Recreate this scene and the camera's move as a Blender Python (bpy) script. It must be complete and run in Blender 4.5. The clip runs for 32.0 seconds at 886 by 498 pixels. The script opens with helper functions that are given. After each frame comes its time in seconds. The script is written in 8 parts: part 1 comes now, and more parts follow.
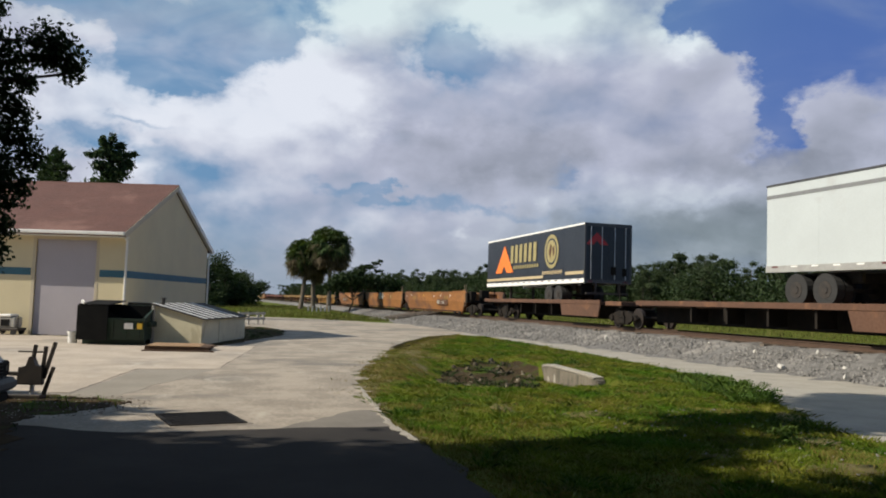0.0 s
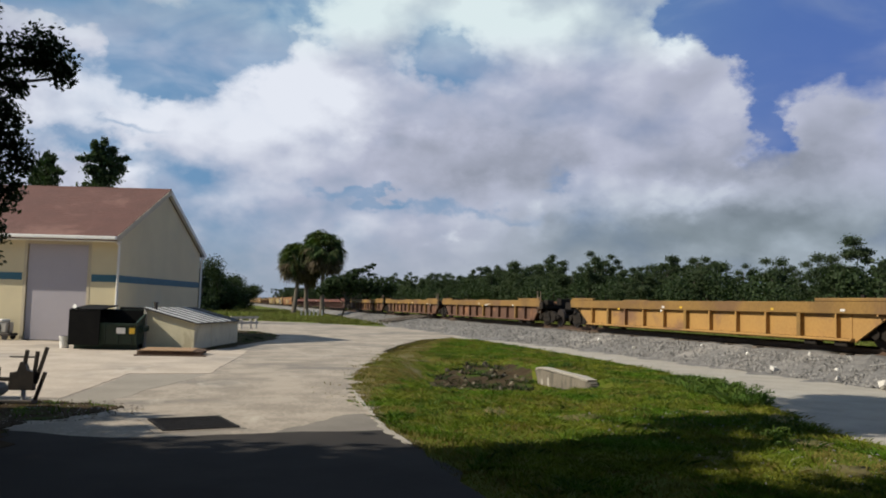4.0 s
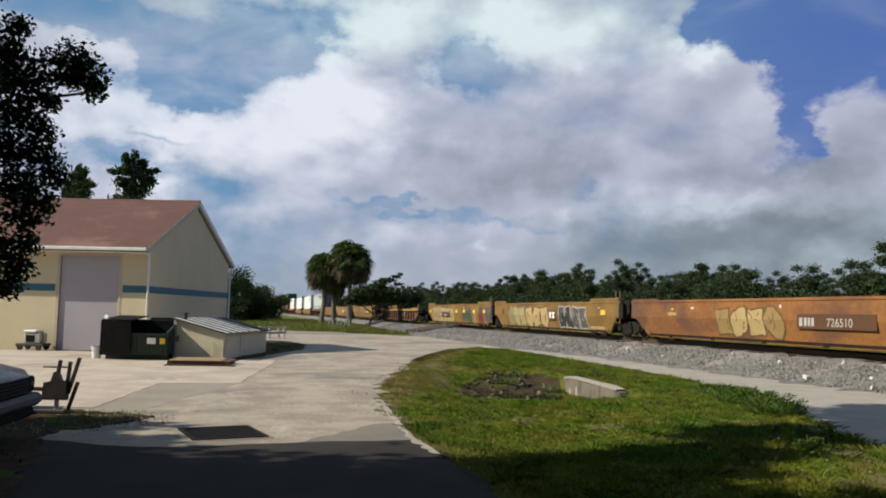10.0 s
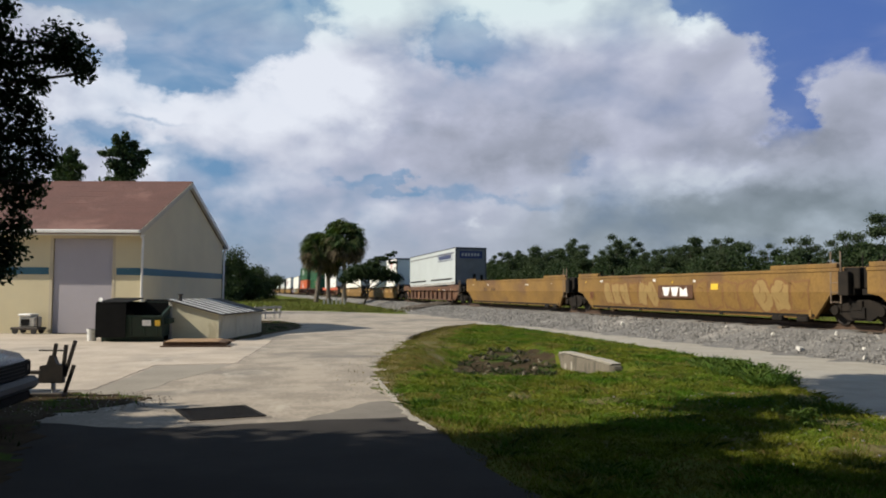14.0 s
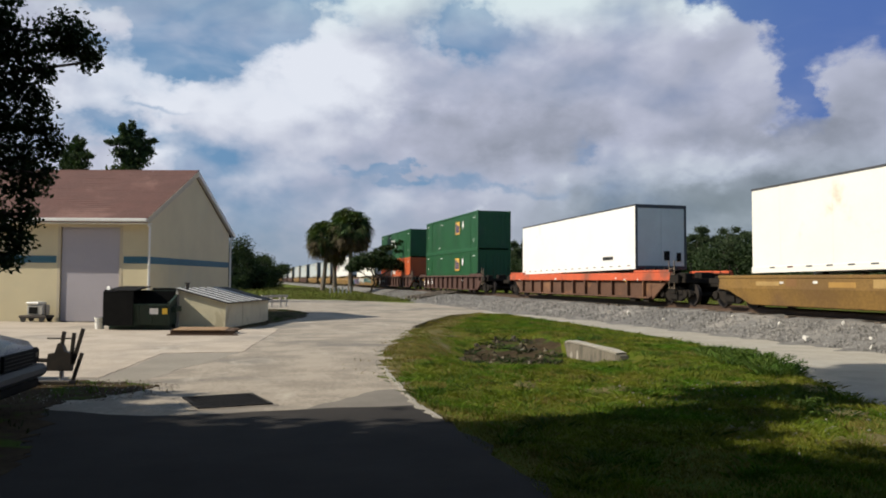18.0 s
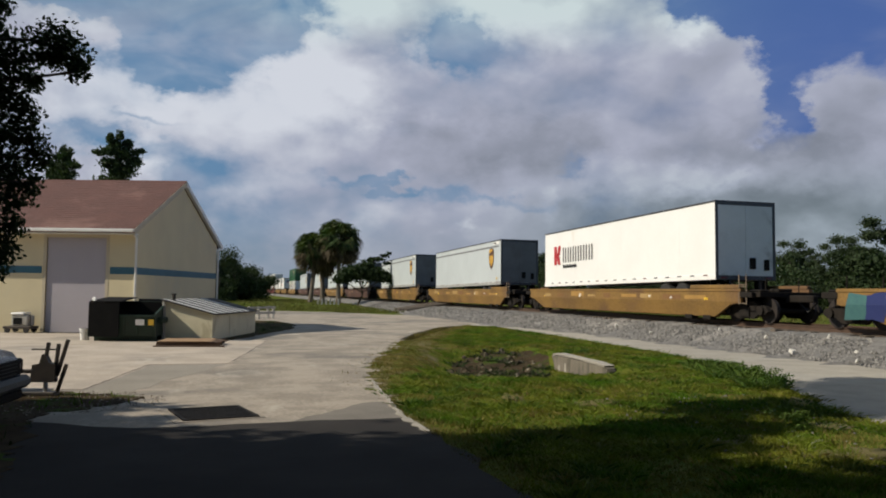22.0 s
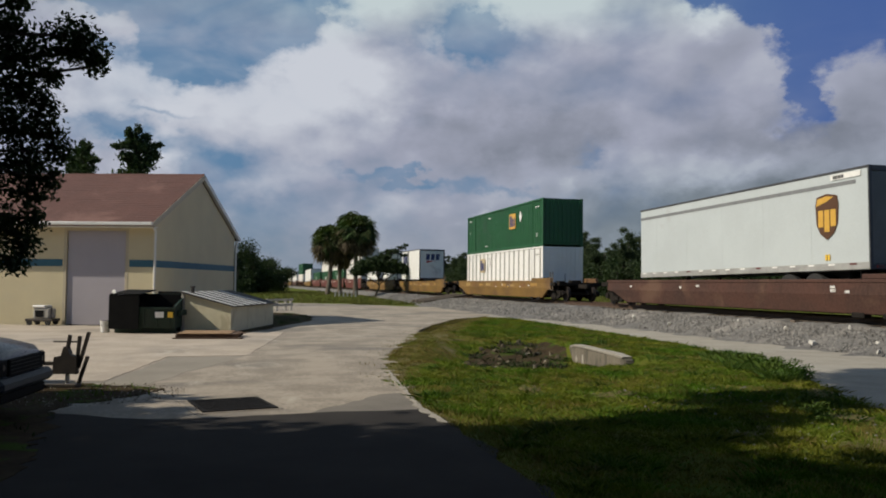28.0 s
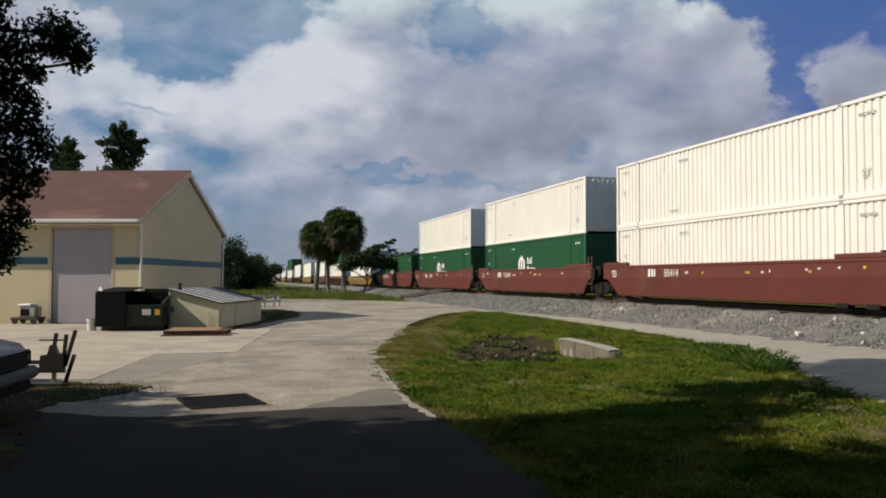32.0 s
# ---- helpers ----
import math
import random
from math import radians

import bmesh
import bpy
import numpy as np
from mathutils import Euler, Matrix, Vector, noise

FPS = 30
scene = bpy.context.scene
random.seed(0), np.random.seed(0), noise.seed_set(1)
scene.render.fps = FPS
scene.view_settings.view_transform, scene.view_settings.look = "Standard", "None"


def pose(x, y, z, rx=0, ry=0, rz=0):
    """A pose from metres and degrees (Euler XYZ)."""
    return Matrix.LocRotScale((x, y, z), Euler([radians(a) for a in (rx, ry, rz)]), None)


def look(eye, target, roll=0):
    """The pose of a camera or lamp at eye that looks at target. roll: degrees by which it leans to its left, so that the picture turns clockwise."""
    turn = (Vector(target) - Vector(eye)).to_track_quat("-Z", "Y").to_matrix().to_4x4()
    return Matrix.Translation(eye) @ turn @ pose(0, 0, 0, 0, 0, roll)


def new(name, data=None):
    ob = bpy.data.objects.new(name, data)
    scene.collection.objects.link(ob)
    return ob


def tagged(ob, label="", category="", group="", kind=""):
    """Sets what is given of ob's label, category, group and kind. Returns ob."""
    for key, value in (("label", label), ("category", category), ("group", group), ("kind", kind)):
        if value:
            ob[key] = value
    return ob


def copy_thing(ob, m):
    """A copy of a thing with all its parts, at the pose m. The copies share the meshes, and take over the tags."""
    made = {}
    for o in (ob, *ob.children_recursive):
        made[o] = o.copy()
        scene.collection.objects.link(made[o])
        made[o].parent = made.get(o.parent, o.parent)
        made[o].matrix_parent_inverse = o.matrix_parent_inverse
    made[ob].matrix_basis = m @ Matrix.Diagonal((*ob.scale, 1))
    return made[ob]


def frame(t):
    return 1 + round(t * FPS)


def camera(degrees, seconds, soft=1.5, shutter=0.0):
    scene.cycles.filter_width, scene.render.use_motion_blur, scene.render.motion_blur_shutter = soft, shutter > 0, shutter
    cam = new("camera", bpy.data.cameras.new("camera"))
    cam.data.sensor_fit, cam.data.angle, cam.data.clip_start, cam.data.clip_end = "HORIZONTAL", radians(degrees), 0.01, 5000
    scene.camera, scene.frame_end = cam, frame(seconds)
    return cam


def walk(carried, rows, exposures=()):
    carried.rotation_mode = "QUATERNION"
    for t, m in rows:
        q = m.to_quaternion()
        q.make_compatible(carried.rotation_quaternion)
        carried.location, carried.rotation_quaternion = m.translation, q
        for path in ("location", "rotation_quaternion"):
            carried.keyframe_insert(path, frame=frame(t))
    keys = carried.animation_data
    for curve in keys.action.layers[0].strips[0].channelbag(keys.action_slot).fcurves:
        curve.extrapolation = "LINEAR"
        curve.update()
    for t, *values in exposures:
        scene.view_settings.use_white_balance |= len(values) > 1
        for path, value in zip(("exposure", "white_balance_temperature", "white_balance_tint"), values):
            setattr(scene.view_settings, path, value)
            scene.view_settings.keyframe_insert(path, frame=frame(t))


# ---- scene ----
cam = camera(57.45, 32.0, soft=1.9)
EYE = Vector((0.0, 0.0, 1.65))
# seconds, heading (to the left of the track's line), tilt, lean
ROWS = [
    (0, -16.14, 3.75, 1.81), (0.5, -16.36, 4.65, 1.24), (1, -16.40, 4.83, 1.90), (1.5, -16.62, 5.30, 1.68), (2, -16.96, 4.69, 1.49),
    (2.5, -16.78, 4.46, 1.43), (3, -16.73, 4.36, 1.61), (3.5, -16.93, 4.23, 1.42), (5.5, -14.98, 2.82, 2.47), (6, -15.27, 2.48, 2.11),
    (6.5, -14.14, 2.37, 1.98), (7, -14.49, 2.60, 2.59), (7.5, -15.33, 2.69, 2.60), (8, -14.37, 3.29, 1.90), (8.5, -14.83, 4.08, 1.51),
    (9, -14.67, 4.34, 1.53), (9.5, -14.73, 4.79, 1.81), (10, -14.72, 4.60, 1.35), (10.5, -14.92, 4.49, 0.91), (11, -15.00, 4.60, 1.00),
    (11.5, -14.95, 4.55, 0.91), (12, -14.95, 4.53, 1.08), (12.5, -15.23, 4.39, 0.87), (13, -15.35, 4.35, 0.91), (13.5, -15.20, 3.67, 0.95),
    (14, -15.17, 3.02, 0.47), (14.5, -15.67, 2.92, 0.95), (16.5, -14.33, 1.61, 0.17), (17, -14.74, 2.13, 0.74), (17.5, -14.28, 2.34, 0.98),
    (18, -14.74, 2.23, 0.55), (18.5, -14.73, 2.71, 0.58), (19, -14.51, 2.57, 0.64), (19.5, -15.70, 2.38, 0.58), (20, -15.82, 2.68, 0.19),
    (20.5, -16.21, 2.33, 0.33), (21, -15.51, 2.79, 0.63), (21.5, -15.64, 3.23, 0.81), (22, -15.56, 3.10, 0.80), (22.5, -15.77, 3.33, 0.22),
    (23, -16.29, 4.79, -0.08), (23.5, -15.33, 4.50, 0.72), (24, -14.95, 4.09, 0.26), (24.5, -14.89, 3.92, -0.68), (26.5, -14.89, 3.69, 0.87),
    (27, -14.90, 3.66, 0.27), (27.5, -15.22, 2.45, 0.29), (28, -14.38, 2.50, 0.62), (28.5, -14.89, 2.52, 0.82), (29, -14.75, 2.45, 0.65),
    (29.5, -15.00, 2.02, 0.42), (30, -15.16, 1.56, 0.53), (30.5, -14.89, 2.05, 0.70), (31, -15.28, 2.56, 0.54), (31.5, -15.59, 2.69, 0.27),
    (32, -15.24, 2.13, 0.11),
]


def gaze(yaw, pitch, roll):
    a, b = radians(yaw), radians(pitch)
    ahead = Vector((-math.sin(a) * math.cos(b), math.cos(a) * math.cos(b), math.sin(b)))
    return look(EYE, EYE + ahead, roll)


walk(cam, [(t, gaze(y, p, r)) for t, y, p, r in ROWS], [(0, 0.26), (12, 0.28), (19, 0.22), (20, 0.18), (21, 0.24), (22, -0.02), (24, -0.08), (27, -0.14), (30, -0.16), (31, -0.06), (32, -0.06)])

# ---------------------------------------------------------------- light
SUN_EL, SUN_AZ = 38.0, 270.0     # the sun stands to the side, over the yard
sun = new("sun", bpy.data.lights.new("sun", "SUN"))
sun.data.energy, sun.data.angle, sun.data.color = 5.0, radians(0.53), (1.0, 0.915, 0.77)
sun.matrix_basis = look((-80, 3, 62.5), (0, 0, 0))
scene.view_settings.exposure = 0.0


class Graph:
    """Short calls for building a node tree."""

    def __init__(self, tree):
        self.tree = tree
        tree.nodes.clear()

    def node(self, kind, **sets):
        n = self.tree.nodes.new(kind)
        for k, v in sets.items():
            if k in ("operation", "data_type", "blend_type", "noise_dimensions", "sky_type", "interpolation_type", "feature"):
                if k == "operation":
                    n.operation = v
                elif k == "data_type":
                    n.data_type = v
                elif k == "blend_type":
                    n.blend_type = v
                elif k == "noise_dimensions":
                    n.noise_dimensions = v
                elif k == "sky_type":
                    n.sky_type = v
                elif k == "interpolation_type":
                    n.interpolation_type = v
                else:
                    n.feature = v
        return n

    def link(self, a, b):
        self.tree.links.new(a, b)

    def put(self, socket, value):
        if isinstance(value, bpy.types.NodeSocket):
            self.link(value, socket)
        else:
            socket.default_value = value

    def math(self, op, a, b=0.0, c=0.0, clamp=False):
        n = self.node("ShaderNodeMath", operation=op)
        n.use_clamp = clamp
        for s, v in zip(n.inputs, (a, b, c)):
            self.put(s, v)
        return n.outputs[0]

    def vec(self, op, a, b=(0, 0, 0), scale=1.0):
        n = self.node("ShaderNodeVectorMath", operation=op)
        self.put(n.inputs[0], a)
        self.put(n.inputs[1], b)
        if op == "SCALE":
            self.put(n.inputs["Scale"], scale)
        return n.outputs["Value"] if op in ("DISTANCE", "LENGTH", "DOT_PRODUCT") else n.outputs[0]

    def noise(self, vector, scale, detail=4.0, rough=0.55, distort=0.0):
        n = self.node("ShaderNodeTexNoise")
        self.put(n.inputs["Vector"], vector)
        n.inputs["Scale"].default_value, n.inputs["Detail"].default_value = scale, detail
        n.inputs["Roughness"].default_value, n.inputs["Distortion"].default_value = rough, distort
        return n.outputs["Fac"]

    def ramp(self, v, lo, hi, a=0.0, b=1.0, smooth=True):
        n = self.node("ShaderNodeMapRange")
        n.interpolation_type = "SMOOTHSTEP" if smooth else "LINEAR"
        self.put(n.inputs["Value"], v)
        for k, x in zip(("From Min", "From Max", "To Min", "To Max"), (lo, hi, a, b)):
            n.inputs[k].default_value = x
        return n.outputs["Result"]

    def mix(self, f, a, b, blend="MIX"):
        n = self.node("ShaderNodeMix", data_type="RGBA", blend_type=blend)
        self.put(n.inputs[0], f)
        for s, v in ((n.inputs[6], a), (n.inputs[7], b)):
            self.put(s, v if isinstance(v, bpy.types.NodeSocket) else (*v, 1.0))
        return n.outputs[2]


def build_sky():
    """Broken cloud over blue: soft heaps by noise, and the larger breaks and lit tops where they stand."""
    world = bpy.data.worlds.new("sky")
    scene.world = world
    world.use_nodes = True
    g = Graph(world.node_tree)
    way = g.node("ShaderNodeTexCoord").outputs["Generated"]
    sky = g.node("ShaderNodeTexSky", sky_type="NISHITA")
    sky.sun_disc, sky.sun_elevation, sky.sun_rotation = False, radians(SUN_EL), radians(SUN_AZ)
    sky.air_density, sky.dust_density, sky.ozone_density = 1.1, 0.6, 3.0
    split = g.node("ShaderNodeSeparateXYZ")
    g.link(way, split.inputs[0])
    up = split.outputs[2]
    # breaks, added puffs, lit and dull parts: bearing, height, half width, half height (degrees), amount
    holes = ((-9.8, 18.9, 4.4, 1.0, 0.45), (-4.0, 16.2, 4.7, 1.7, 0.66), (-2.4, 14.8, 3.0, 1.1, 0.35), (1.2, 18.3, 5.0, 1.9, 0.46), (5.5, 19.8, 2.8, 1.3, 0.34), (16.2, 17.1, 2.5, 1.4, 0.48), (33.0, 19.9, 1.9, 1.1, 0.4), (41.9, 17.9, 4.6, 3.0, 0.85), (37.5, 19.0, 3.9, 2.1, 0.42), (38.6, 12.5, 1.4, 2.0, 0.62), (-6.5, 9.5, 3.9, 0.6, 0.3), (-4.8, 11.0, 2.9, 0.3, 0.2), (-1.0, 8.1, 1.9, 1.0, 0.22), (11.1, 7.2, 4.0, 0.3, 0.26), (19.2, 6.7, 4.8, 0.4, 0.2), (24.9, 9.1, 0.9, 0.5, 0.14), (1.8, 4.2, 3.4, 2.3, 0.2), (11.2, 4.5, 2.4, 1.6, 0.15))
    heaps = ((36.0, 15.7, 2.1, 2.0, 0.35), (-8.3, 16.9, 3.3, 1.2, 0.55), (-12.6, 16.2, 2.3, 1.4, 0.25), (-2.7, 17.9, 1.7, 1.3, 0.3), (42.1, 12.0, 2.3, 2.5, 0.45), (5.6, 16.4, 4.0, 1.7, 0.25), (33.9, 17.0, 3.3, 1.8, 0.3))
    lights = ((31.2, 8.1, 1.5, 1.1, 0.16), (35.9, 8.0, 2.1, 0.6, 0.14), (-9.0, 17.0, 3.8, 1.6, 0.3), (25.1, 18.2, 4.4, 2.2, 0.22), (5.7, 16.0, 4.4, 2.3, 0.48), (7.4, 12.5, 5.2, 2.3, 0.3), (-6.7, 13.3, 4.2, 1.3, 0.46), (-10.0, 10.9, 3.0, 1.8, 0.36), (7.9, 20.3, 4.8, 1.8, 0.4), (18.6, 19.8, 6.5, 2.4, 0.48), (33.3, 18.2, 2.0, 0.9, 0.4), (37.1, 10.7, 1.1, 0.4, 0.4), (23.6, 6.3, 1.0, 1.2, 0.28), (17.6, 4.6, 0.8, 0.6, 0.32), (26.9, 9.0, 1.7, 2.7, 0.22), (-4.0, 8.3, 2.2, 1.3, 0.36), (-0.4, 12.2, 6.8, 2.3, 0.34), (2.4, 8.5, 4.2, 1.9, 0.18), (41.0, 8.5, 1.3, 0.8, 0.14), (33.1, 7.3, 2.2, 0.8, 0.1))
    darks = ((42.4, 11.6, 2.6, 2.1, 0.22), (16.7, 10.2, 6.0, 1.8, 0.44), (22.7, 10.6, 4.4, 1.8, 0.3), (23.5, 14.1, 4.4, 3.5, 0.06), (33.5, 10.5, 4.7, 1.5, 0.36), (39.7, 9.7, 4.3, 1.1, 0.42), (35.9, 5.2, 9.1, 1.9, 0.46), (41.7, 6.4, 4.8, 2.1, 0.46), (28.2, 4.7, 6.1, 1.9, 0.38), (31.3, 13.1, 3.0, 1.9, 0.08), (-9.3, 16.6, 3.1, 0.5, 0.1), (35.6, 6.2, 4.2, 0.5, 0.14), (13.0, 14.1, 2.4, 1.6, 0.06))
    east = g.mix(g.ramp(split.outputs[0], 0.25, 0.65), (0.105, 0.295, 0.55), (0.058, 0.145, 0.50))     # deeper away from the sun
    blue = g.mix(0.75, g.vec("SCALE", sky.outputs[0], scale=0.07), east)
    blue = g.vec("SCALE", blue, scale=g.ramp(up, 0.40, 0.85, 1.0, 0.55))
    squash = g.vec("MULTIPLY", way, (1.0, 1.0, 1.5))

    def wander(shift, much, fine):
        """Degrees by which the outlines of the clouds wander."""
        at = g.vec("ADD", squash, shift)
        wide = g.math("MULTIPLY", g.math("SUBTRACT", g.noise(at, 6.0, 3.0, 0.5), 0.5), much)
        return g.math("MULTIPLY_ADD", g.math("SUBTRACT", g.noise(at, 22.0, 5.0, 0.58), 0.5), fine, wide)

    bearing = g.math("ADD", g.math("MULTIPLY", g.math("ARCTAN2", split.outputs[0], split.outputs[1]), 57.2958), wander((3.1, 0.0, 0.0), 7.0, 6.5))
    height = g.math("ADD", g.math("MULTIPLY", g.math("ARCSINE", up), 57.2958), wander((0.0, 5.3, 0.0), 3.4, 4.2))

    def total(spots):
        out = 0.0
        for b, h, wide, tall, much in spots:
            p = g.math("MULTIPLY", g.math("SUBTRACT", bearing, b), 1.0 / wide)
            q = g.math("MULTIPLY", g.math("SUBTRACT", height, h), 1.0 / tall)
            far = g.math("MULTIPLY_ADD", q, q, g.math("MULTIPLY", p, p))
            out = g.math("MULTIPLY_ADD", g.math("EXPONENT", g.math("MULTIPLY", far, -0.8)), much, out)
        return out

    def billow(at):
        return g.math("MULTIPLY_ADD", g.noise(at, 4.2, 5.0, 0.46, 0.3), 0.64, g.math("MULTIPLY", g.noise(at, 13.0, 4.0, 0.45, 0.2), 0.36))

    body = billow(squash)
    relief = g.math("SUBTRACT", body, billow(g.vec("ADD", squash, (-0.018, 0.0, 0.026))))
    off = g.vec("LENGTH", g.vec("SUBTRACT", way, (0.26, 0.94, 0.22)))
    away = g.ramp(off, 0.45, 1.0, 0.0, 0.35)      # the sky behind is more open
    veil = g.noise(g.vec("MULTIPLY", way, (1.0, 1.0, 2.0)), 7.0, 4.0, 0.5, 0.6)
    thick = g.math("ADD", g.math("MULTIPLY_ADD", body, 1.3, 0.02), g.math("SUBTRACT", total(heaps), g.math("ADD", g.math("MULTIPLY", total(holes), 1.25), away)))
    cover = g.math("MAXIMUM", g.ramp(thick, 0.20, 0.74), g.math("MULTIPLY", g.ramp(veil, 0.40, 0.72, 0.10, 0.55), g.ramp(split.outputs[0], 0.45, 0.66, 1.0, 0.5)))
    light = g.math("ADD", g.math("MULTIPLY_ADD", relief, 1.3, 0.50), g.math("MULTIPLY", g.math("SUBTRACT", body, 0.5), 0.9))
    light = g.math("ADD", light, g.math("SUBTRACT", total(lights), total(darks)))
    cloud = g.mix(g.ramp(light, -0.4, 0.5, smooth=False), (0.185, 0.215, 0.265), (0.495, 0.525, 0.655))
    cloud = g.mix(g.ramp(light, 0.5, 1.0, smooth=False), cloud, (0.83, 0.87, 0.96))
    cool = g.math("MAXIMUM", g.ramp(up, 0.27, 0.34), g.math("MULTIPLY", g.ramp(up, 0.18, 0.08), g.ramp(split.outputs[0], 0.25, 0.5)))
    cloud = g.mix(g.math("MULTIPLY", cool, 0.8), cloud, g.vec("MULTIPLY", cloud, (0.90, 1.02, 0.93)))
    seen = g.mix(cover, blue, cloud)
    seen = g.mix(g.ramp(up, 0.0, 0.13, 0.55, 0.0), seen, g.mix(g.ramp(split.outputs[0], 0.15, 0.50), (0.33, 0.395, 0.455), (0.25, 0.295, 0.325)))
    back = g.node("ShaderNodeBackground")
    g.link(seen, back.inputs[0])
    back.inputs[1].default_value = 0.77
    out = g.node("ShaderNodeOutputWorld")
    g.link(back.outputs[0], out.inputs[0])


build_sky()

# ---------------------------------------------------------------- materials


def mat(name, color, second=None, rough=0.7, metal=0.0, scale=3.0, fine=40.0, amount=0.5, bump=0.15, bump_scale=None, stretch=(1, 1, 1),
        third=None, third_scale=0.5, third_lo=0.5, third_hi=0.68, island=0.0, per_object=0.0, spec=0.5, speck=None):
    """A surface of two colours mixed by grain at two scales, a third in larger stains, and fine relief."""
    m = bpy.data.materials.new(name)
    m.use_nodes = True
    g = Graph(m.node_tree)
    at = g.node("ShaderNodeTexCoord").outputs["Object"]
    if stretch != (1, 1, 1):
        at = g.vec("MULTIPLY", at, stretch)
    second = second or tuple(c * 0.72 for c in color)
    n1, n2 = g.noise(at, scale, 5.0, 0.6), g.noise(at, fine, 3.0, 0.6)
    f = g.math("ADD", g.math("MULTIPLY", n1, 0.65), g.math("MULTIPLY", n2, 0.35))
    f = g.ramp(f, 0.5 - 0.28 * (1.01 - amount) - 0.03, 0.5 + 0.28 * (1.01 - amount) + 0.03)
    c = g.mix(f, color, second)
    if third:
        s = g.ramp(g.noise(at, third_scale, 7.0, 0.62, 0.4), third_lo, third_hi)
        c = g.mix(s, c, third)
    if speck:        # pale washed streaks
        s = g.ramp(g.noise(g.vec("MULTIPLY", at, (1.0, 0.55, 1.0)), 0.9, 9.0, 0.68, 0.9), 0.54, 0.72)
        c = g.mix(g.math("MULTIPLY", s, 0.65), c, speck)
    if island or per_object:
        r = g.node("ShaderNodeNewGeometry").outputs["Random Per Island"] if island else g.node("ShaderNodeObjectInfo").outputs["Random"]
        k = island or per_object
        c = g.vec("SCALE", c, scale=g.ramp(r, 0.0, 1.0, 1.0 - k, 1.0 + k, smooth=False))
    b = g.node("ShaderNodeBsdfPrincipled")
    g.put(b.inputs["Base Color"], c)
    g.put(b.inputs["Roughness"], g.ramp(n2, 0.2, 0.8, max(0.05, rough - 0.12), min(1.0, rough + 0.1)))
    b.inputs["Metallic"].default_value = metal
    b.inputs["Specular IOR Level"].default_value = spec
    if bump:
        h = g.node("ShaderNodeBump")
        h.inputs["Strength"].default_value, h.inputs["Distance"].default_value = bump, 0.02
        g.put(h.inputs["Height"], g.noise(at, bump_scale or fine, 4.0, 0.6))
        g.link(h.outputs[0], b.inputs["Normal"])
    out = g.node("ShaderNodeOutputMaterial")
    g.link(b.outputs[0], out.inputs[0])
    return m


def leaf_mat(name, color, second, vary=0.35):
    m = bpy.data.materials.new(name)
    m.use_nodes = True
    g = Graph(m.node_tree)
    r = g.node("ShaderNodeNewGeometry").outputs["Random Per Island"]
    at = g.node("ShaderNodeTexCoord").outputs["Object"]
    c = g.mix(g.ramp(g.noise(at, 0.6, 3.0), 0.35, 0.65), color, second)
    c = g.vec("SCALE", c, scale=g.ramp(r, 0.0, 1.0, 1 - vary, 1 + vary, smooth=False))
    c = g.vec("SCALE", c, scale=g.ramp(g.noise(at, 2.1, 4.0, 0.6), 0.33, 0.67, 0.68, 1.22))
    b = g.node("ShaderNodeBsdfPrincipled")
    g.put(b.inputs["Base Color"], c)
    b.inputs["Roughness"].default_value = 0.6
    b.inputs["Specular IOR Level"].default_value = 0.12
    t = g.node("ShaderNodeBsdfTranslucent")
    g.put(t.inputs[0], g.vec("MULTIPLY", c, (1.2, 1.5, 0.5)))
    s = g.node("ShaderNodeMixShader")
    s.inputs[0].default_value = 0.18
    g.link(b.outputs[0], s.inputs[1])
    g.link(t.outputs[0], s.inputs[2])
    out = g.node("ShaderNodeOutputMaterial")
    g.link(s.outputs[0], out.inputs[0])
    return m


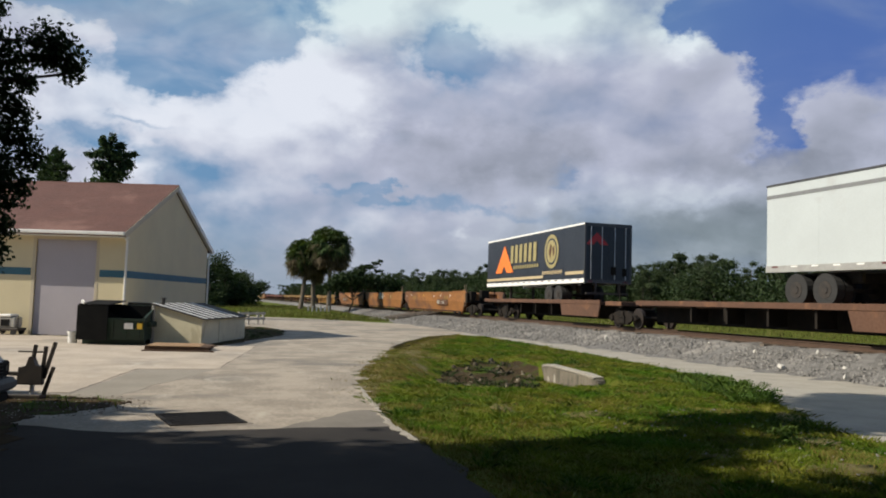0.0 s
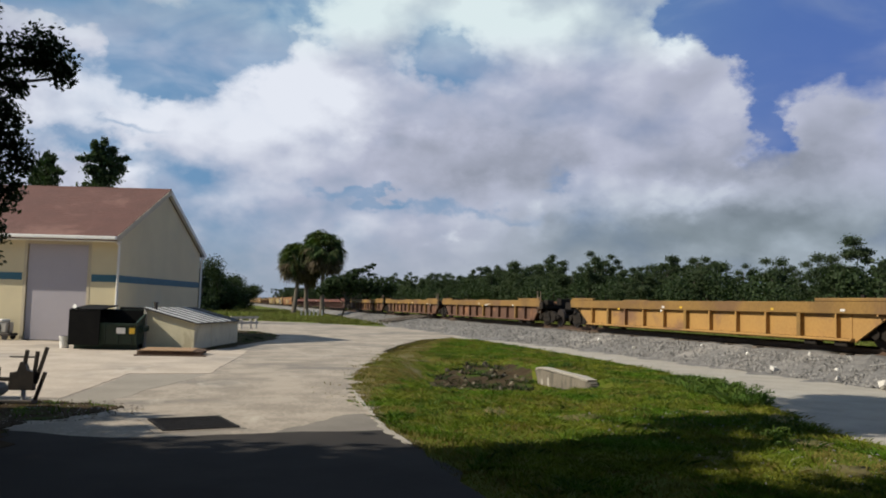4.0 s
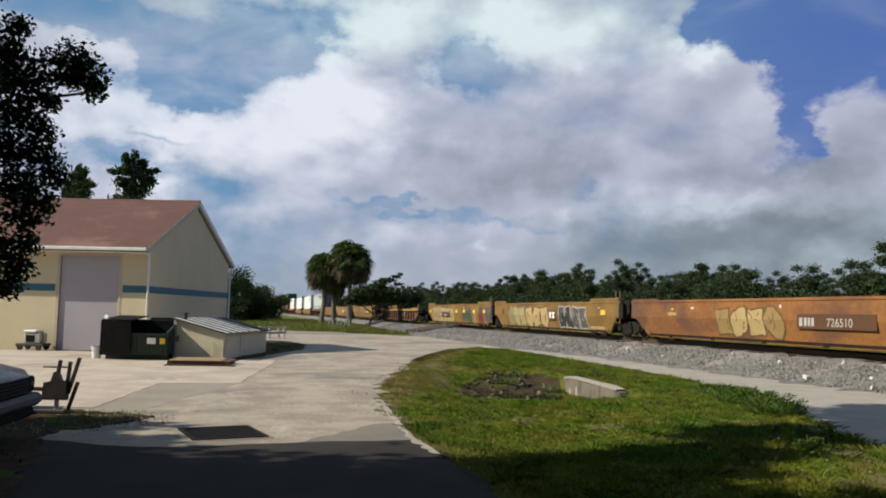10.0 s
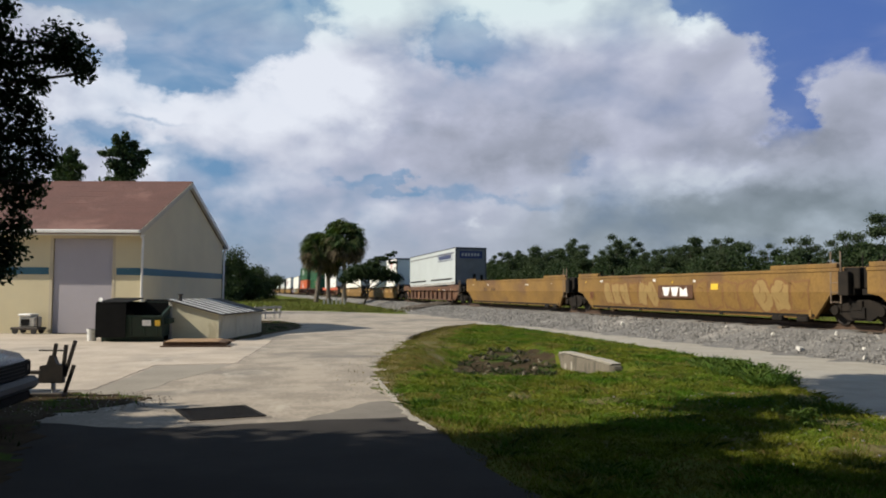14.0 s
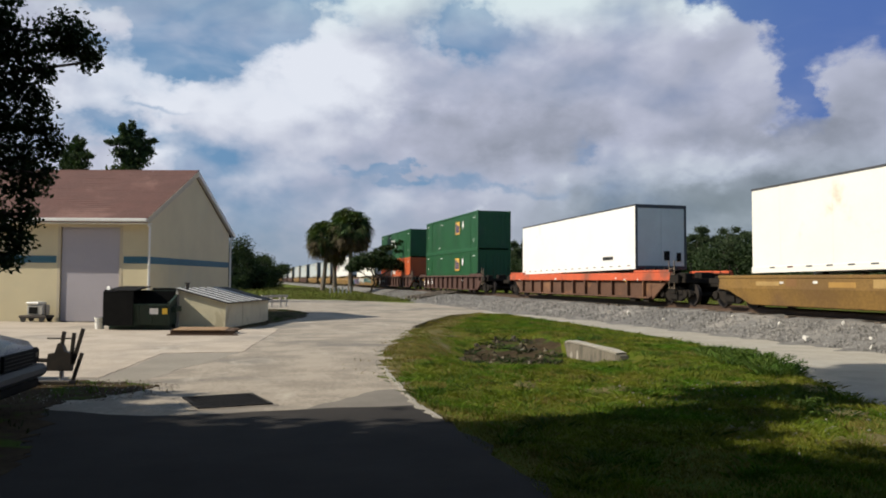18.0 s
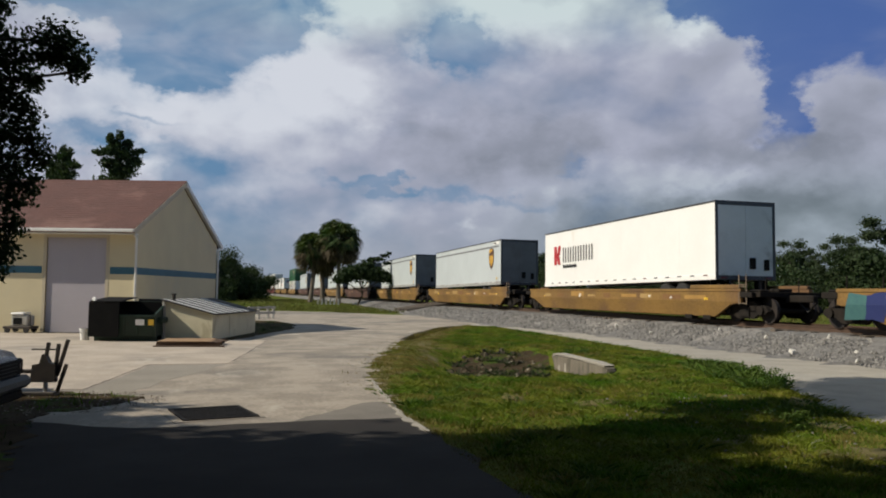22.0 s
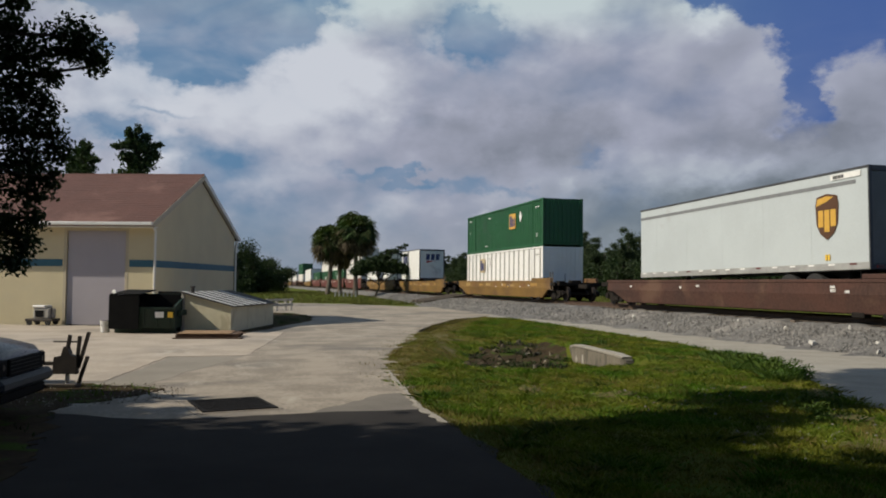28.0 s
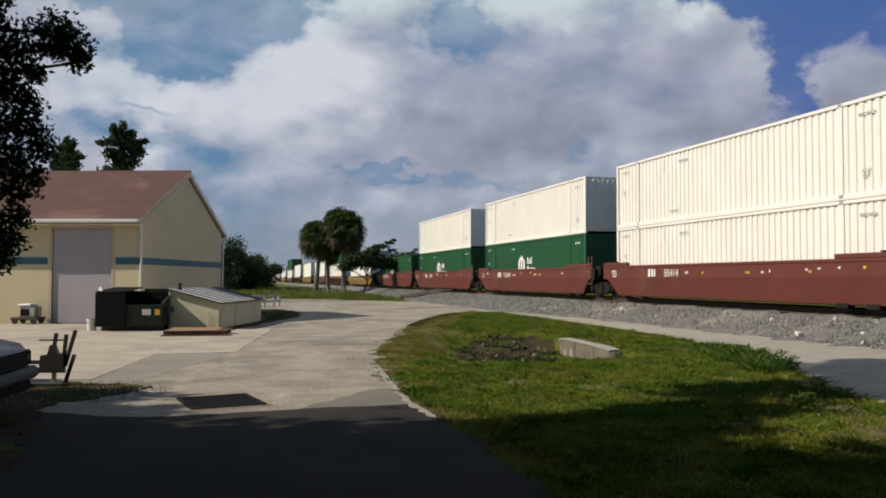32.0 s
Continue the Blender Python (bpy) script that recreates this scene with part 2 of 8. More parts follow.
M = {
    "grass": mat("grass_soil", (0.055, 0.098, 0.008), (0.11, 0.105, 0.018), 0.95, 0, 0.9, 14, 0.55, 0.3, 30, third=(0.14, 0.105, 0.045), third_scale=0.4, third_lo=0.60, third_hi=0.75, spec=0.05),
    "far_grass": mat("far_grass", (0.13, 0.16, 0.045), (0.19, 0.19, 0.07), 0.95, 0, 0.2, 3, 0.5, 0.3, 8),
    "blade": leaf_mat("grass_blade", (0.060, 0.122, 0.007), (0.140, 0.145, 0.016), 0.15),
    "dryblade": leaf_mat("dry_grass_blade", (0.155, 0.135, 0.034), (0.20, 0.150, 0.056), 0.18),
    "oliveblade": leaf_mat("olive_grass_blade", (0.085, 0.100, 0.022), (0.125, 0.115, 0.036), 0.2),
    "drysoil": mat("dry_sandy_soil", (0.155, 0.125, 0.062), (0.105, 0.098, 0.036), 0.95, 0, 1.5, 20, 0.6, 0.4, 30, third=(0.24, 0.205, 0.14), third_scale=0.7, third_lo=0.56, third_hi=0.7, spec=0.05),
    "concrete": mat("yard_concrete", (0.345, 0.295, 0.235), (0.232, 0.198, 0.157), 0.92, 0, 0.9, 16, 0.84, 0.5, 28, third=(0.165, 0.147, 0.124), third_scale=0.28, third_lo=0.50, third_hi=0.64, speck=(0.47, 0.425, 0.355)),
    # asphalt colour lowered so that it carries part of the trees' shade
    "asphalt": mat("shade_darkened_worn_asphalt", (0.030, 0.028, 0.027), (0.047, 0.043, 0.040), 0.95, 0, 0.8, 40, 0.45, 0.4, 90, third=(0.11, 0.10, 0.085), third_scale=0.5, third_lo=0.62, third_hi=0.76, spec=0.08),
    "sand": mat("shell_path", (0.35, 0.32, 0.27), (0.25, 0.23, 0.192), 0.95, 0, 1.2, 30, 0.5, 0.35, 70, third=(0.33, 0.31, 0.27), third_scale=0.3),
    "ballast": mat("ballast_stone", (0.175, 0.166, 0.155), (0.098, 0.093, 0.087), 0.9, 0, 4.0, 14, 0.6, 1.0, 16, third=(0.26, 0.24, 0.215), third_scale=0.4),
    "stone": mat("loose_stone", (0.205, 0.195, 0.182), (0.13, 0.124, 0.116), 0.9, 0, 6, 30, 0.5, 0.4, 40, island=0.45),
    "white_stone": mat("pale_stone", (0.62, 0.59, 0.54), (0.45, 0.43, 0.39), 0.85, 0, 5, 30, 0.5, 0.5, 30),
    "rail": mat("rail_steel", (0.070, 0.043, 0.028), (0.11, 0.068, 0.046), 0.6, 0.3, 4, 60, 0.5, 0.2),
    "tie": mat("creosoted_tie", (0.085, 0.065, 0.05), (0.14, 0.115, 0.09), 0.9, 0, 4, 40, 0.5, 0.5, 30, (1, 8, 8), per_object=0.25),
    "copestone": mat("pale_coping_concrete", (0.36, 0.33, 0.28), (0.26, 0.235, 0.195), 0.9, 0, 4, 30, 0.6, 0.3, 40),
    "headwall": mat("weathered_concrete", (0.19, 0.163, 0.125), (0.12, 0.103, 0.08), 0.9, 0, 2.5, 30, 0.6, 0.3, 40, (1, 2.5, 0.6), third=(0.09, 0.08, 0.06), third_scale=1.2, third_lo=0.47, third_hi=0.60),
    "stucco": mat("cream_stucco", (0.62, 0.54, 0.35), (0.56, 0.485, 0.32), 0.9, 0, 0.7, 60, 0.5, 0.2, 120, third=(0.53, 0.48, 0.34), third_scale=0.4, third_lo=0.55, third_hi=0.8),
    "blue": mat("blue_band_paint", (0.042, 0.135, 0.19), (0.036, 0.115, 0.165), 0.7, 0, 1.5, 50, 0.5, 0.1),
    "trim": mat("white_trim_paint", (0.74, 0.73, 0.70), (0.64, 0.63, 0.60), 0.55, 0, 2, 40, 0.5, 0.05),
    "shingle": mat("red_brown_shingle", (0.118, 0.052, 0.041), (0.094, 0.043, 0.035), 0.92, 0, 1.2, 18, 0.5, 0.6, 9, (1, 1, 1), third=(0.19, 0.10, 0.08), third_scale=0.35),
    "roller": mat("lavender_white_door", (0.40, 0.37, 0.40), (0.375, 0.348, 0.375), 0.5, 0, 0.9, 30, 0.5, 0.05),
    "dump": mat("dark_green_steel", (0.010, 0.036, 0.022), (0.014, 0.026, 0.018), 0.55, 0.2, 3, 30, 0.5, 0.15, third=(0.09, 0.045, 0.02), third_scale=2.5, third_lo=0.64, third_hi=0.74),
    "black": mat("black_plastic", (0.008, 0.008, 0.008), (0.013, 0.013, 0.012), 0.9, 0, 3, 40, 0.5, 0.08, spec=0.12),
    "ply": mat("cream_block_wall", (0.62, 0.57, 0.40), (0.53, 0.48, 0.33), 0.85, 0, 1.6, 40, 0.5, 0.15, 60, third=(0.42, 0.37, 0.25), third_scale=1.2, third_lo=0.56, third_hi=0.7),
    "lid": mat("weathered_slat", (0.46, 0.45, 0.43), (0.33, 0.32, 0.30), 0.8, 0, 3, 40, 0.5, 0.25, 30, (1, 6, 6)),
    "wood": mat("raw_timber", (0.34, 0.22, 0.12), (0.22, 0.125, 0.06), 0.85, 0, 3, 30, 0.5, 0.35, 30, (1, 7, 7)),
    "greywood": mat("grey_timber", (0.42, 0.40, 0.36), (0.30, 0.285, 0.25), 0.9, 0, 3, 30, 0.5, 0.35, 30),
    # bumper and car paint far below their pale tone: tree shade in the colour
    "bumper": mat("shade_darkened_bumper", (0.05, 0.058, 0.064), (0.036, 0.042, 0.047), 0.65, 0.0, 2, 50, 0.6, 0.05, spec=0.3),
    "carpaint": mat("shade_darkened_blue_grey_paint", (0.055, 0.070, 0.082), (0.050, 0.063, 0.074), 0.30, 0.0, 1.5, 60, 0.5, 0.0, spec=0.5),
    "glass": mat("dark_window_glass", (0.02, 0.024, 0.028), (0.015, 0.018, 0.02), 0.08, 0, 2, 20, 0.5, 0.0, spec=0.9),
    "redlamp": mat("red_lamp_lens", (0.12, 0.014, 0.012), (0.08, 0.010, 0.010), 0.3, 0, 8, 60, 0.5, 0.1, spec=0.8),
    "amber": mat("amber_reflector", (0.55, 0.20, 0.03), (0.45, 0.15, 0.02), 0.3, 0, 8, 60, 0.5, 0.05),
    "rubber": mat("tyre_rubber", (0.018, 0.018, 0.018), (0.03, 0.029, 0.028), 0.85, 0, 8, 60, 0.5, 0.2),
    "steel": mat("dark_bare_steel", (0.05, 0.047, 0.045), (0.085, 0.07, 0.058), 0.6, 0.6, 6, 50, 0.5, 0.15),
    "grate": mat("iron_grate", (0.012, 0.011, 0.011), (0.02, 0.018, 0.017), 0.8, 0.0, 6, 40, 0.5, 0.2, spec=0.1),
    "bark": mat("oak_bark", (0.09, 0.075, 0.06), (0.05, 0.04, 0.032), 0.95, 0, 5, 25, 0.6, 0.8, 18, (3, 3, 1)),
    "palmbark": mat("palm_bark", (0.17, 0.14, 0.11), (0.09, 0.072, 0.056), 0.95, 0, 4, 20, 0.6, 0.8, 12, (1, 1, 4)),
    "oakleaf": leaf_mat("oak_leaf", (0.024, 0.042, 0.018), (0.034, 0.052, 0.022), 0.3),
    "pineleaf": leaf_mat("pine_needle", (0.026, 0.048, 0.02), (0.04, 0.062, 0.022), 0.35),
    "treeleaf": leaf_mat("far_leaf", (0.034, 0.052, 0.026), (0.056, 0.075, 0.036), 0.20),
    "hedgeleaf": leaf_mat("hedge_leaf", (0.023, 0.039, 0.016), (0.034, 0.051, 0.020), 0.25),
    "palmleaf": leaf_mat("palm_leaf", (0.040, 0.070, 0.022), (0.07, 0.085, 0.03), 0.4),
    "dryleaf": leaf_mat("dry_frond", (0.125, 0.095, 0.055), (0.085, 0.066, 0.038), 0.35),
    # rolling stock
    "orange": mat("rusty_orange_paint", (0.262, 0.108, 0.024), (0.185, 0.074, 0.020), 0.75, 0, 0.7, 9, 0.7, 0.1, 30, (1, 0.6, 1), third=(0.115, 0.052, 0.026), third_scale=0.5, third_lo=0.45, third_hi=0.64),
    "yellow": mat("faded_yellow_paint", (0.215, 0.120, 0.026), (0.145, 0.080, 0.021), 0.7, 0, 0.6, 12, 0.7, 0.1, 30, third=(0.125, 0.065, 0.028), third_scale=0.32, third_lo=0.47, third_hi=0.64),
    "maroon": mat("oxide_red_paint", (0.125, 0.027, 0.019), (0.10, 0.023, 0.017), 0.65, 0, 0.6, 12, 0.5, 0.1, 30, third=(0.13, 0.045, 0.03), third_scale=0.5, third_lo=0.55, third_hi=0.75),
    "dullred": mat("weathered_red_brown_paint", (0.075, 0.030, 0.019), (0.047, 0.021, 0.014), 0.8, 0, 0.8, 12, 0.65, 0.15, 30, third=(0.11, 0.058, 0.036), third_scale=0.5, third_lo=0.52, third_hi=0.68),
    "brown": mat("rust_brown_steel", (0.105, 0.050, 0.028), (0.075, 0.037, 0.022), 0.85, 0, 0.9, 14, 0.5, 0.2, 30, third=(0.20, 0.095, 0.045), third_scale=0.7),
    "orangered": mat("bright_orange_red_paint", (0.56, 0.10, 0.035), (0.46, 0.08, 0.03), 0.65, 0, 0.8, 14, 0.5, 0.1, 30, third=(0.22, 0.07, 0.04), third_scale=0.9),
    "bogie": mat("greasy_black_iron", (0.010, 0.009, 0.008), (0.022, 0.017, 0.013), 0.9, 0.0, 3, 30, 0.5, 0.3, spec=0.2),
    "tread": mat("worn_wheel_steel", (0.030, 0.022, 0.018), (0.018, 0.014, 0.012), 0.7, 0.2, 4, 40, 0.5, 0.1),
    "white": mat("white_trailer_skin", (0.80, 0.79, 0.76), (0.75, 0.74, 0.71), 0.45, 0, 0.6, 20, 0.5, 0.03, third=(0.68, 0.65, 0.58), third_scale=0.4, third_lo=0.6, third_hi=0.8),
    "grime": mat("grimy_white_skin", (0.77, 0.75, 0.69), (0.72, 0.70, 0.64), 0.6, 0, 0.6, 20, 0.5, 0.05, third=(0.50, 0.43, 0.33), third_scale=0.45, third_lo=0.58, third_hi=0.8),
    "silver": mat("grey_aluminium_skin", (0.50, 0.54, 0.545), (0.455, 0.49, 0.495), 0.45, 0.05, 0.6, 20, 0.5, 0.03, third=(0.42, 0.43, 0.43), third_scale=0.4, third_lo=0.6, third_hi=0.8),
    "green": mat("container_green_paint", (0.016, 0.096, 0.033), (0.013, 0.080, 0.028), 0.5, 0, 0.7, 20, 0.5, 0.05, third=(0.022, 0.076, 0.035), third_scale=0.5),
    "red": mat("container_orange_paint", (0.56, 0.115, 0.03), (0.49, 0.10, 0.03), 0.55, 0, 0.7, 20, 0.5, 0.05, third=(0.40, 0.10, 0.05), third_scale=0.5),
    "pink": mat("faded_white_container", (0.80, 0.765, 0.715), (0.74, 0.705, 0.655), 0.6, 0, 0.6, 20, 0.5, 0.05, third=(0.66, 0.60, 0.53), third_scale=0.45, third_lo=0.6, third_hi=0.8),
    "navy": mat("dark_navy_skin", (0.018, 0.022, 0.030), (0.026, 0.030, 0.038), 0.4, 0, 0.8, 20, 0.5, 0.03),
    "edge": mat("dull_aluminium_edge", (0.55, 0.56, 0.57), (0.45, 0.46, 0.47), 0.4, 0.6, 3, 40, 0.5, 0.05),
    "logo_white": mat("white_marking", (0.78, 0.77, 0.74), (0.66, 0.65, 0.62), 0.6, 0, 6, 60, 0.5, 0.0),
    "logo_gold": mat("gold_marking", (0.62, 0.36, 0.06), (0.54, 0.31, 0.05), 0.5, 0, 6, 60, 0.5, 0.0),
    "logo_tan": mat("tan_marking", (0.50, 0.40, 0.24), (0.44, 0.35, 0.21), 0.5, 0, 6, 60, 0.5, 0.0),
    "logo_brown": mat("dark_brown_marking", (0.10, 0.045, 0.02), (0.08, 0.038, 0.018), 0.5, 0, 6, 60, 0.5, 0.0),
    "logo_orange": mat("orange_marking", (0.80, 0.20, 0.03), (0.72, 0.18, 0.03), 0.5, 0, 6, 60, 0.5, 0.0),
    "logo_red": mat("red_marking", (0.45, 0.03, 0.035), (0.38, 0.025, 0.03), 0.5, 0, 6, 60, 0.5, 0.0),
    "logo_navy": mat("navy_marking", (0.025, 0.035, 0.13), (0.02, 0.03, 0.11), 0.5, 0, 6, 60, 0.5, 0.0),
    "logo_black": mat("black_marking", (0.02, 0.02, 0.02), (0.03, 0.03, 0.03), 0.6, 0, 6, 60, 0.5, 0.0),
    "logo_grey": mat("pale_grey_marking", (0.42, 0.41, 0.37), (0.34, 0.33, 0.30), 0.6, 0, 6, 60, 0.5, 0.0),
    "logo_teal": mat("dull_teal_marking", (0.05, 0.14, 0.13), (0.04, 0.11, 0.12), 0.6, 0, 6, 60, 0.5, 0.0),
    "logo_khaki": mat("khaki_marking", (0.33, 0.28, 0.13), (0.26, 0.22, 0.10), 0.6, 0, 3, 60, 0.5, 0.0),
    "logo_yellow": mat("yellow_marking", (0.75, 0.48, 0.04), (0.66, 0.42, 0.04), 0.5, 0, 6, 60, 0.5, 0.0),
    "logo_sky": mat("sky_blue_marking", (0.20, 0.40, 0.60), (0.18, 0.36, 0.55), 0.5, 0, 6, 60, 0.5, 0.0),
}

# ---------------------------------------------------------------- mesh tools


def quad_box(bm, x0, x1, y0, y1, z0, z1):
    v = [bm.verts.new((x, y, z)) for x in (x0, x1) for y in (y0, y1) for z in (z0, z1)]
    for f in ((0, 1, 3, 2), (4, 6, 7, 5), (0, 4, 5, 1), (2, 3, 7, 6), (0, 2, 6, 4), (1, 5, 7, 3)):
        bm.faces.new([v[i] for i in f])


def boxes(*dims, bevel=0.0):
    bm = bmesh.new()
    for d in dims:
        quad_box(bm, *d)
    if bevel:
        bmesh.ops.bevel(bm, geom=list(bm.edges), offset=bevel, segments=1, affect="EDGES", clamp_overlap=True)
    return bm


def tube(bm, a, b, ra, rb=None, n=10):
    """A tapered round bar from a to b, closed at both ends."""
    a, b, rb = Vector(a), Vector(b), ra if rb is None else rb
    q = (b - a).to_track_quat("Z", "Y")
    rings = []
    for p, r in ((a, ra), (b, rb)):
        rings.append([bm.verts.new(p + q @ Vector((r * math.cos(i * math.tau / n), r * math.sin(i * math.tau / n), 0))) for i in range(n)])
    for i in range(n):
        bm.faces.new((rings[0][i], rings[0][(i + 1) % n], rings[1][(i + 1) % n], rings[1][i]))
    bm.faces.new(rings[0][::-1])
    bm.faces.new(rings[1])


def tubes(*bars, n=10):
    bm = bmesh.new()
    for bar in bars:
        tube(bm, *bar, n=n)
    return bm


def prism(bm, outline, axis, lo, hi):
    """An outline of 2D points drawn out along an axis: x (points y, z), y (x, z) or z (x, y)."""
    def place(p, k):
        return {"x": (k, p[0], p[1]), "y": (p[0], k, p[1]), "z": (p[0], p[1], k)}[axis]
    a, b = [bm.verts.new(place(p, lo)) for p in outline], [bm.verts.new(place(p, hi)) for p in outline]
    n = len(outline)
    for i in range(n):
        bm.faces.new((a[i], a[(i + 1) % n], b[(i + 1) % n], b[i]))
    bm.faces.new(a[::-1])
    bm.faces.new(b)


def prisms(*items):
    bm = bmesh.new()
    for it in items:
        prism(bm, *it)
    bmesh.ops.recalc_face_normals(bm, faces=bm.faces)
    return bm


def mesh_of(name, bm, material, smooth=False):
    me = bpy.data.meshes.new(name)
    bmesh.ops.recalc_face_normals(bm, faces=bm.faces)
    bm.to_mesh(me)
    bm.free()
    me.materials.append(M[material])
    if smooth:
        me.polygons.foreach_set("use_smooth", [True] * len(me.polygons))
    return me


def link(name, me, parent=None, m=None, label=""):
    ob = new(name, me)
    ob.parent = parent
    if m is not None:
        ob.matrix_basis = m
    if label:
        ob["label"] = label
    return ob


def part(name, bm, material, parent, label="", smooth=False, m=None):
    return link(name, mesh_of(name, bm, material, smooth), parent, m, label)


def thing(name, m, label, category, group="", kind=""):
    ob = new(name)
    ob.matrix_basis = m
    return tagged(ob, label, category, group, kind)


def solo(name, bm, material, label, category, group="", kind="", m=None, smooth=False):
    ob = link(name, mesh_of(name, bm, material, smooth), None, m)
    return tagged(ob, label, category, group, kind)


def raw_mesh(name, verts, faces, material, smooth=False):
    me = bpy.data.meshes.new(name)
    me.from_pydata(verts, [], faces)
    me.materials.append(M[material])
    if smooth:
        me.polygons.foreach_set("use_smooth", [True] * len(me.polygons))
    return me


def leaf_cloud(name, blobs, count, size, material, rng, long=1.6, shell=0.55, droop=0.0, ragged_by=0.16):
    """Many small leaves in and near the skin of soft clumps (x, y, z, rx, ry, rz)."""
    b = np.array(blobs, float)
    w = np.prod(b[:, 3:], 1) ** 0.67
    pick = rng.choice(len(b), count, p=w / w.sum())
    d = rng.normal(size=(count, 3))
    d /= np.linalg.norm(d, axis=1)[:, None]
    r = shell + (1 - shell) * rng.random(count) ** 0.6
    r *= 1 + ragged_by * rng.normal(size=count).clip(-1.5, 2.2)
    c = b[pick, :3] + d * r[:, None] * b[pick, 3:]
    u = rng.normal(size=(count, 3)) + d * 0.5
    u[:, 2] -= droop
    u /= np.linalg.norm(u, axis=1)[:, None]
    v = np.cross(u, rng.normal(size=(count, 3)))
    v /= np.linalg.norm(v, axis=1)[:, None]
    s = size * (0.6 + 0.8 * rng.random(count))[:, None]
    p = np.stack([c - u * s * long / 2, c + v * s / 2, c + u * s * long / 2, c - v * s / 2], 1).reshape(-1, 3)
    faces = np.arange(4 * count).reshape(-1, 4)
    return raw_mesh(name, p.tolist(), faces.tolist(), material)

# ---------------------------------------------------------------- ground
RNG = np.random.default_rng(7)


def step(a, b, v):
    t = np.clip((v - a) / (b - a), 0, 1)
    return t * t * (3 - 2 * t)


def ground_z(x, y):
    """The grass between yard and track lies in a shallow hollow that a small headwall closes."""
    x, y = np.asarray(x, float), np.asarray(y, float)
    r = np.sqrt(((x - 7.1) / 4.6) ** 2 + ((y - 20.2) / 6.6) ** 2)
    edge = x - np.interp(y, [p[1] for p in YARD_EDGE], [p[0] for p in YARD_EDGE])
    dip = 0.66 * (1 - step(0.0, 1.0, r)) * (1 - step(9.12, 9.5, x)) * step(0.2, 2.0, edge)
    shore = np.interp(y, [p[1] for p in PATH_EDGE[::-1]], [p[0] for p in PATH_EDGE[::-1]]) - x
    lumps = step(0.3, 1.4, edge) * step(0.2, 1.2, shore) * 0.03 * np.sin(x * 2.1 + 1.3 * np.sin(y * 1.3)) * np.sin(y * 1.7) * step(2.7, 3.6, x) * (1 - step(11.5, 12.5, x)) * (1 - step(36, 40, y))
    rise = 0.35 * step(70, 95, y) * (1 - step(13, 16, x))
    return -dip + lumps + rise


def axis(*spans):
    out = [spans[0][0]]
    for a, b, n in spans:
        out += list(np.linspace(a, b, n + 1)[1:])
    return np.array(out)


def build_ground():
    xs = axis((-2500, -300, 6), (-300, -40, 8), (-40, -3, 14), (-3, 13.5, 60), (13.5, 40, 14), (40, 300, 12), (300, 2500, 6))
    ys = axis((-2500, -900, 4), (-900, -60, 8), (-60, 2, 14), (2, 42, 110), (42, 120, 40), (120, 500, 20), (500, 2500, 6))
    gx, gy = np.meshgrid(xs, ys, indexing="ij")
    v = np.stack([gx, gy, ground_z(gx, gy)], -1).reshape(-1, 3)
    n = len(ys)
    i, j = np.meshgrid(np.arange(len(xs) - 1), np.arange(n - 1), indexing="ij")
    a = (i * n + j).ravel()
    f = np.stack([a, a + n, a + n + 1, a + 1], 1)
    me = raw_mesh("ground", v.tolist(), f.tolist(), "grass", True)
    tagged(link("ground", me), "uneven green and dry grass ground with a shallow ditch", "ground", kind="structure")


def ragged(points, amp=0.12, every=0.5, seed=1, closed=True):
    """An outline with an uneven edge."""
    rng, out = np.random.default_rng(seed), []
    for (x0, y0), (x1, y1) in zip(points, points[1:] + (points[:1] if closed else [])):
        far = math.hypot(x1 - x0, y1 - y0)
        n = max(1, int(min(far, 60) / every))
        for k in range(n):
            s = k / n
            j = amp * (rng.random(2) - 0.5) * 2 if k else (0, 0)
            out.append((x0 + (x1 - x0) * s + j[0], y0 + (y1 - y0) * s + j[1]))
    return out


YARD_EDGE = [(2.0, -14), (2.3, 4), (2.46, 9.3), (2.42, 10.6), (2.55, 12.0), (2.72, 14.0), (2.95, 16.0), (3.6, 19.0), (4.5, 22.0), (5.8, 26.0), (7.6, 31.0), (10.2, 37.0), (12.2, 39.5)]
PATH_EDGE = [(13.3, 38.0), (13.0, 30.0), (12.5, 21.0), (11.6, 16.5), (10.4, 13.2), (9.6, 11.7), (8.5, 9.0), (7.8, 5.0), (7.2, -14)]


STRIP = ragged([(-0.15, 26.6), (0.2, 26.3), (0.95, 28.6), (1.9, 31.6), (3.1, 35.0), (3.7, 39.0), (3.0, 44.0), (1.2, 45.0), (0.9, 34.0), (0.2, 30.0)], 0.12, 0.5, 12)


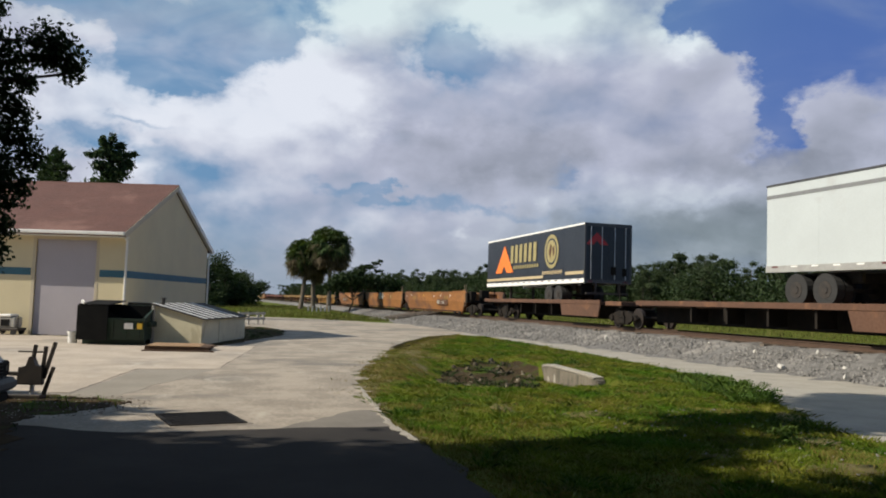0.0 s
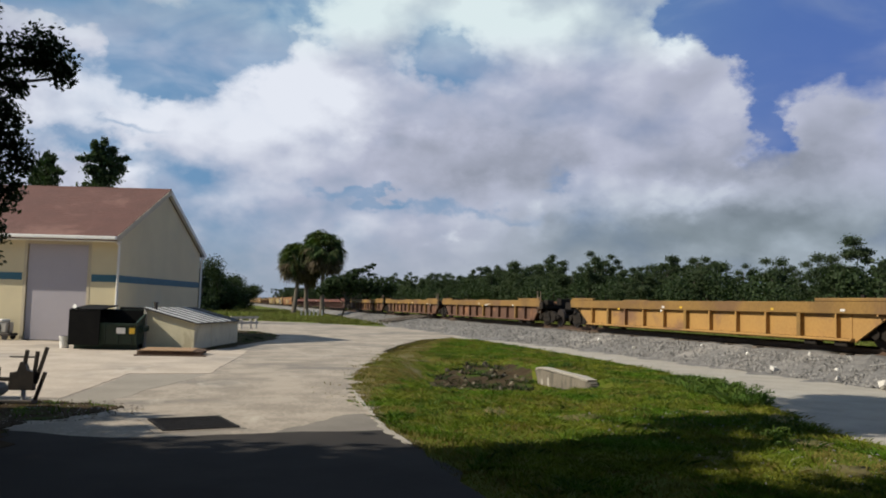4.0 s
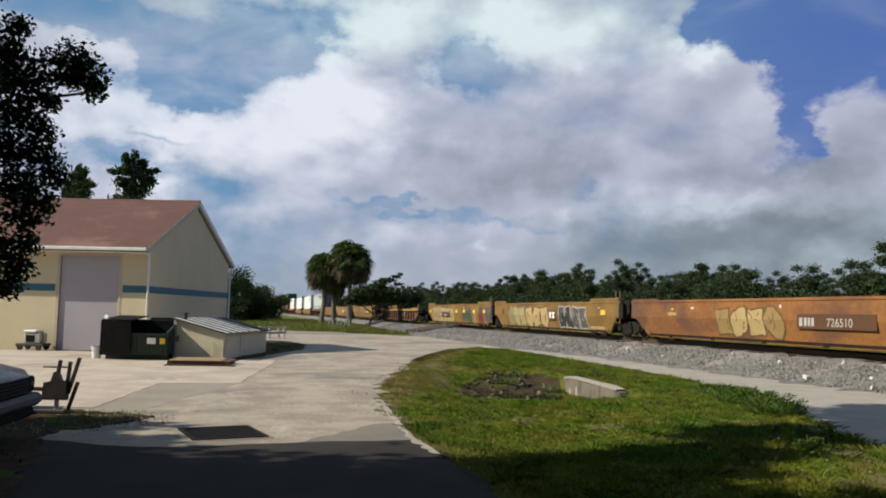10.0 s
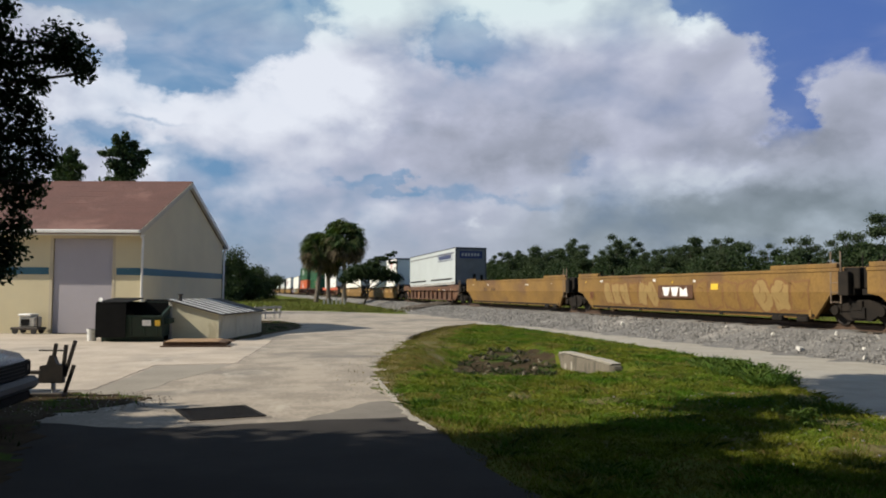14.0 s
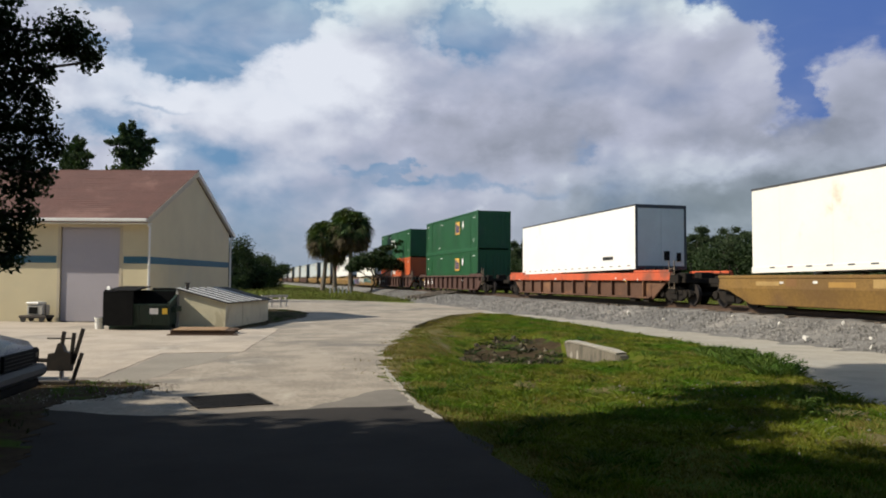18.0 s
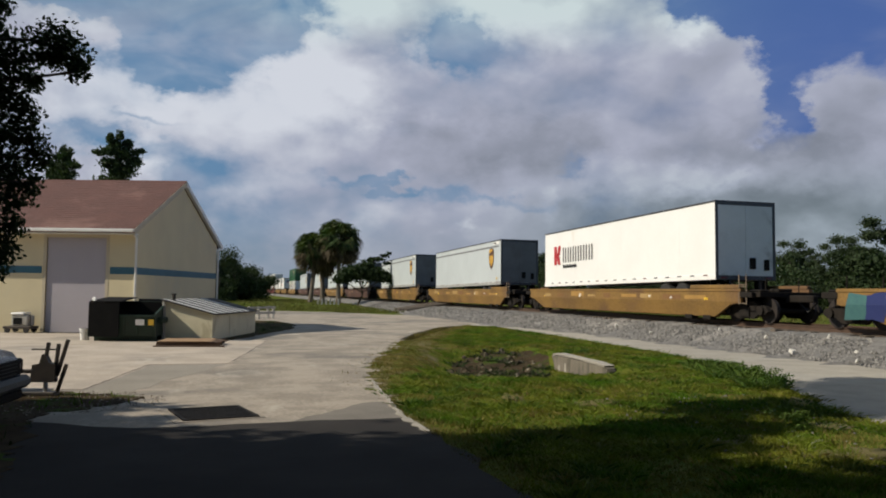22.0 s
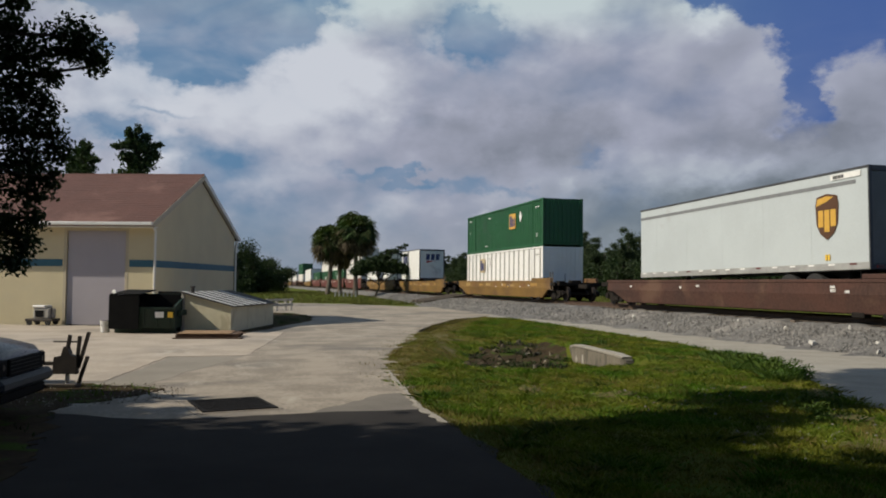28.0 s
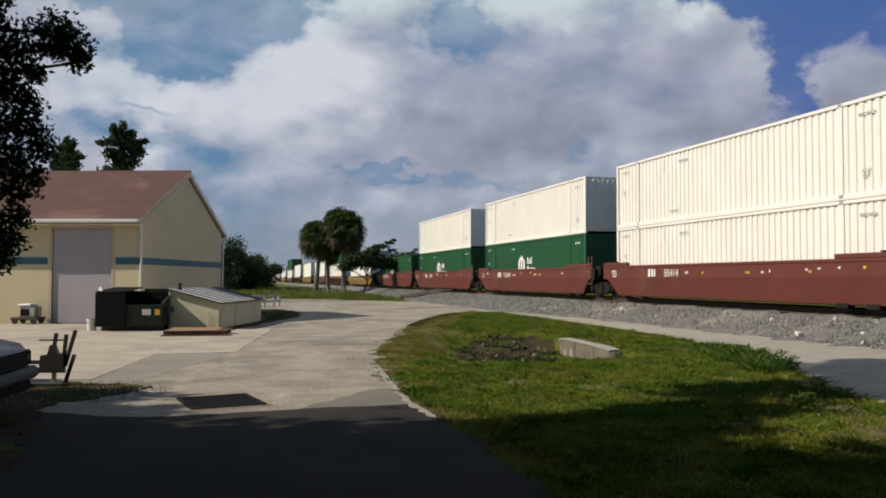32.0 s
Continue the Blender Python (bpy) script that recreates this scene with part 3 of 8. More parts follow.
def build_yard():
    yard = ragged(YARD_EDGE[:5], 0.06, 0.30, 2, False) + ragged(YARD_EDGE[4:], 0.24, 0.22, 6, False) + [(14.6, 44), (15.6, 48.5), (15.8, 56)] + ragged([(12.5, 57.5), (8.5, 64), (3, 67), (-10, 66), (-60, 70)], 0.3, 1.5, 3, False) + [(-60, 70), (-60, -14)]
    solo("driveway", prisms((yard, "z", -0.2, 0.010)), "concrete", "pale worn concrete and shell driveway in front of the garage", "driveway", kind="structure")
    # the dark asphalt ends at the shade's edge; the wedge repeats it in a sunlit tone
    lot = ragged([(-14, -14), (2.1, -14), (2.42, 4), (2.52, 9.0), (2.43, 10.4), (1.9, 10.35), (1.3, 10.4), (0.7, 10.3), (-0.9, 10.2), (-2.2, 10.9), (-3.4, 10.3), (-14, 10.5)], 0.09, 0.4, 5)
    solo("asphalt_lot", prisms((lot, "z", -0.1, 0.0165)), "asphalt", "worn asphalt under the shade trees, its colour darkened for their shade", "pavement", kind="structure")
    wedge = ragged([(2.40, 10.1), (2.44, 12.0), (2.1, 11.9), (1.7, 11.3), (1.1, 10.6), (0.8, 10.1)], 0.03, 0.12, 19)
    solo("asphalt_apron", prisms((wedge, "z", -0.1, 0.0130)), "apron", "the lot's asphalt in a paler sunlit tone where it meets the drive", "pavement", kind="structure")
    path = ragged(PATH_EDGE, 0.20, 0.25, 4, False) + [(16.2, -14), (16.2, 12), (16.6, 30), (16.6, 43), (14.0, 43.5), (12.6, 40.0)]
    solo("shell_path", prisms((path, "z", -0.2, 0.008)), "sand", "pale crushed shell path beside the railway ballast", "path", kind="structure")
    # soil under the oak and the car, with their shade put into its dark colour
    patch = ragged([(-5.6, 13.6), (-6.0, 7.0), (-3.6, 6.4), (-2.0, 6.9), (-1.72, 7.8), (-1.95, 8.8), (-1.9, 9.7), (-2.15, 10.6), (-2.2, 11.3), (-2.0, 11.75), (-1.6, 11.9), (-1.25, 12.5), (-1.0, 13.0), (-1.5, 13.4), (-2.3, 13.9), (-3.8, 13.7)], 0.10, 0.12, 8)
    solo("soil_patch", prisms((patch, "z", -0.1, 0.022)), "shade_soil", "thin grass and soil patch beside the drive, darkened for the oak's shade", "soil patch", kind="structure")
    # dark ground that stands for the shadow the enclosure throws
    solo("shaded_strip", prisms((STRIP, "z", -0.1, 0.026)), "shade_soil", "strip of ground beside the garage wall, darkened for the enclosure's shadow", "grass strip", kind="structure")
    # joints and repairs in the yard's concrete
    pad = ragged([(-14, 33.8), (-5.5, 31.5), (1.6, 27.2), (1.25, 24.6), (0.3, 18.7), (-1.4, 18.6), (-1.75, 16.0), (-2.05, 14.2), (-14, 15.5)], 0.04, 0.18, 37)
    band = ragged([(-1.36, 18.56), (0.22, 18.56), (-0.2, 17.0), (-0.75, 15.6), (-1.35, 13.4), (-2.0, 13.9), (-1.7, 16.0)], 0.05, 0.18, 17)
    solo("asphalt_patch", prisms((band, "z", -0.1, 0.0130)), "patch", "darker repaired strip beside the concrete pad", "pavement", kind="structure")
    solo("concrete_pad", prisms((pad, "z", -0.1, 0.0165)), "pad", "lighter concrete pad before the garage door", "concrete pad", kind="structure")


M["litter"] = mat("dry_leaf_litter", (0.085, 0.055, 0.028), (0.05, 0.034, 0.018), 0.95, 0, 4, 30, 0.5, 0.1, island=0.5, spec=0.05)
# soil with its base colour lowered to stand for the shade lying on it
M["shade_soil"] = mat("shade_darkened_soil", (0.036, 0.025, 0.015), (0.065, 0.047, 0.026), 0.95, 0, 3, 20, 0.6, 0.8, 14, third=(0.045, 0.075, 0.010), third_scale=1.3, third_lo=0.52, third_hi=0.62, spec=0.05)
# lit counterpart of the lot's asphalt, sunlight put into the colour
M["apron"] = mat("sunlit_tone_asphalt", (0.155, 0.142, 0.124), (0.21, 0.19, 0.163), 0.95, 0, 1.2, 30, 0.5, 0.3, 60, spec=0.1)
M["patch"] = mat("grey_repair_strip", (0.29, 0.26, 0.218), (0.23, 0.208, 0.175), 0.92, 0, 0.8, 25, 0.5, 0.25, 60, spec=0.15)
M["pad"] = mat("pale_concrete_pad", (0.455, 0.385, 0.308), (0.362, 0.305, 0.243), 0.9, 0, 0.8, 20, 0.7, 0.3, 40, third=(0.28, 0.243, 0.20), third_scale=0.34, third_lo=0.50, third_hi=0.68, speck=(0.50, 0.445, 0.375))


def inside(px, py, outline):
    x, y = np.asarray(px), np.asarray(py)
    odd = np.zeros(x.shape, bool)
    for (x0, y0), (x1, y1) in zip(outline, outline[1:] + outline[:1]):
        cut = (y0 > y) != (y1 > y)
        with np.errstate(divide="ignore", invalid="ignore"):
            odd ^= cut & (x < (x1 - x0) * (y - y0) / (y1 - y0 + 1e-12) + x0)
    return odd


def blades(name, count, box, tall, wide, keep, label, seed, leaf="blade"):
    rng = np.random.default_rng(seed)
    # nearer ground gets the denser growth
    x = box[0] + (box[1] - box[0]) * rng.random(count)
    y = box[2] + (box[3] - box[2]) * rng.random(count) ** 1.5
    ok = keep(x, y)
    x, y = x[ok], y[ok]
    n = len(x)
    z = ground_z(x, y)
    clump = 0.5 + 0.5 * np.sin(x * 1.9 + 2 * np.sin(y * 0.8)) * np.sin(y * 1.4 + np.sin(x * 2.3))
    tuft = np.sin(x * 3.7 + 2.2 * np.sin(y * 1.3)) * np.sin(y * 2.3 + 1.9 * np.sin(x * 2.3)) + 0.3 * np.sin(x * 9 + y * 6)
    h = tall * (0.4 + 0.7 * rng.random(n)) * (0.5 + 0.5 * clump + 1.9 * np.clip(tuft - 0.35, 0, 1))
    a = rng.random(n) * math.tau
    lean = rng.normal(size=(n, 2)) * 0.45 * h[:, None]
    w = wide * (0.6 + 0.8 * rng.random(n)) * (1 + y / 45)
    base = np.stack([x, y, z], 1)
    side = np.stack([np.cos(a) * w, np.sin(a) * w, 0 * a], 1)
    tip = base + np.stack([lean[:, 0], lean[:, 1], h], 1)
    p = np.stack([base - side, base + side, tip], 1).reshape(-1, 3)
    f = np.arange(3 * n).reshape(-1, 3)
    tagged(link(name, raw_mesh(name, p.tolist(), f.tolist(), leaf)), label, "grass", kind="stuff")


GRASS = YARD_EDGE + PATH_EDGE
M["weedleaf"] = leaf_mat("weed_leaf", (0.048, 0.098, 0.014), (0.07, 0.105, 0.02), 0.25)
M["tuftblade"] = leaf_mat("bright_tuft_blade", (0.075, 0.150, 0.010), (0.165, 0.175, 0.024), 0.2)
build_ground()
build_yard()


def build_verge():
    """Bare dry soil along the drive's edge, lying on the ground, and the pale shell washed up against it."""
    rng = np.random.default_rng(31)
    bm, rows = bmesh.new(), []
    for y in np.arange(9.5, 36.0, 0.35):
        x0 = float(np.interp(y, [p[1] for p in YARD_EDGE], [p[0] for p in YARD_EDGE]))
        wide = (0.25 + 1.35 * float(step(13, 20, y))) * (0.7 + 0.5 * rng.random())
        row = []
        for s in (-0.04, 0.3, 0.65, 1.0):
            x = x0 + wide * s
            row.append(bm.verts.new((x, y, float(ground_z(x, y)) + (0.004 if s < 1 else -0.01))))
        rows.append(row)
    for a, b in zip(rows, rows[1:]):
        for i in range(3):
            bm.faces.new((a[i], a[i + 1], b[i + 1], b[i]))
    solo("dry_verge", bm, "drysoil", "bare dry soil along the edge of the drive", "soil", kind="structure", smooth=True)
    drift = bmesh.new()
    left, right = [], []
    for y in np.arange(9.3, 15.2, 0.16):
        x0 = float(np.interp(y, [p[1] for p in YARD_EDGE], [p[0] for p in YARD_EDGE]))
        w = (0.015 + 0.10 * rng.random()) * float(1 - 0.8 * step(12.5, 15.2, y))
        left.append((x0 - w, y))
        right.append((x0 + 0.04 * rng.random(), y))
    prism(drift, right + left[::-1], "z", 0.0, 0.024)
    solo("shell_drift", drift, "sand", "thin pale shell drift along the grass edge", "sand", kind="structure")


build_verge()


def bare_patch(x, y, rx, ry, turn, seed):
    """A worn spot of bare soil that lies on the uneven ground, thinning out at its rim."""
    rng = np.random.default_rng(seed)
    c, sn = math.cos(radians(turn)), math.sin(radians(turn))
    bm, rows = bmesh.new(), []
    for r in (0.0, 0.45, 0.8, 1.0):
        row = []
        for i in range(22):
            a = i / 22 * math.tau
            k = r * (1 + 0.16 * rng.normal() * (r > 0.5))
            p, q = rx * k * math.cos(a), ry * k * math.sin(a)
            gx, gy = x + c * p - sn * q, y + sn * p + c * q
            row.append(bm.verts.new((gx, gy, float(ground_z(gx, gy)) + (0.022 if r < 1 else -0.008))))
        rows.append(row)
    for a, b in zip(rows, rows[1:]):
        for i in range(22):
            j = (i + 1) % 22
            bm.faces.new((a[i], b[i], b[j], a[j]))
    bmesh.ops.remove_doubles(bm, verts=bm.verts, dist=0.0005)
    solo("bare_soil", bm, "drysoil", "worn bare sandy soil showing through the grass", "soil", kind="structure", smooth=True)


for k, (x, y, rx, ry, turn) in enumerate(((5.95, 8.25, 0.55, 0.22, 20), (6.5, 7.2, 0.6, 0.25, 5), (7.6, 8.7, 0.5, 0.3, 40), (5.6, 11.3, 0.5, 0.3, 10), (4.6, 12.2, 0.35, 0.2, 70), (8.9, 10.9, 0.6, 0.25, 50))):
    bare_patch(x, y, rx, ry, turn, 600 + k)


def chips(name, count, at, size, material, label, seed):
    """Small angular chips strewn on the ground."""
    rng = np.random.default_rng(seed)
    x, y, z = at(rng, count)
    n = len(x)
    s = size * (0.5 + rng.random(n) ** 2)
    corner = np.array([(1, 0, 0), (0, 1, 0), (-1, 0, 0), (0, -1, 0), (0, 0, 0.7)])
    k = corner[None] * (s[:, None, None] * (0.6 + 0.8 * rng.random((n, 5, 1))))
    p = (k + np.stack([x, y, z], -1)[:, None, :]).reshape(-1, 3)
    f = np.array([(0, 1, 4), (1, 2, 4), (2, 3, 4), (3, 0, 4)])[None] + (5 * np.arange(n))[:, None, None]
    tagged(link(name, raw_mesh(name, p.tolist(), f.reshape(-1, 3).tolist(), material)), label, "gravel", kind="stuff")


def by_the_edge(rng, count):
    y = 12.5 + 26 * rng.random(count) ** 1.2
    x = np.interp(y, [p[1] for p in YARD_EDGE], [p[0] for p in YARD_EDGE]) - 0.1 - (0.5 + 0.10 * (y - 12)) * rng.random(count) ** 2
    return x, y, np.full(count, 0.010)


def on_soil(rng, count):
    x, y = 5.2 + 3.6 * rng.random(count), 6.6 + 5.4 * rng.random(count)
    keep = inside(x, y, GRASS)
    return x[keep], y[keep], ground_z(x[keep], y[keep]) + 0.02


def litter(rng, count):
    a, r = rng.random(count) * math.tau, np.sqrt(rng.random(count))
    return -2.2 + 1.55 * r * np.cos(a), 12.6 + 1.25 * r * np.sin(a), np.full(count, 0.024)


chips("leaf_litter", 900, litter, 0.012, "litter", "dry brown leaf litter strewn on the soil", 35)
chips("pale_litter", 420, litter, 0.012, "sand", "pale shell bits among the leaf litter", 36)
chips("shell_chips", 2000, by_the_edge, 0.013, "sand", "pale shell and gravel chips washed along the drive", 33)
chips("verge_stones", 260, on_soil, 0.022, "stone", "small stones lying in the worn grass", 34)



def in_grass(x, y):
    return inside(x, y, GRASS) & ~((rubble(x, y) < 0.85) & (RNG.random(x.shape) < 0.72)) & ~(near_edge(x, y) & (RNG.random(x.shape) < 0.88))


def near_edge(x, y):
    """The dry fringe along the drive, of uneven width, and a few bare spots."""
    wide = 0.25 + 0.15 * np.sin(y * 0.9) + 0.15 * np.sin(y * 2.7 + 1) + 1.1 * step(13, 19, y)
    spots = np.sin(x * 1.3 + 1.7 * np.sin(y * 0.55)) * np.sin(y * 0.9 + 1.2 * np.sin(x * 1.1)) > 0.80
    return (x - np.interp(y, [p[1] for p in YARD_EDGE], [p[0] for p in YARD_EDGE]) < wide) | spots


def rubble(x, y):
    """1 on the edge of the stony patch on the ditch's far bank."""
    dx, dy = x - 7.45, y - 21.0
    return ((0.94 * dx - 0.34 * dy) / 1.35) ** 2 + ((0.34 * dx + 0.94 * dy) / 3.3) ** 2


blades("grass", 430000, (2.2, 13.6, 4, 42), 0.05, 0.0055, in_grass, "green and yellowing rough grass blades on the verge", 21)
blades("dry_grass", 420000, (2.2, 13.6, 4, 42), 0.042, 0.005, lambda x, y: inside(x, y, GRASS) & (near_edge(x, y) | ((np.sin(x * 0.9 + 2 * np.sin(y * 0.4)) * np.sin(y * 0.7 + x * 0.5) > -0.1) & (RNG.random(x.shape) < 0.42))) & (rubble(x, y) > 0.85), "dry yellow-brown grass fringe along the drive", 25, "dryblade")
# dark leaf colour deepens the painted shadow beside the enclosure
blades("wall_grass", 22000, (-0.2, 4.2, 25.5, 46), 0.07, 0.007, lambda x, y: inside(x, y, STRIP), "grass along the enclosure and the garage wall, darkened for the shadow there", 26, "hedgeleaf")
blades("far_grass", 30000, (-8, 16, 62, 120), 0.16, 0.012, lambda x, y: ~((x < 9) & (y < 67)), "dry tall grass beyond the yard", 22, "oliveblade")
blades("trackside_grass", 30000, (23, 52, 8, 110), 0.2, 0.014, lambda x, y: x > 22.9, "light green grass strip beyond the track", 23, "oliveblade")
# dark leaf colour again, for the shade below the oak
blades("shade_grass", 2600, (-4.6, -1.5, 6.6, 11.8), 0.06, 0.007, lambda x, y: (x < -2.0 + 0.2 * np.sin(y * 3)) & (np.sin(x * 4 + y * 2.3) > -0.5), "thin grass on the soil under the oak, darkened for its shade", 44, "hedgeleaf")
blades("soil_grass", 350, (-3.4, -1.1, 11.8, 13.8), 0.09, 0.008, lambda x, y: ((x + 2.2) / 1.2) ** 2 + ((y - 12.8) / 0.95) ** 2 < 1, "thin dry grass on the soil patch", 24)


def tufts(name, count, box, tall, wide, keep, label, seed, leaf, each=22):
    """Bunches of longer blades that lean out from their middles."""
    rng = np.random.default_rng(seed)
    cx = box[0] + (box[1] - box[0]) * rng.random(count)
    cy = box[2] + (box[3] - box[2]) * rng.random(count) ** 1.35
    ok = keep(cx, cy)
    cx, cy = cx[ok], cy[ok]
    big = 0.45 + 0.75 * rng.random(len(cx)) ** 2
    n = len(cx) * each
    k = np.repeat(np.arange(len(cx)), each)
    off = rng.normal(size=(n, 2)) * 0.075 * big[k][:, None]
    x, y = cx[k] + off[:, 0], cy[k] + off[:, 1]
    h = tall * big[k] * (0.5 + 0.6 * rng.random(n))
    a = rng.random(n) * math.tau
    w = wide * (0.6 + 0.8 * rng.random(n)) * (1 + y / 40)
    base = np.stack([x, y, ground_z(x, y) - 0.005], 1)
    side = np.stack([np.cos(a) * w, np.sin(a) * w, 0 * a], 1)
    lean = off * 1.1 * (tall / 0.10) + rng.normal(size=(n, 2)) * 0.3 * h[:, None]
    mid = base + np.stack([lean[:, 0] * 0.35, lean[:, 1] * 0.35, h * 0.65], 1)
    tip = base + np.stack([lean[:, 0], lean[:, 1], h], 1)
    p = np.stack([base - side, base + side, mid + side * 0.7, tip, mid - side * 0.7], 1).reshape(-1, 3)
    f = np.arange(5 * n).reshape(-1, 5)
    tagged(link(name, raw_mesh(name, p.tolist(), f.tolist(), leaf)), label, "grass", kind="stuff")


def hummock(x, y):
    return np.sin(x * 1.7 + 1.9 * np.sin(y * 0.9)) * np.sin(y * 1.25 + 1.4 * np.sin(x * 1.2))


def on_grass(x, y):
    return inside(x, y, GRASS) & (rubble(x, y) > 0.8) & ~near_edge(x, y)


tufts("grass_tufts", 9000, (2.6, 13.2, 6, 38), 0.085, 0.0045, lambda x, y: on_grass(x, y) & (hummock(x, y) > -0.35), "rough tufts of bright green grass on the verge", 27, "tuftblade")
tufts("dark_tufts", 2200, (2.6, 13.2, 6, 38), 0.10, 0.005, lambda x, y: on_grass(x, y) & (hummock(x, y) < 0.1), "darker green weedy tufts among the grass", 28, "weedleaf")
tufts("ditch_weeds", 420, (5.5, 9.0, 17.5, 24.5), 0.16, 0.009, lambda x, y: (rubble(x, y) < 1.0) & (np.sin(x * 5 + y * 3) > -0.3), "dark weeds growing through the ditch rubble", 38, "hedgeleaf", 18)
tufts("pale_tufts", 1300, (2.6, 13.2, 6, 38), 0.08, 0.0045, lambda x, y: inside(x, y, GRASS) & (rubble(x, y) > 0.9), "dry straw-coloured tufts among the grass", 29, "dryblade", 16)
tufts("bank_weeds", 260, (8.2, 12.6, 12.4, 17.5), 0.22, 0.008, lambda x, y: inside(x, y, GRASS) & (x > np.interp(y, [9, 13.2, 16.5, 18], [7.4, 9.3, 10.4, 11.4])), "tall leafy weeds along the path's edge", 30, "weedleaf", 26)
blades("edge_grass", 9000, (1.6, 9.0, 14, 36), 0.045, 0.006, lambda x, y: np.abs(x - np.interp(y, [p[1] for p in YARD_EDGE], [p[0] for p in YARD_EDGE]) + 0.25) < 0.55 * RNG.random(x.shape) ** 1.6, "thin dry grass straying over the drive's edge", 31, "dryblade")


def weed(x, y, tall, seed):
    rng = np.random.default_rng(seed)
    blobs = [(x + rng.normal() * 0.25, y + rng.normal() * 0.25, ground_z(x, y) + tall * (0.3 + 0.5 * rng.random()), 0.16, 0.16, tall * 0.4) for _ in range(6)]
    ob = link("weed_clump", leaf_cloud("weed_clump", blobs, 380, 0.022, "weedleaf", rng, 3.0, 0.1))
    tagged(ob, "leafy dark green weed clump at the grass edge", "weed", "verge weeds", "stuff")


for k, (x, y, tall) in enumerate(((10.7, 14.3, 0.22), (11.1, 15.3, 0.19), (10.3, 13.7, 0.18), (11.3, 15.9, 0.15), (10.0, 12.9, 0.15), (11.6, 16.6, 0.13), (7.9, 10.0, 0.14), (7.4, 8.9, 0.15), (9.7, 20.9, 0.14))):
    weed(x, y, tall, 40 + k)

# ---------------------------------------------------------------- railway
TX, RAIL_Z, SPEED = 19.0, 0.77, 24.65


def build_track():
    bed = bmesh.new()
    ys = axis((-900, -20, 12), (-20, 8, 10), (8, 90, 164), (90, 200, 40), (200, 2400, 30))
    prof = [(-6.0, -0.15), (-3.9, 0.03), (-3.2, 0.22), (-2.4, 0.43), (-1.75, 0.57), (-0.9, 0.58), (0, 0.57), (0.9, 0.58), (1.75, 0.57), (2.4, 0.42), (3.3, 0.18), (4.1, -0.1)]
    rng = np.random.default_rng(3)
    rows = []
    for y in ys:
        # the stone spreads towards the crossing
        wide = 1 + 0.28 * float(step(26, 44, y)) * (1 - float(step(60, 75, y)))
        rows.append([bed.verts.new((TX + (x * wide if x < -2 else x) + 0.06 * rng.normal() * (abs(x) > 2), y, z + 0.03 * rng.normal() * (0 < y < 200))) for x, z in prof])
    for a, b in zip(rows, rows[1:]):
        for i in range(len(prof) - 1):
            bed.faces.new((a[i], b[i], b[i + 1], a[i + 1]))
    solo("ballast_bed", bed, "ballast", "grey crushed stone ballast bed under the railway track", "ballast", kind="structure")
    # loose stones on the shoulder that faces the path
    n = 11000
    y = 9 + 75 * rng.random(n) ** 1.7
    s = rng.random(n)
    wide = 1 + 0.28 * step(26, 44, y) * (1 - step(60, 75, y))
    x = TX - wide * (1.9 + 2.1 * s)
    z = np.interp(TX - 19 + (x - TX) / wide, [p[0] for p in prof], [p[1] for p in prof])
    size = 0.022 + 0.035 * rng.random(n) ** 3 + 0.0006 * y
    corner = np.array([(1, 0, 0), (0, 1, 0), (-1, 0, 0), (0, -1, 0), (0, 0, 1)])
    spin = rng.random(n) * math.tau
    c, sn = np.cos(spin)[:, None], np.sin(spin)[:, None]
    k = corner[None] * (size[:, None, None] * (0.6 + 0.8 * rng.random((n, 5, 1))))
    px = k[:, :, 0] * c - k[:, :, 1] * sn + x[:, None]
    py = k[:, :, 0] * sn + k[:, :, 1] * c + y[:, None]
    p = np.stack([px, py, k[:, :, 2] + z[:, None] + 0.005], -1).reshape(-1, 3)
    f = np.array([(0, 1, 4), (1, 2, 4), (2, 3, 4), (3, 0, 4)])[None] + (5 * np.arange(n))[:, None, None]
    tagged(link("ballast_stones", raw_mesh("ballast_stones", p.tolist(), f.reshape(-1, 3).tolist(), "stone")), "loose grey ballast stones on the track shoulder", "gravel", kind="stuff")
    track = thing("railway_track", pose(TX, 0, 0), "rusty steel rails on dark timber ties", "railway track", kind="structure")
    prof = [(-0.07, 0.60), (0.07, 0.60), (0.07, 0.615), (0.012, 0.635), (0.012, 0.725), (0.036, 0.735), (0.036, 0.77), (-0.036, 0.77), (-0.036, 0.735), (-0.012, 0.725), (-0.012, 0.635), (-0.07, 0.615)]
    for side in (-0.7525, 0.7525):
        part("rail", prisms(([(x + side, z) for x, z in prof], "y", -900, 2400)), "rail", track, "rust-brown steel rail")
    tie = mesh_of("tie", boxes((-1.3, 1.3, -0.11, 0.11, 0.44, 0.602), bevel=0.012), "tie")
    for i in range(200):
        link("tie", tie, track, pose(0.03 * rng.normal(), 8 + 0.55 * i, 0, 0, 0, rng.normal()))
    far = bmesh.new()
    for i in range(200, 620):
        quad_box(far, -1.3, 1.3, 8 + 0.55 * i - 0.11, 8 + 0.55 * i + 0.11, 0.44, 0.6)
    ob = part("far_ties", far, "tie", track)
    ob["kind"] = "stuff"


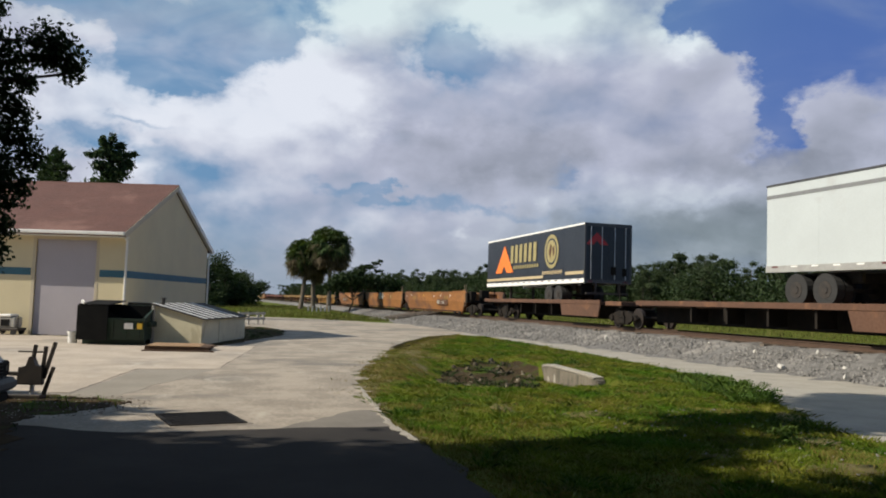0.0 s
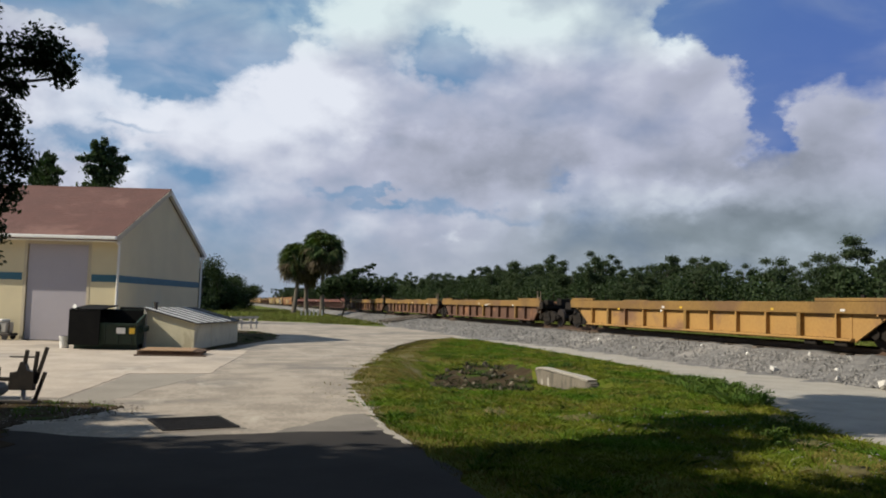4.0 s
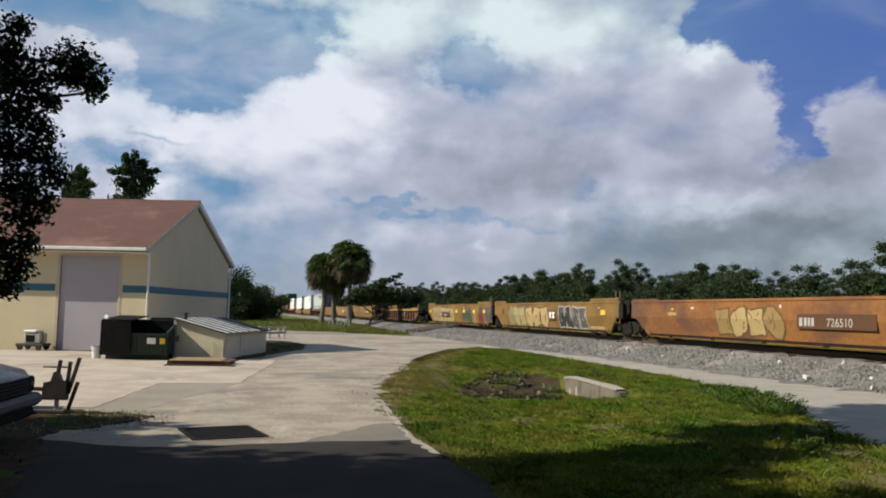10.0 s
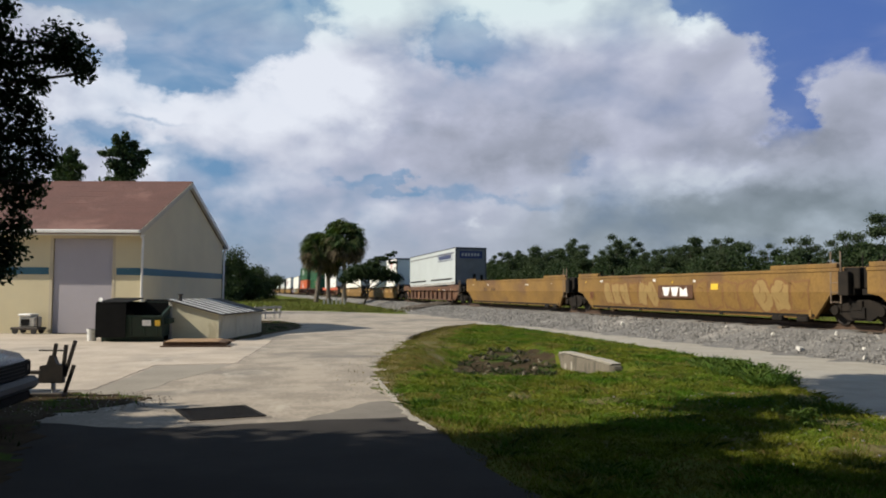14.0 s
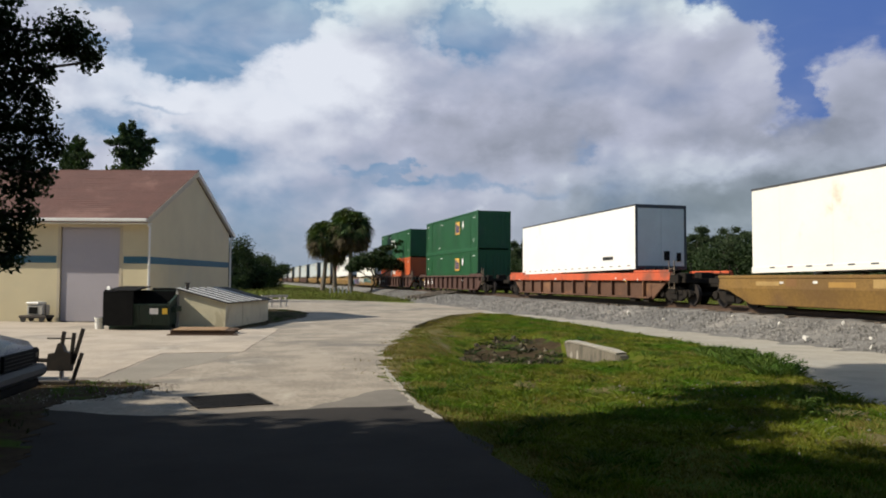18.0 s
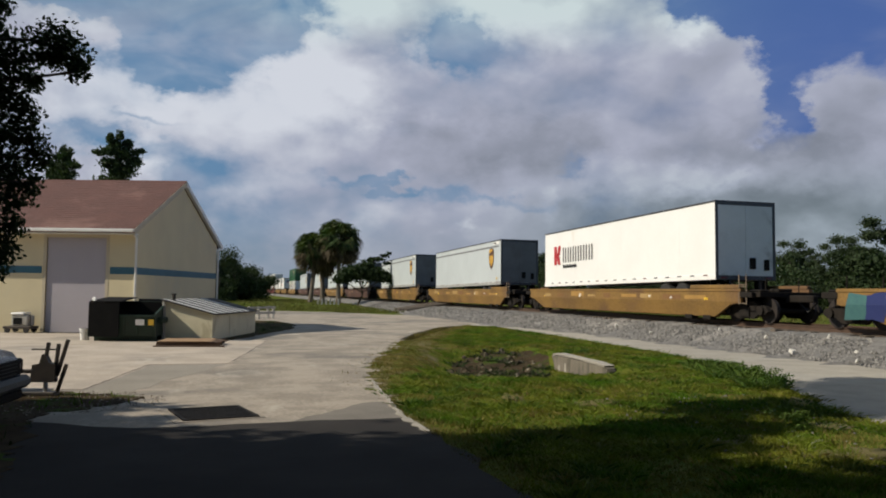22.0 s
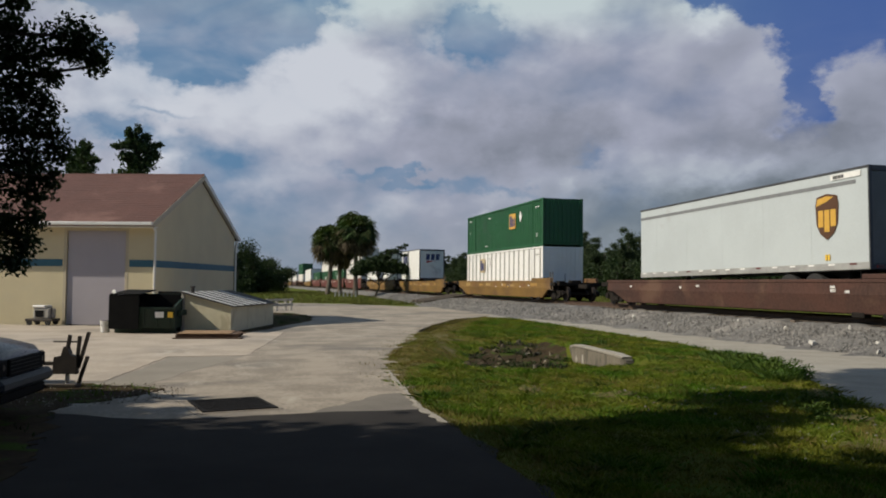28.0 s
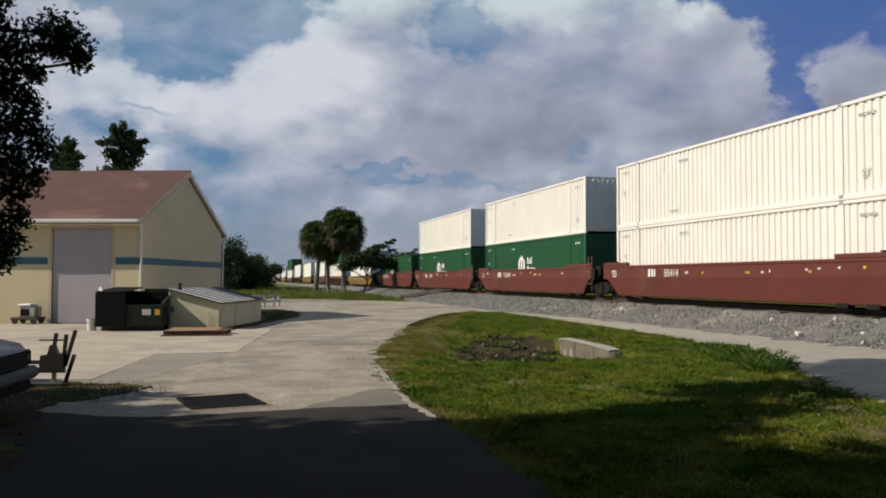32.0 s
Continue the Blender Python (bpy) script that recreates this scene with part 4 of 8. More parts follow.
def rock(bm, x, y, z, s, rng):
    got = bmesh.ops.create_icosphere(bm, subdivisions=1, radius=s, matrix=Matrix.Translation((x, y, z)) @ Euler(rng.random(3) * 6).to_matrix().to_4x4() @ Matrix.Diagonal((1.3, 0.9, 0.65, 1)))
    for v in got["verts"]:
        v.co += Vector(rng.normal(size=3) * s * 0.16)


def build_rocks():
    rng = np.random.default_rng(11)
    for x, y, z, s in ((15.3, 18.9, 0.12, 0.13), (15.9, 17.3, 0.22, 0.09), (15.0, 14.9, 0.08, 0.12), (15.3, 14.2, 0.12, 0.10), (16.4, 21.5, 0.40, 0.08), (15.2, 16.5, 0.1, 0.07), (16.8, 24.5, 0.48, 0.07),
                       (16.9, 19.4, 0.50, 0.09), (16.9, 17.9, 0.50, 0.07), (16.0, 30.5, 0.36, 0.09), (15.6, 27.0, 0.25, 0.07)):
        bm = bmesh.new()
        rock(bm, x, y, z + s * 0.25, s, rng)
        solo("pale_rock", bm, "white_stone", "pale limestone lump lying on the grey ballast", "rock", "rocks on the ballast")
    for k in range(320):
        a, r = rng.random() * math.tau, math.sqrt(rng.random())
        p, q = 1.4 * r * math.cos(a), 3.3 * r * math.sin(a)
        x, y, s = 7.45 + 0.94 * p + 0.34 * q, 21.0 - 0.34 * p + 0.94 * q, 0.035 + 0.085 * rng.random() ** 2
        if x > 8.85 and y < 20.9:
            continue
        bm = bmesh.new()
        rock(bm, x, y, float(ground_z(x, y)) + s * 0.1, s, rng)
        solo("ditch_rock", bm, "ditchrock", "grey-brown rubble stone lying in the drainage ditch", "rock", "rubble in the ditch")


M["ditchrock"] = mat("muddy_rubble", (0.095, 0.080, 0.055), (0.042, 0.036, 0.023), 0.95, 0, 4, 30, 0.5, 0.6, 20, third=(0.20, 0.18, 0.145), third_scale=2.0, third_lo=0.54, third_hi=0.66, per_object=0.7, spec=0.1)


def build_ditch():
    # bare soil where the water runs, and the headwall
    bm = bmesh.new()
    rng = np.random.default_rng(5)
    ring = [bm.verts.new((7.45, 21.0, float(ground_z(7.45, 21.0)) + 0.03))]
    outs = []
    for r in (0.5, 0.8, 1.0):
        row = []
        for i in range(28):
            a = i / 28 * math.tau
            k = r * (1 + 0.10 * rng.normal())
            p, q = 1.45 * k * math.cos(a), 3.4 * k * math.sin(a)
            x, y = 7.45 + 0.94 * p + 0.34 * q, 21.0 - 0.34 * p + 0.94 * q
            if y < 21:
                x = min(x, 8.9)
            row.append(bm.verts.new((x, y, float(ground_z(x, y)) + (0.035 if r < 1 else -0.01))))
        outs.append(row)
    for i in range(28):
        j = (i + 1) % 28
        bm.faces.new((ring[0], outs[0][i], outs[0][j]))
        for a, b in zip(outs, outs[1:]):
            bm.faces.new((a[i], b[i], b[j], a[j]))
    # shadows between the stones are put into the bed's dark colour
    solo("ditch_bed", bm, "shade_soil", "bare soil in the drainage ditch, darkened for the stones' shadows", "soil", kind="structure", smooth=True)
    wall = thing("culvert_headwall", pose(8.95, 20.75, 0), "stained pale concrete culvert headwall at the ditch end", "headwall")
    body = prisms(([(-0.25, -0.95), (-0.10, -0.30), (0.10, -0.02), (-0.3, 0.03), (-0.9, 0.01), (-2.6, -0.02), (-3.1, -0.05), (-3.25, -0.12), (-3.25, -0.95)], "x", 0.0, 0.26))
    bmesh.ops.bevel(body, geom=list(body.edges), offset=0.03, segments=2, affect="EDGES")
    part("wall", body, "headwall", wall)
    cope = prisms(([(-0.12, -0.05), (-0.3, 0.0), (-0.9, -0.005), (-2.0, -0.03), (-3.1, -0.075), (-3.15, -0.03), (-2.6, 0.02), (-1.7, 0.03), (-0.9, 0.05), (-0.3, 0.06), (0.02, 0.01)], "x", -0.015, 0.27))
    bmesh.ops.bevel(cope, geom=list(cope.edges), offset=0.018, segments=2, affect="EDGES")
    part("coping", cope, "copestone", wall, "pale worn top edge")
    for k, (y, w, h) in enumerate(((-0.45, 0.14, 0.34), (-0.85, 0.10, 0.42), (-2.35, 0.3, 0.16))):
        part("lime_streak", prisms(([(y - w, -0.62), (y + w * 0.6, -0.64), (y + w * 0.4, -0.62 + h), (y - w * 0.1, -0.58 + h), (y - w * 0.6, -0.66 + h)], "x", -0.008, -0.001)), "copestone", wall, "white lime streak")


build_track()
build_rocks()
build_ditch()


def crossing_plank(x, y, turn):
    t = solo("crossing_timber", boxes((-1.9, 1.9, -0.2, 0.2, -0.09, 0.09), bevel=0.02), "tie", "dark creosoted timber of the grade crossing", "timber", "crossing timbers", m=pose(x, y, 0.52, 0, -9, turn))
    return t


for k in range(4):
    crossing_plank(16.3, 62.5 + 1.35 * k, 3 * math.sin(k * 4.0))

# ---------------------------------------------------------------- garage building


def build_garage():
    L, W, H, RIDGE = 18.0, 9.4, 3.84, 6.04
    g = thing("garage_building", pose(-2.90, 31.28, 0, 0, 0, -17.5), "cream stucco garage with a blue band and red-brown shingle roof", "building")
    x0, x1, t = -L, 0.0, 0.2
    dl, dr, dh = -3.27, -1.07, 3.48
    part("front_wall", boxes((x0, dl, 0, t, 0, H), (dl, dr, 0, t, dh, H), (dr, x1, 0, t, 0, H)), "stucco", g)
    part("back_wall", boxes((x0, x1, W - t, W, 0, H)), "stucco", g)
    for x in (x1 - t, x0):
        part("gable_wall", prisms(([(t, 0), (W - t, 0), (W - t, H), (W / 2, RIDGE - 0.1), (t, H)], "x", x, x + t)), "stucco", g)
    over, th = 0.46, 0.16
    slope = (RIDGE - H) / (W / 2)
    eave = H - over * slope
    lo, hi = [], []
    for a, b in (((-over, eave), (W / 2, RIDGE)), ((W + over, eave), (W / 2, RIDGE))):
        side = part("roof_slope", prisms(([a, b, (b[0], b[1] + th), (a[0], a[1] + th)], "x", x0 - 0.4, x1 + 0.13)), "shingle", g, "faded red-brown shingle roof slope")
    # courses of shingles stand a little proud on the slope that faces the yard
    n = 26
    for k in range(n):
        s0, s1 = k / n, (k + 1) / n
        pts = [(-over + (W / 2 + over) * s, eave + (RIDGE - eave) * s + th) for s in (s0, s1)]
        row = [(pts[0][0], pts[0][1]), (pts[1][0], pts[1][1]), (pts[1][0], pts[1][1] + 0.002), (pts[0][0], pts[0][1] + 0.007)]
        part("shingle_course", prisms((row, "x", x0 - 0.4, x1 + 0.13)), "shingle", g)
    part("ridge_cap", prisms(([(W / 2 - 0.16, RIDGE + th - 0.07), (W / 2, RIDGE + th + 0.035), (W / 2 + 0.16, RIDGE + th - 0.07), (W / 2, RIDGE + th)], "x", x0 - 0.4, x1 + 0.14)), "shingle", g)
    for a, b in (((-over, eave), (W / 2, RIDGE)), ((W + over, eave), (W / 2, RIDGE))):
        part("rake_board", prisms(([(a[0], a[1] - 0.06), (b[0], b[1] - 0.06), (b[0], b[1] + th - 0.01), (a[0], a[1] + th - 0.01)], "x", x1 + 0.132, x1 + 0.158)), "trim" if a[0] > 1 else "trimtan", g, "painted rake board")
        part("rake_soffit", prisms(([(a[0], a[1] - 0.03), (b[0], b[1] - 0.03), (b[0], b[1] - 0.003), (a[0], a[1] - 0.003)], "x", x1 + 0.003, x1 + 0.13)), "trim", g)
    for y in (-over, W + over):
        s = 1 if y < 0 else -1
        part("gutter", boxes((x0 - 0.4, x1 + 0.14, min(y - s * 0.125, y - s * 0.005), max(y - s * 0.125, y - s * 0.005), eave + 0.03, eave + 0.15), bevel=0.02), "trim", g, "white metal gutter")
        part("soffit", boxes((x0, x1 + 0.12, min(y, y + s * over), max(y, y + s * over), eave - 0.03, eave - 0.004)), "trim", g)
    for x, y in ((0.06, -0.06), (0.06, W + 0.06), (-9.0, -0.06)):
        part("downspout", tubes(((x, y, 0.1), (x, y, H - 0.35), 0.045), ((x, y, H - 0.35), (x, y + (-0.36 if y < 1 else 0.36), eave + 0.05), 0.045), ((x, y, 0.1), (x + 0.2, y - 0.1, 0.05), 0.045), n=8), "trim", g, "white metal downspout")
    b0, b1 = 2.16, 2.42
    part("blue_band", boxes((x0, dl - 0.16, -0.012, 0.0, b0, b1)), "blue", g, "faded blue painted band")
    part("blue_band", boxes((dr + 0.16, x1 + 0.012, -0.012, 0.0, b0, b1)), "blue", g, "faded blue painted band")
    part("blue_band", boxes((x1, x1 + 0.012, 0.0, W, b0, b1)), "blue", g, "faded blue painted band")
    # door frame and the sections of the door
    part("door_frame", boxes((dl - 0.12, dl, -0.008, 0.30, 0, dh + 0.12), (dr, dr + 0.12, -0.008, 0.30, 0, dh + 0.12), (dl, dr, -0.008, 0.30, dh, dh + 0.12), bevel=0.008), "trimtan", g, "tan painted door frame")
    door = part("overhead_door", boxes((dl, dr, 0.075, 0.10, 0.0, dh)), "roller", g, "closed lavender-white overhead door")
    for k in range(7):
        z = k * dh / 7
        part("door_section", boxes((dl + 0.01, dr - 0.01, 0.055, 0.077, z + 0.0008, z + dh / 7 - 0.0008)), "roller", door)
    part("door_seal", boxes((dl, dr, 0.05, 0.075, 0.0, 0.03)), "black", door)
    part("plinth", boxes((x0, dl - 0.12, -0.012, 0.0, 0.0, 0.16), (dr + 0.12, x1 + 0.012, -0.012, 0.0, 0.0, 0.16), (x1, x1 + 0.012, 0.0, W, 0.0, 0.16)), "stucco", g)


M["trimtan"] = mat("tan_trim_paint", (0.50, 0.43, 0.31), (0.44, 0.38, 0.27), 0.6, 0, 2, 40, 0.5, 0.05)
build_garage()

# ---------------------------------------------------------------- yard things


def build_dumpster():
    d = thing("dumpster", pose(-2.60, 27.55, 0.02, 0, 0, -10), "dark green steel dumpster with its black lid thrown open", "dumpster")
    w, dp = 0.94, 0.75
    shell = bmesh.new()
    outer = [(-dp, 0.16), (dp, 0.16), (dp + 0.12, 1.22), (-dp - 0.1, 0.80)]
    for x in (-w, w - 0.03):
        prism(shell, outer, "x", x, x + 0.03)
    prism(shell, [(-dp, 0.16), (-dp - 0.1, 0.80), (-dp - 0.07, 0.80), (-dp + 0.03, 0.16)], "x", -w + 0.03, w - 0.03)
    prism(shell, [(dp - 0.03, 0.16), (dp + 0.09, 1.22), (dp + 0.12, 1.22), (dp, 0.16)], "x", -w + 0.03, w - 0.03)
    quad_box(shell, -w + 0.03, w - 0.03, -dp + 0.03, dp - 0.03, 0.16, 0.2)
    part("body", shell, "dump", d)
    part("rim", prisms(([(-dp - 0.13, 0.76), (-dp - 0.07, 0.76), (-dp - 0.07, 0.82), (-dp - 0.13, 0.82)], "x", -w - 0.03, w + 0.03), *[([(-dp - 0.07, 0.80), (dp + 0.12, 1.22), (dp + 0.12, 1.27), (-dp - 0.07, 0.85)], "x", x - 0.03, x + 0.03) for x in (-w, w)]), "dump", d)
    for s in (-1, 1):
        part("lift_pocket", boxes((s * w + (0 if s > 0 else -0.14), s * w + (0.14 if s > 0 else 0), -0.5, 0.5, 0.55, 0.72), bevel=0.01), "dump", d)
    for k in range(5):
        x = -0.78 + 0.39 * k
        part("rib", prisms(([(-dp - 0.035, 0.2), (-dp - 0.125, 0.75), (-dp - 0.08, 0.75), (-dp + 0.005, 0.2)], "x", x - 0.03, x + 0.03)), "dump", d)
    part("lid", boxes((-w - 0.02, 0.0, -0.02, 0.02, 0.0, 0.20), bevel=0.012), "black", d, "black plastic lid thrown open", m=pose(w - 0.02, dp + 0.14, 1.10, -12, 0, 0))
    part("lid", boxes((-w - 0.05, -0.08, -dp - 0.2, dp + 0.12, 0, 0.035), bevel=0.01), "black", d, "black plastic lid, closed", m=pose(0, 0, 1.26, 3.5, 0, 0))
    part("lid_skirt", boxes((-w - 0.08, -0.12, -dp - 0.19, -dp - 0.15, 0.14, 1.20)), "black", d, "black plastic sheet over the front")
    part("liner", boxes((-w + 0.035, w - 0.035, dp - 0.06, dp - 0.04, 0.21, 1.2), (-w + 0.035, w - 0.035, -dp + 0.035, dp - 0.06, 0.205, 0.5)), "black", d, "dark rubbish inside")
    for x, wd in ((0.54, 0.26), (0.87, 0.16)):
        part("sticker", prisms(([(-dp - 0.132, 0.50), (-dp - 0.150, 0.68), (-dp - 0.140, 0.68), (-dp - 0.122, 0.50)], "x", x - wd / 2 - 0.04, x + wd / 2 - 0.04)), "logo_white" if x < 0.6 else "logo_yellow", d, "pale paper sticker")
    bag = bmesh.new()
    rock(bag, -w + 0.05, -dp - 0.1, 1.27, 0.10, np.random.default_rng(8))
    part("tied_bag", bag, "trim", d, "white plastic bag caught on the lid")
    part("skid", boxes((-w, w, -0.6, -0.5, 0, 0.16), (-w, w, 0.5, 0.6, 0, 0.16)), "dump", d)


def build_bin_shed():
    s = thing("bin_enclosure", pose(-1.62, 27.6, 0.02, 0, 0, -17.5), "low cream enclosure with a sloping slatted lid", "enclosure")
    w, dp, hl, hr = 1.58, 5.2, 1.24, 0.83
    part("front_wall", prisms(([(0, 0), (w, 0), (w, hr), (0, hl)], "y", 0, 0.1)), "ply", s)
    part("back_wall", prisms(([(0, 0), (w, 0), (w, hr), (0, hl)], "y", dp - 0.1, dp)), "ply", s)
    part("side_wall", boxes((w - 0.1, w, 0.1, dp - 0.1, 0, hr)), "ply", s)
    part("side_wall", boxes((0, 0.1, 0.1, dp - 0.1, 0, hl)), "ply", s)
    part("corner_post", boxes((-0.05, 0.05, -0.05, 0.05, 0, hl + 0.06), bevel=0.01), "greywood", s)
    part("joint_strip", boxes((w, w + 0.015, 1.85, 1.95, 0, hr - 0.03)), "ply", s)
    a = math.degrees(math.atan2(hl - hr, w))
    lid = part("lid", boxes((-0.1, w / math.cos(radians(a)) + 0.12, -0.12, dp + 0.1, 0, 0.03)), "lidgap", s, "dark sloping lid under the slats", m=pose(0, 0, hl + 0.012, 0, a, 0))
    for k in range(6):
        y = 0.1 + k * 0.72
        part("slat", boxes((-0.1, w / math.cos(radians(a)) + 0.10, y, y + 0.20, 0.031, 0.042), bevel=0.003), "trim", lid, "pale weathered slat")
    vent = part("vent_pipe", tubes(((0.12, 0.5, hl), (0.12, 0.5, hl + 0.2), 0.06), ((0.12, 0.5, hl + 0.2), (0.12, 0.5, hl + 0.24), 0.09)), "steel", s, "short dark vent pipe")


M["darkwood"] = mat("dark_wet_timber", (0.12, 0.07, 0.04), (0.07, 0.04, 0.024), 0.9, 0, 3, 30, 0.5, 0.35, 30, (1, 7, 7))
M["lidgap"] = mat("dark_lid_felt", (0.03, 0.029, 0.028), (0.05, 0.047, 0.045), 0.9, 0, 4, 40, 0.5, 0.1)


def build_pallet():
    p = thing("loading_board", pose(-1.62, 24.35, 0.024, 0, 0, -6), "raw timber pallet lying before the enclosure", "pallet")
    part("sheet", boxes((0.04, 1.52, -0.04, 1.5, 0.125, 0.145), bevel=0.004), "wood", p, "pale plywood sheet")
    for k in range(8):
        part("board", boxes((0.02 * math.sin(k * 7), 1.8 + 0.12 * math.sin(k * 5), 0.19 * k, 0.19 * k + 0.15, 0.10, 0.124), bevel=0.004), "darkwood", p)
    for y in (0.0, 0.7, 1.4):
        part("bearer", boxes((0.0, 1.75, y, y + 0.07, 0.0, 0.098), bevel=0.004), "darkwood", p)
    part("loose_board", boxes((-0.05, 1.9, -0.2, -0.08, 0.0, 0.03), bevel=0.004), "darkwood", p)


def build_small_yard():
    b = thing("bucket", pose(-3.95, 27.5, 0.02), "small white plastic bucket beside the dumpster", "bucket")
    part("body", tubes(((0, 0, 0), (0, 0, 0.34), 0.13, 0.155), n=16), "trim", b, smooth=False)
    part("rim", tubes(((0, 0, 0.32), (0, 0, 0.36), 0.168), n=16), "trim", b)
    part("contents", tubes(((0, 0, 0.36), (0, 0, 0.364), 0.145), n=16), "black", b)
    part("handle", tubes(((-0.165, 0, 0.33), (-0.1, -0.13, 0.22), 0.006), ((-0.1, -0.13, 0.22), (0.1, -0.13, 0.22), 0.006), ((0.1, -0.13, 0.22), (0.165, 0, 0.33), 0.006), n=6), "steel", b)
    u = thing("utility_cart", pose(-6.72, 32.0, 0.02, 0, 0, -17.5), "low dark cart with a white-topped box parked against the wall", "cart")
    part("deck", boxes((-0.5, 0.5, -0.3, 0.3, 0.14, 0.24), bevel=0.02), "steel", u)
    part("box", boxes((-0.22, 0.38, -0.26, 0.24, 0.242, 0.62), bevel=0.04), "greywood", u, "dull grey box on the cart")
    part("box_mouth", boxes((-0.14, 0.18, -0.275, -0.255, 0.30, 0.54), bevel=0.01), "black", u, "dark opening of the box")
    part("lid", boxes((-0.26, 0.24, -0.29, 0.27, 0.622, 0.72), bevel=0.04), "trim", u, "white box lid")
    part("upright", tubes(((0.44, -0.2, 0.24), (0.44, -0.2, 0.66), 0.02), n=8), "steel", u)
    for x in (-0.34, 0.34):
        for y in (-0.26, 0.26):
            part("wheel", tubes(((x, y - 0.03, 0.10), (x, y + 0.03, 0.10), 0.10), n=16), "rubber", u)
    f = thing("rail_fence", pose(2.15, 47.5, 0, 0, 0, 52), "low weathered white rail fence beside the drive", "fence")
    for x in (-0.6, 0.3, 1.2, 1.75):
        part("post", boxes((x - 0.06, x + 0.06, -0.06, 0.06, 0, 0.72), bevel=0.01), "greywood", f)
    for z in (0.28, 0.58):
        part("rail", boxes((-0.75, 1.9, -0.085, -0.062, z, z + 0.13), bevel=0.008), "greywood", f)
    # drain grating set in the pavement
    d = thing("drain_grate", pose(-0.01, 11.22, 0.012, 0, 0, 13), "dark iron drain grating set in pale concrete", "drain grate")
    part("collar", boxes((-0.60, -0.48, -0.60, 0.60, -0.05, 0.004), (0.48, 0.54, -0.60, 0.60, -0.05, 0.004), (-0.48, 0.48, 0.53, 0.60, -0.05, 0.004), (-0.48, 0.48, -0.60, -0.53, -0.05, 0.004)), "concrete", d, "worn concrete collar")
    part("pit", boxes((-0.48, 0.48, -0.53, 0.53, -0.06, -0.002)), "black", d)
    part("frame", boxes((-0.48, -0.43, -0.53, 0.53, 0.0, 0.02), (0.43, 0.48, -0.53, 0.53, 0.0, 0.02), (-0.43, 0.43, 0.48, 0.53, 0.0, 0.02), (-0.43, 0.43, -0.53, -0.48, 0.0, 0.02)), "grate", d)
    for k in range(16):
        y = -0.45 + k * 0.9 / 15
        part("bar", boxes((-0.43, 0.43, y - 0.018, y + 0.018, 0.0, 0.016)), "grate", d)


def build_tongue():
    t = thing("trailer_tongue", pose(-2.44, 13.45, 0.02, 0, 0, -12), "dark steel trailer tongue with jack and upright stakes", "trailer")
    part("beam", boxes((-2.2, 0.15, -0.04, 0.04, 0.20, 0.26), bevel=0.008), "steel", t)
    part("upper_beam", boxes((-2.2, -0.1, 0.06, 0.11, 0.32, 0.38), bevel=0.008), "steel", t)
    part("winch_plate", prisms(([(-0.22, 0.22), (0.14, 0.22), (0.14, 0.46), (0.04, 0.50), (-0.01, 0.62), (-0.06, 0.62), (-0.10, 0.48), (-0.20, 0.46)], "y", -0.06, 0.06)), "steel", t, "dark steel winch plate")
    jack = part("jack", tubes(((-0.01, 0.0, 0.0), (-0.01, 0.0, 0.24), 0.035)), "edge", t, "pale steel jack leg")
    part("jack_foot", boxes((-0.33, 0.16, -0.12, 0.12, 0.0, 0.06), bevel=0.01), "steel", jack)
    part("crank", tubes(((-0.24, 0, 0.69), (0.12, 0, 0.69), 0.012), n=8), "steel", jack)
    for x, z, lean, tall in ((-0.03, 0.5, 8, 0.3), (0.115, 0.26, 5, 0.52), (0.15, 0.3, 15, 0.56), (0.16, 0.06, 17, 0.43)):
        part("stake", boxes((-0.026, 0.026, -0.02, 0.02, 0.0, tall), bevel=0.004), "steel", t, m=pose(x, 0.0, z, 0, lean, 0))
    for y in (-0.55, 0.55):
        wheel = part("wheel", tubes(((-1.7, y - 0.09, 0.3), (-1.7, y + 0.09, 0.3), 0.3), n=20), "rubber", t)
        part("hub", tubes(((-1.7, y - 0.1, 0.3), (-1.7, y + 0.1, 0.3), 0.15), n=14), "steel", wheel)
    part("axle", tubes(((-1.7, -0.55, 0.3), (-1.7, 0.55, 0.3), 0.04)), "steel", t)
    part("deck", boxes((-3.4, -1.0, -0.8, 0.8, 0.56, 0.62), bevel=0.01), "greywood", t)


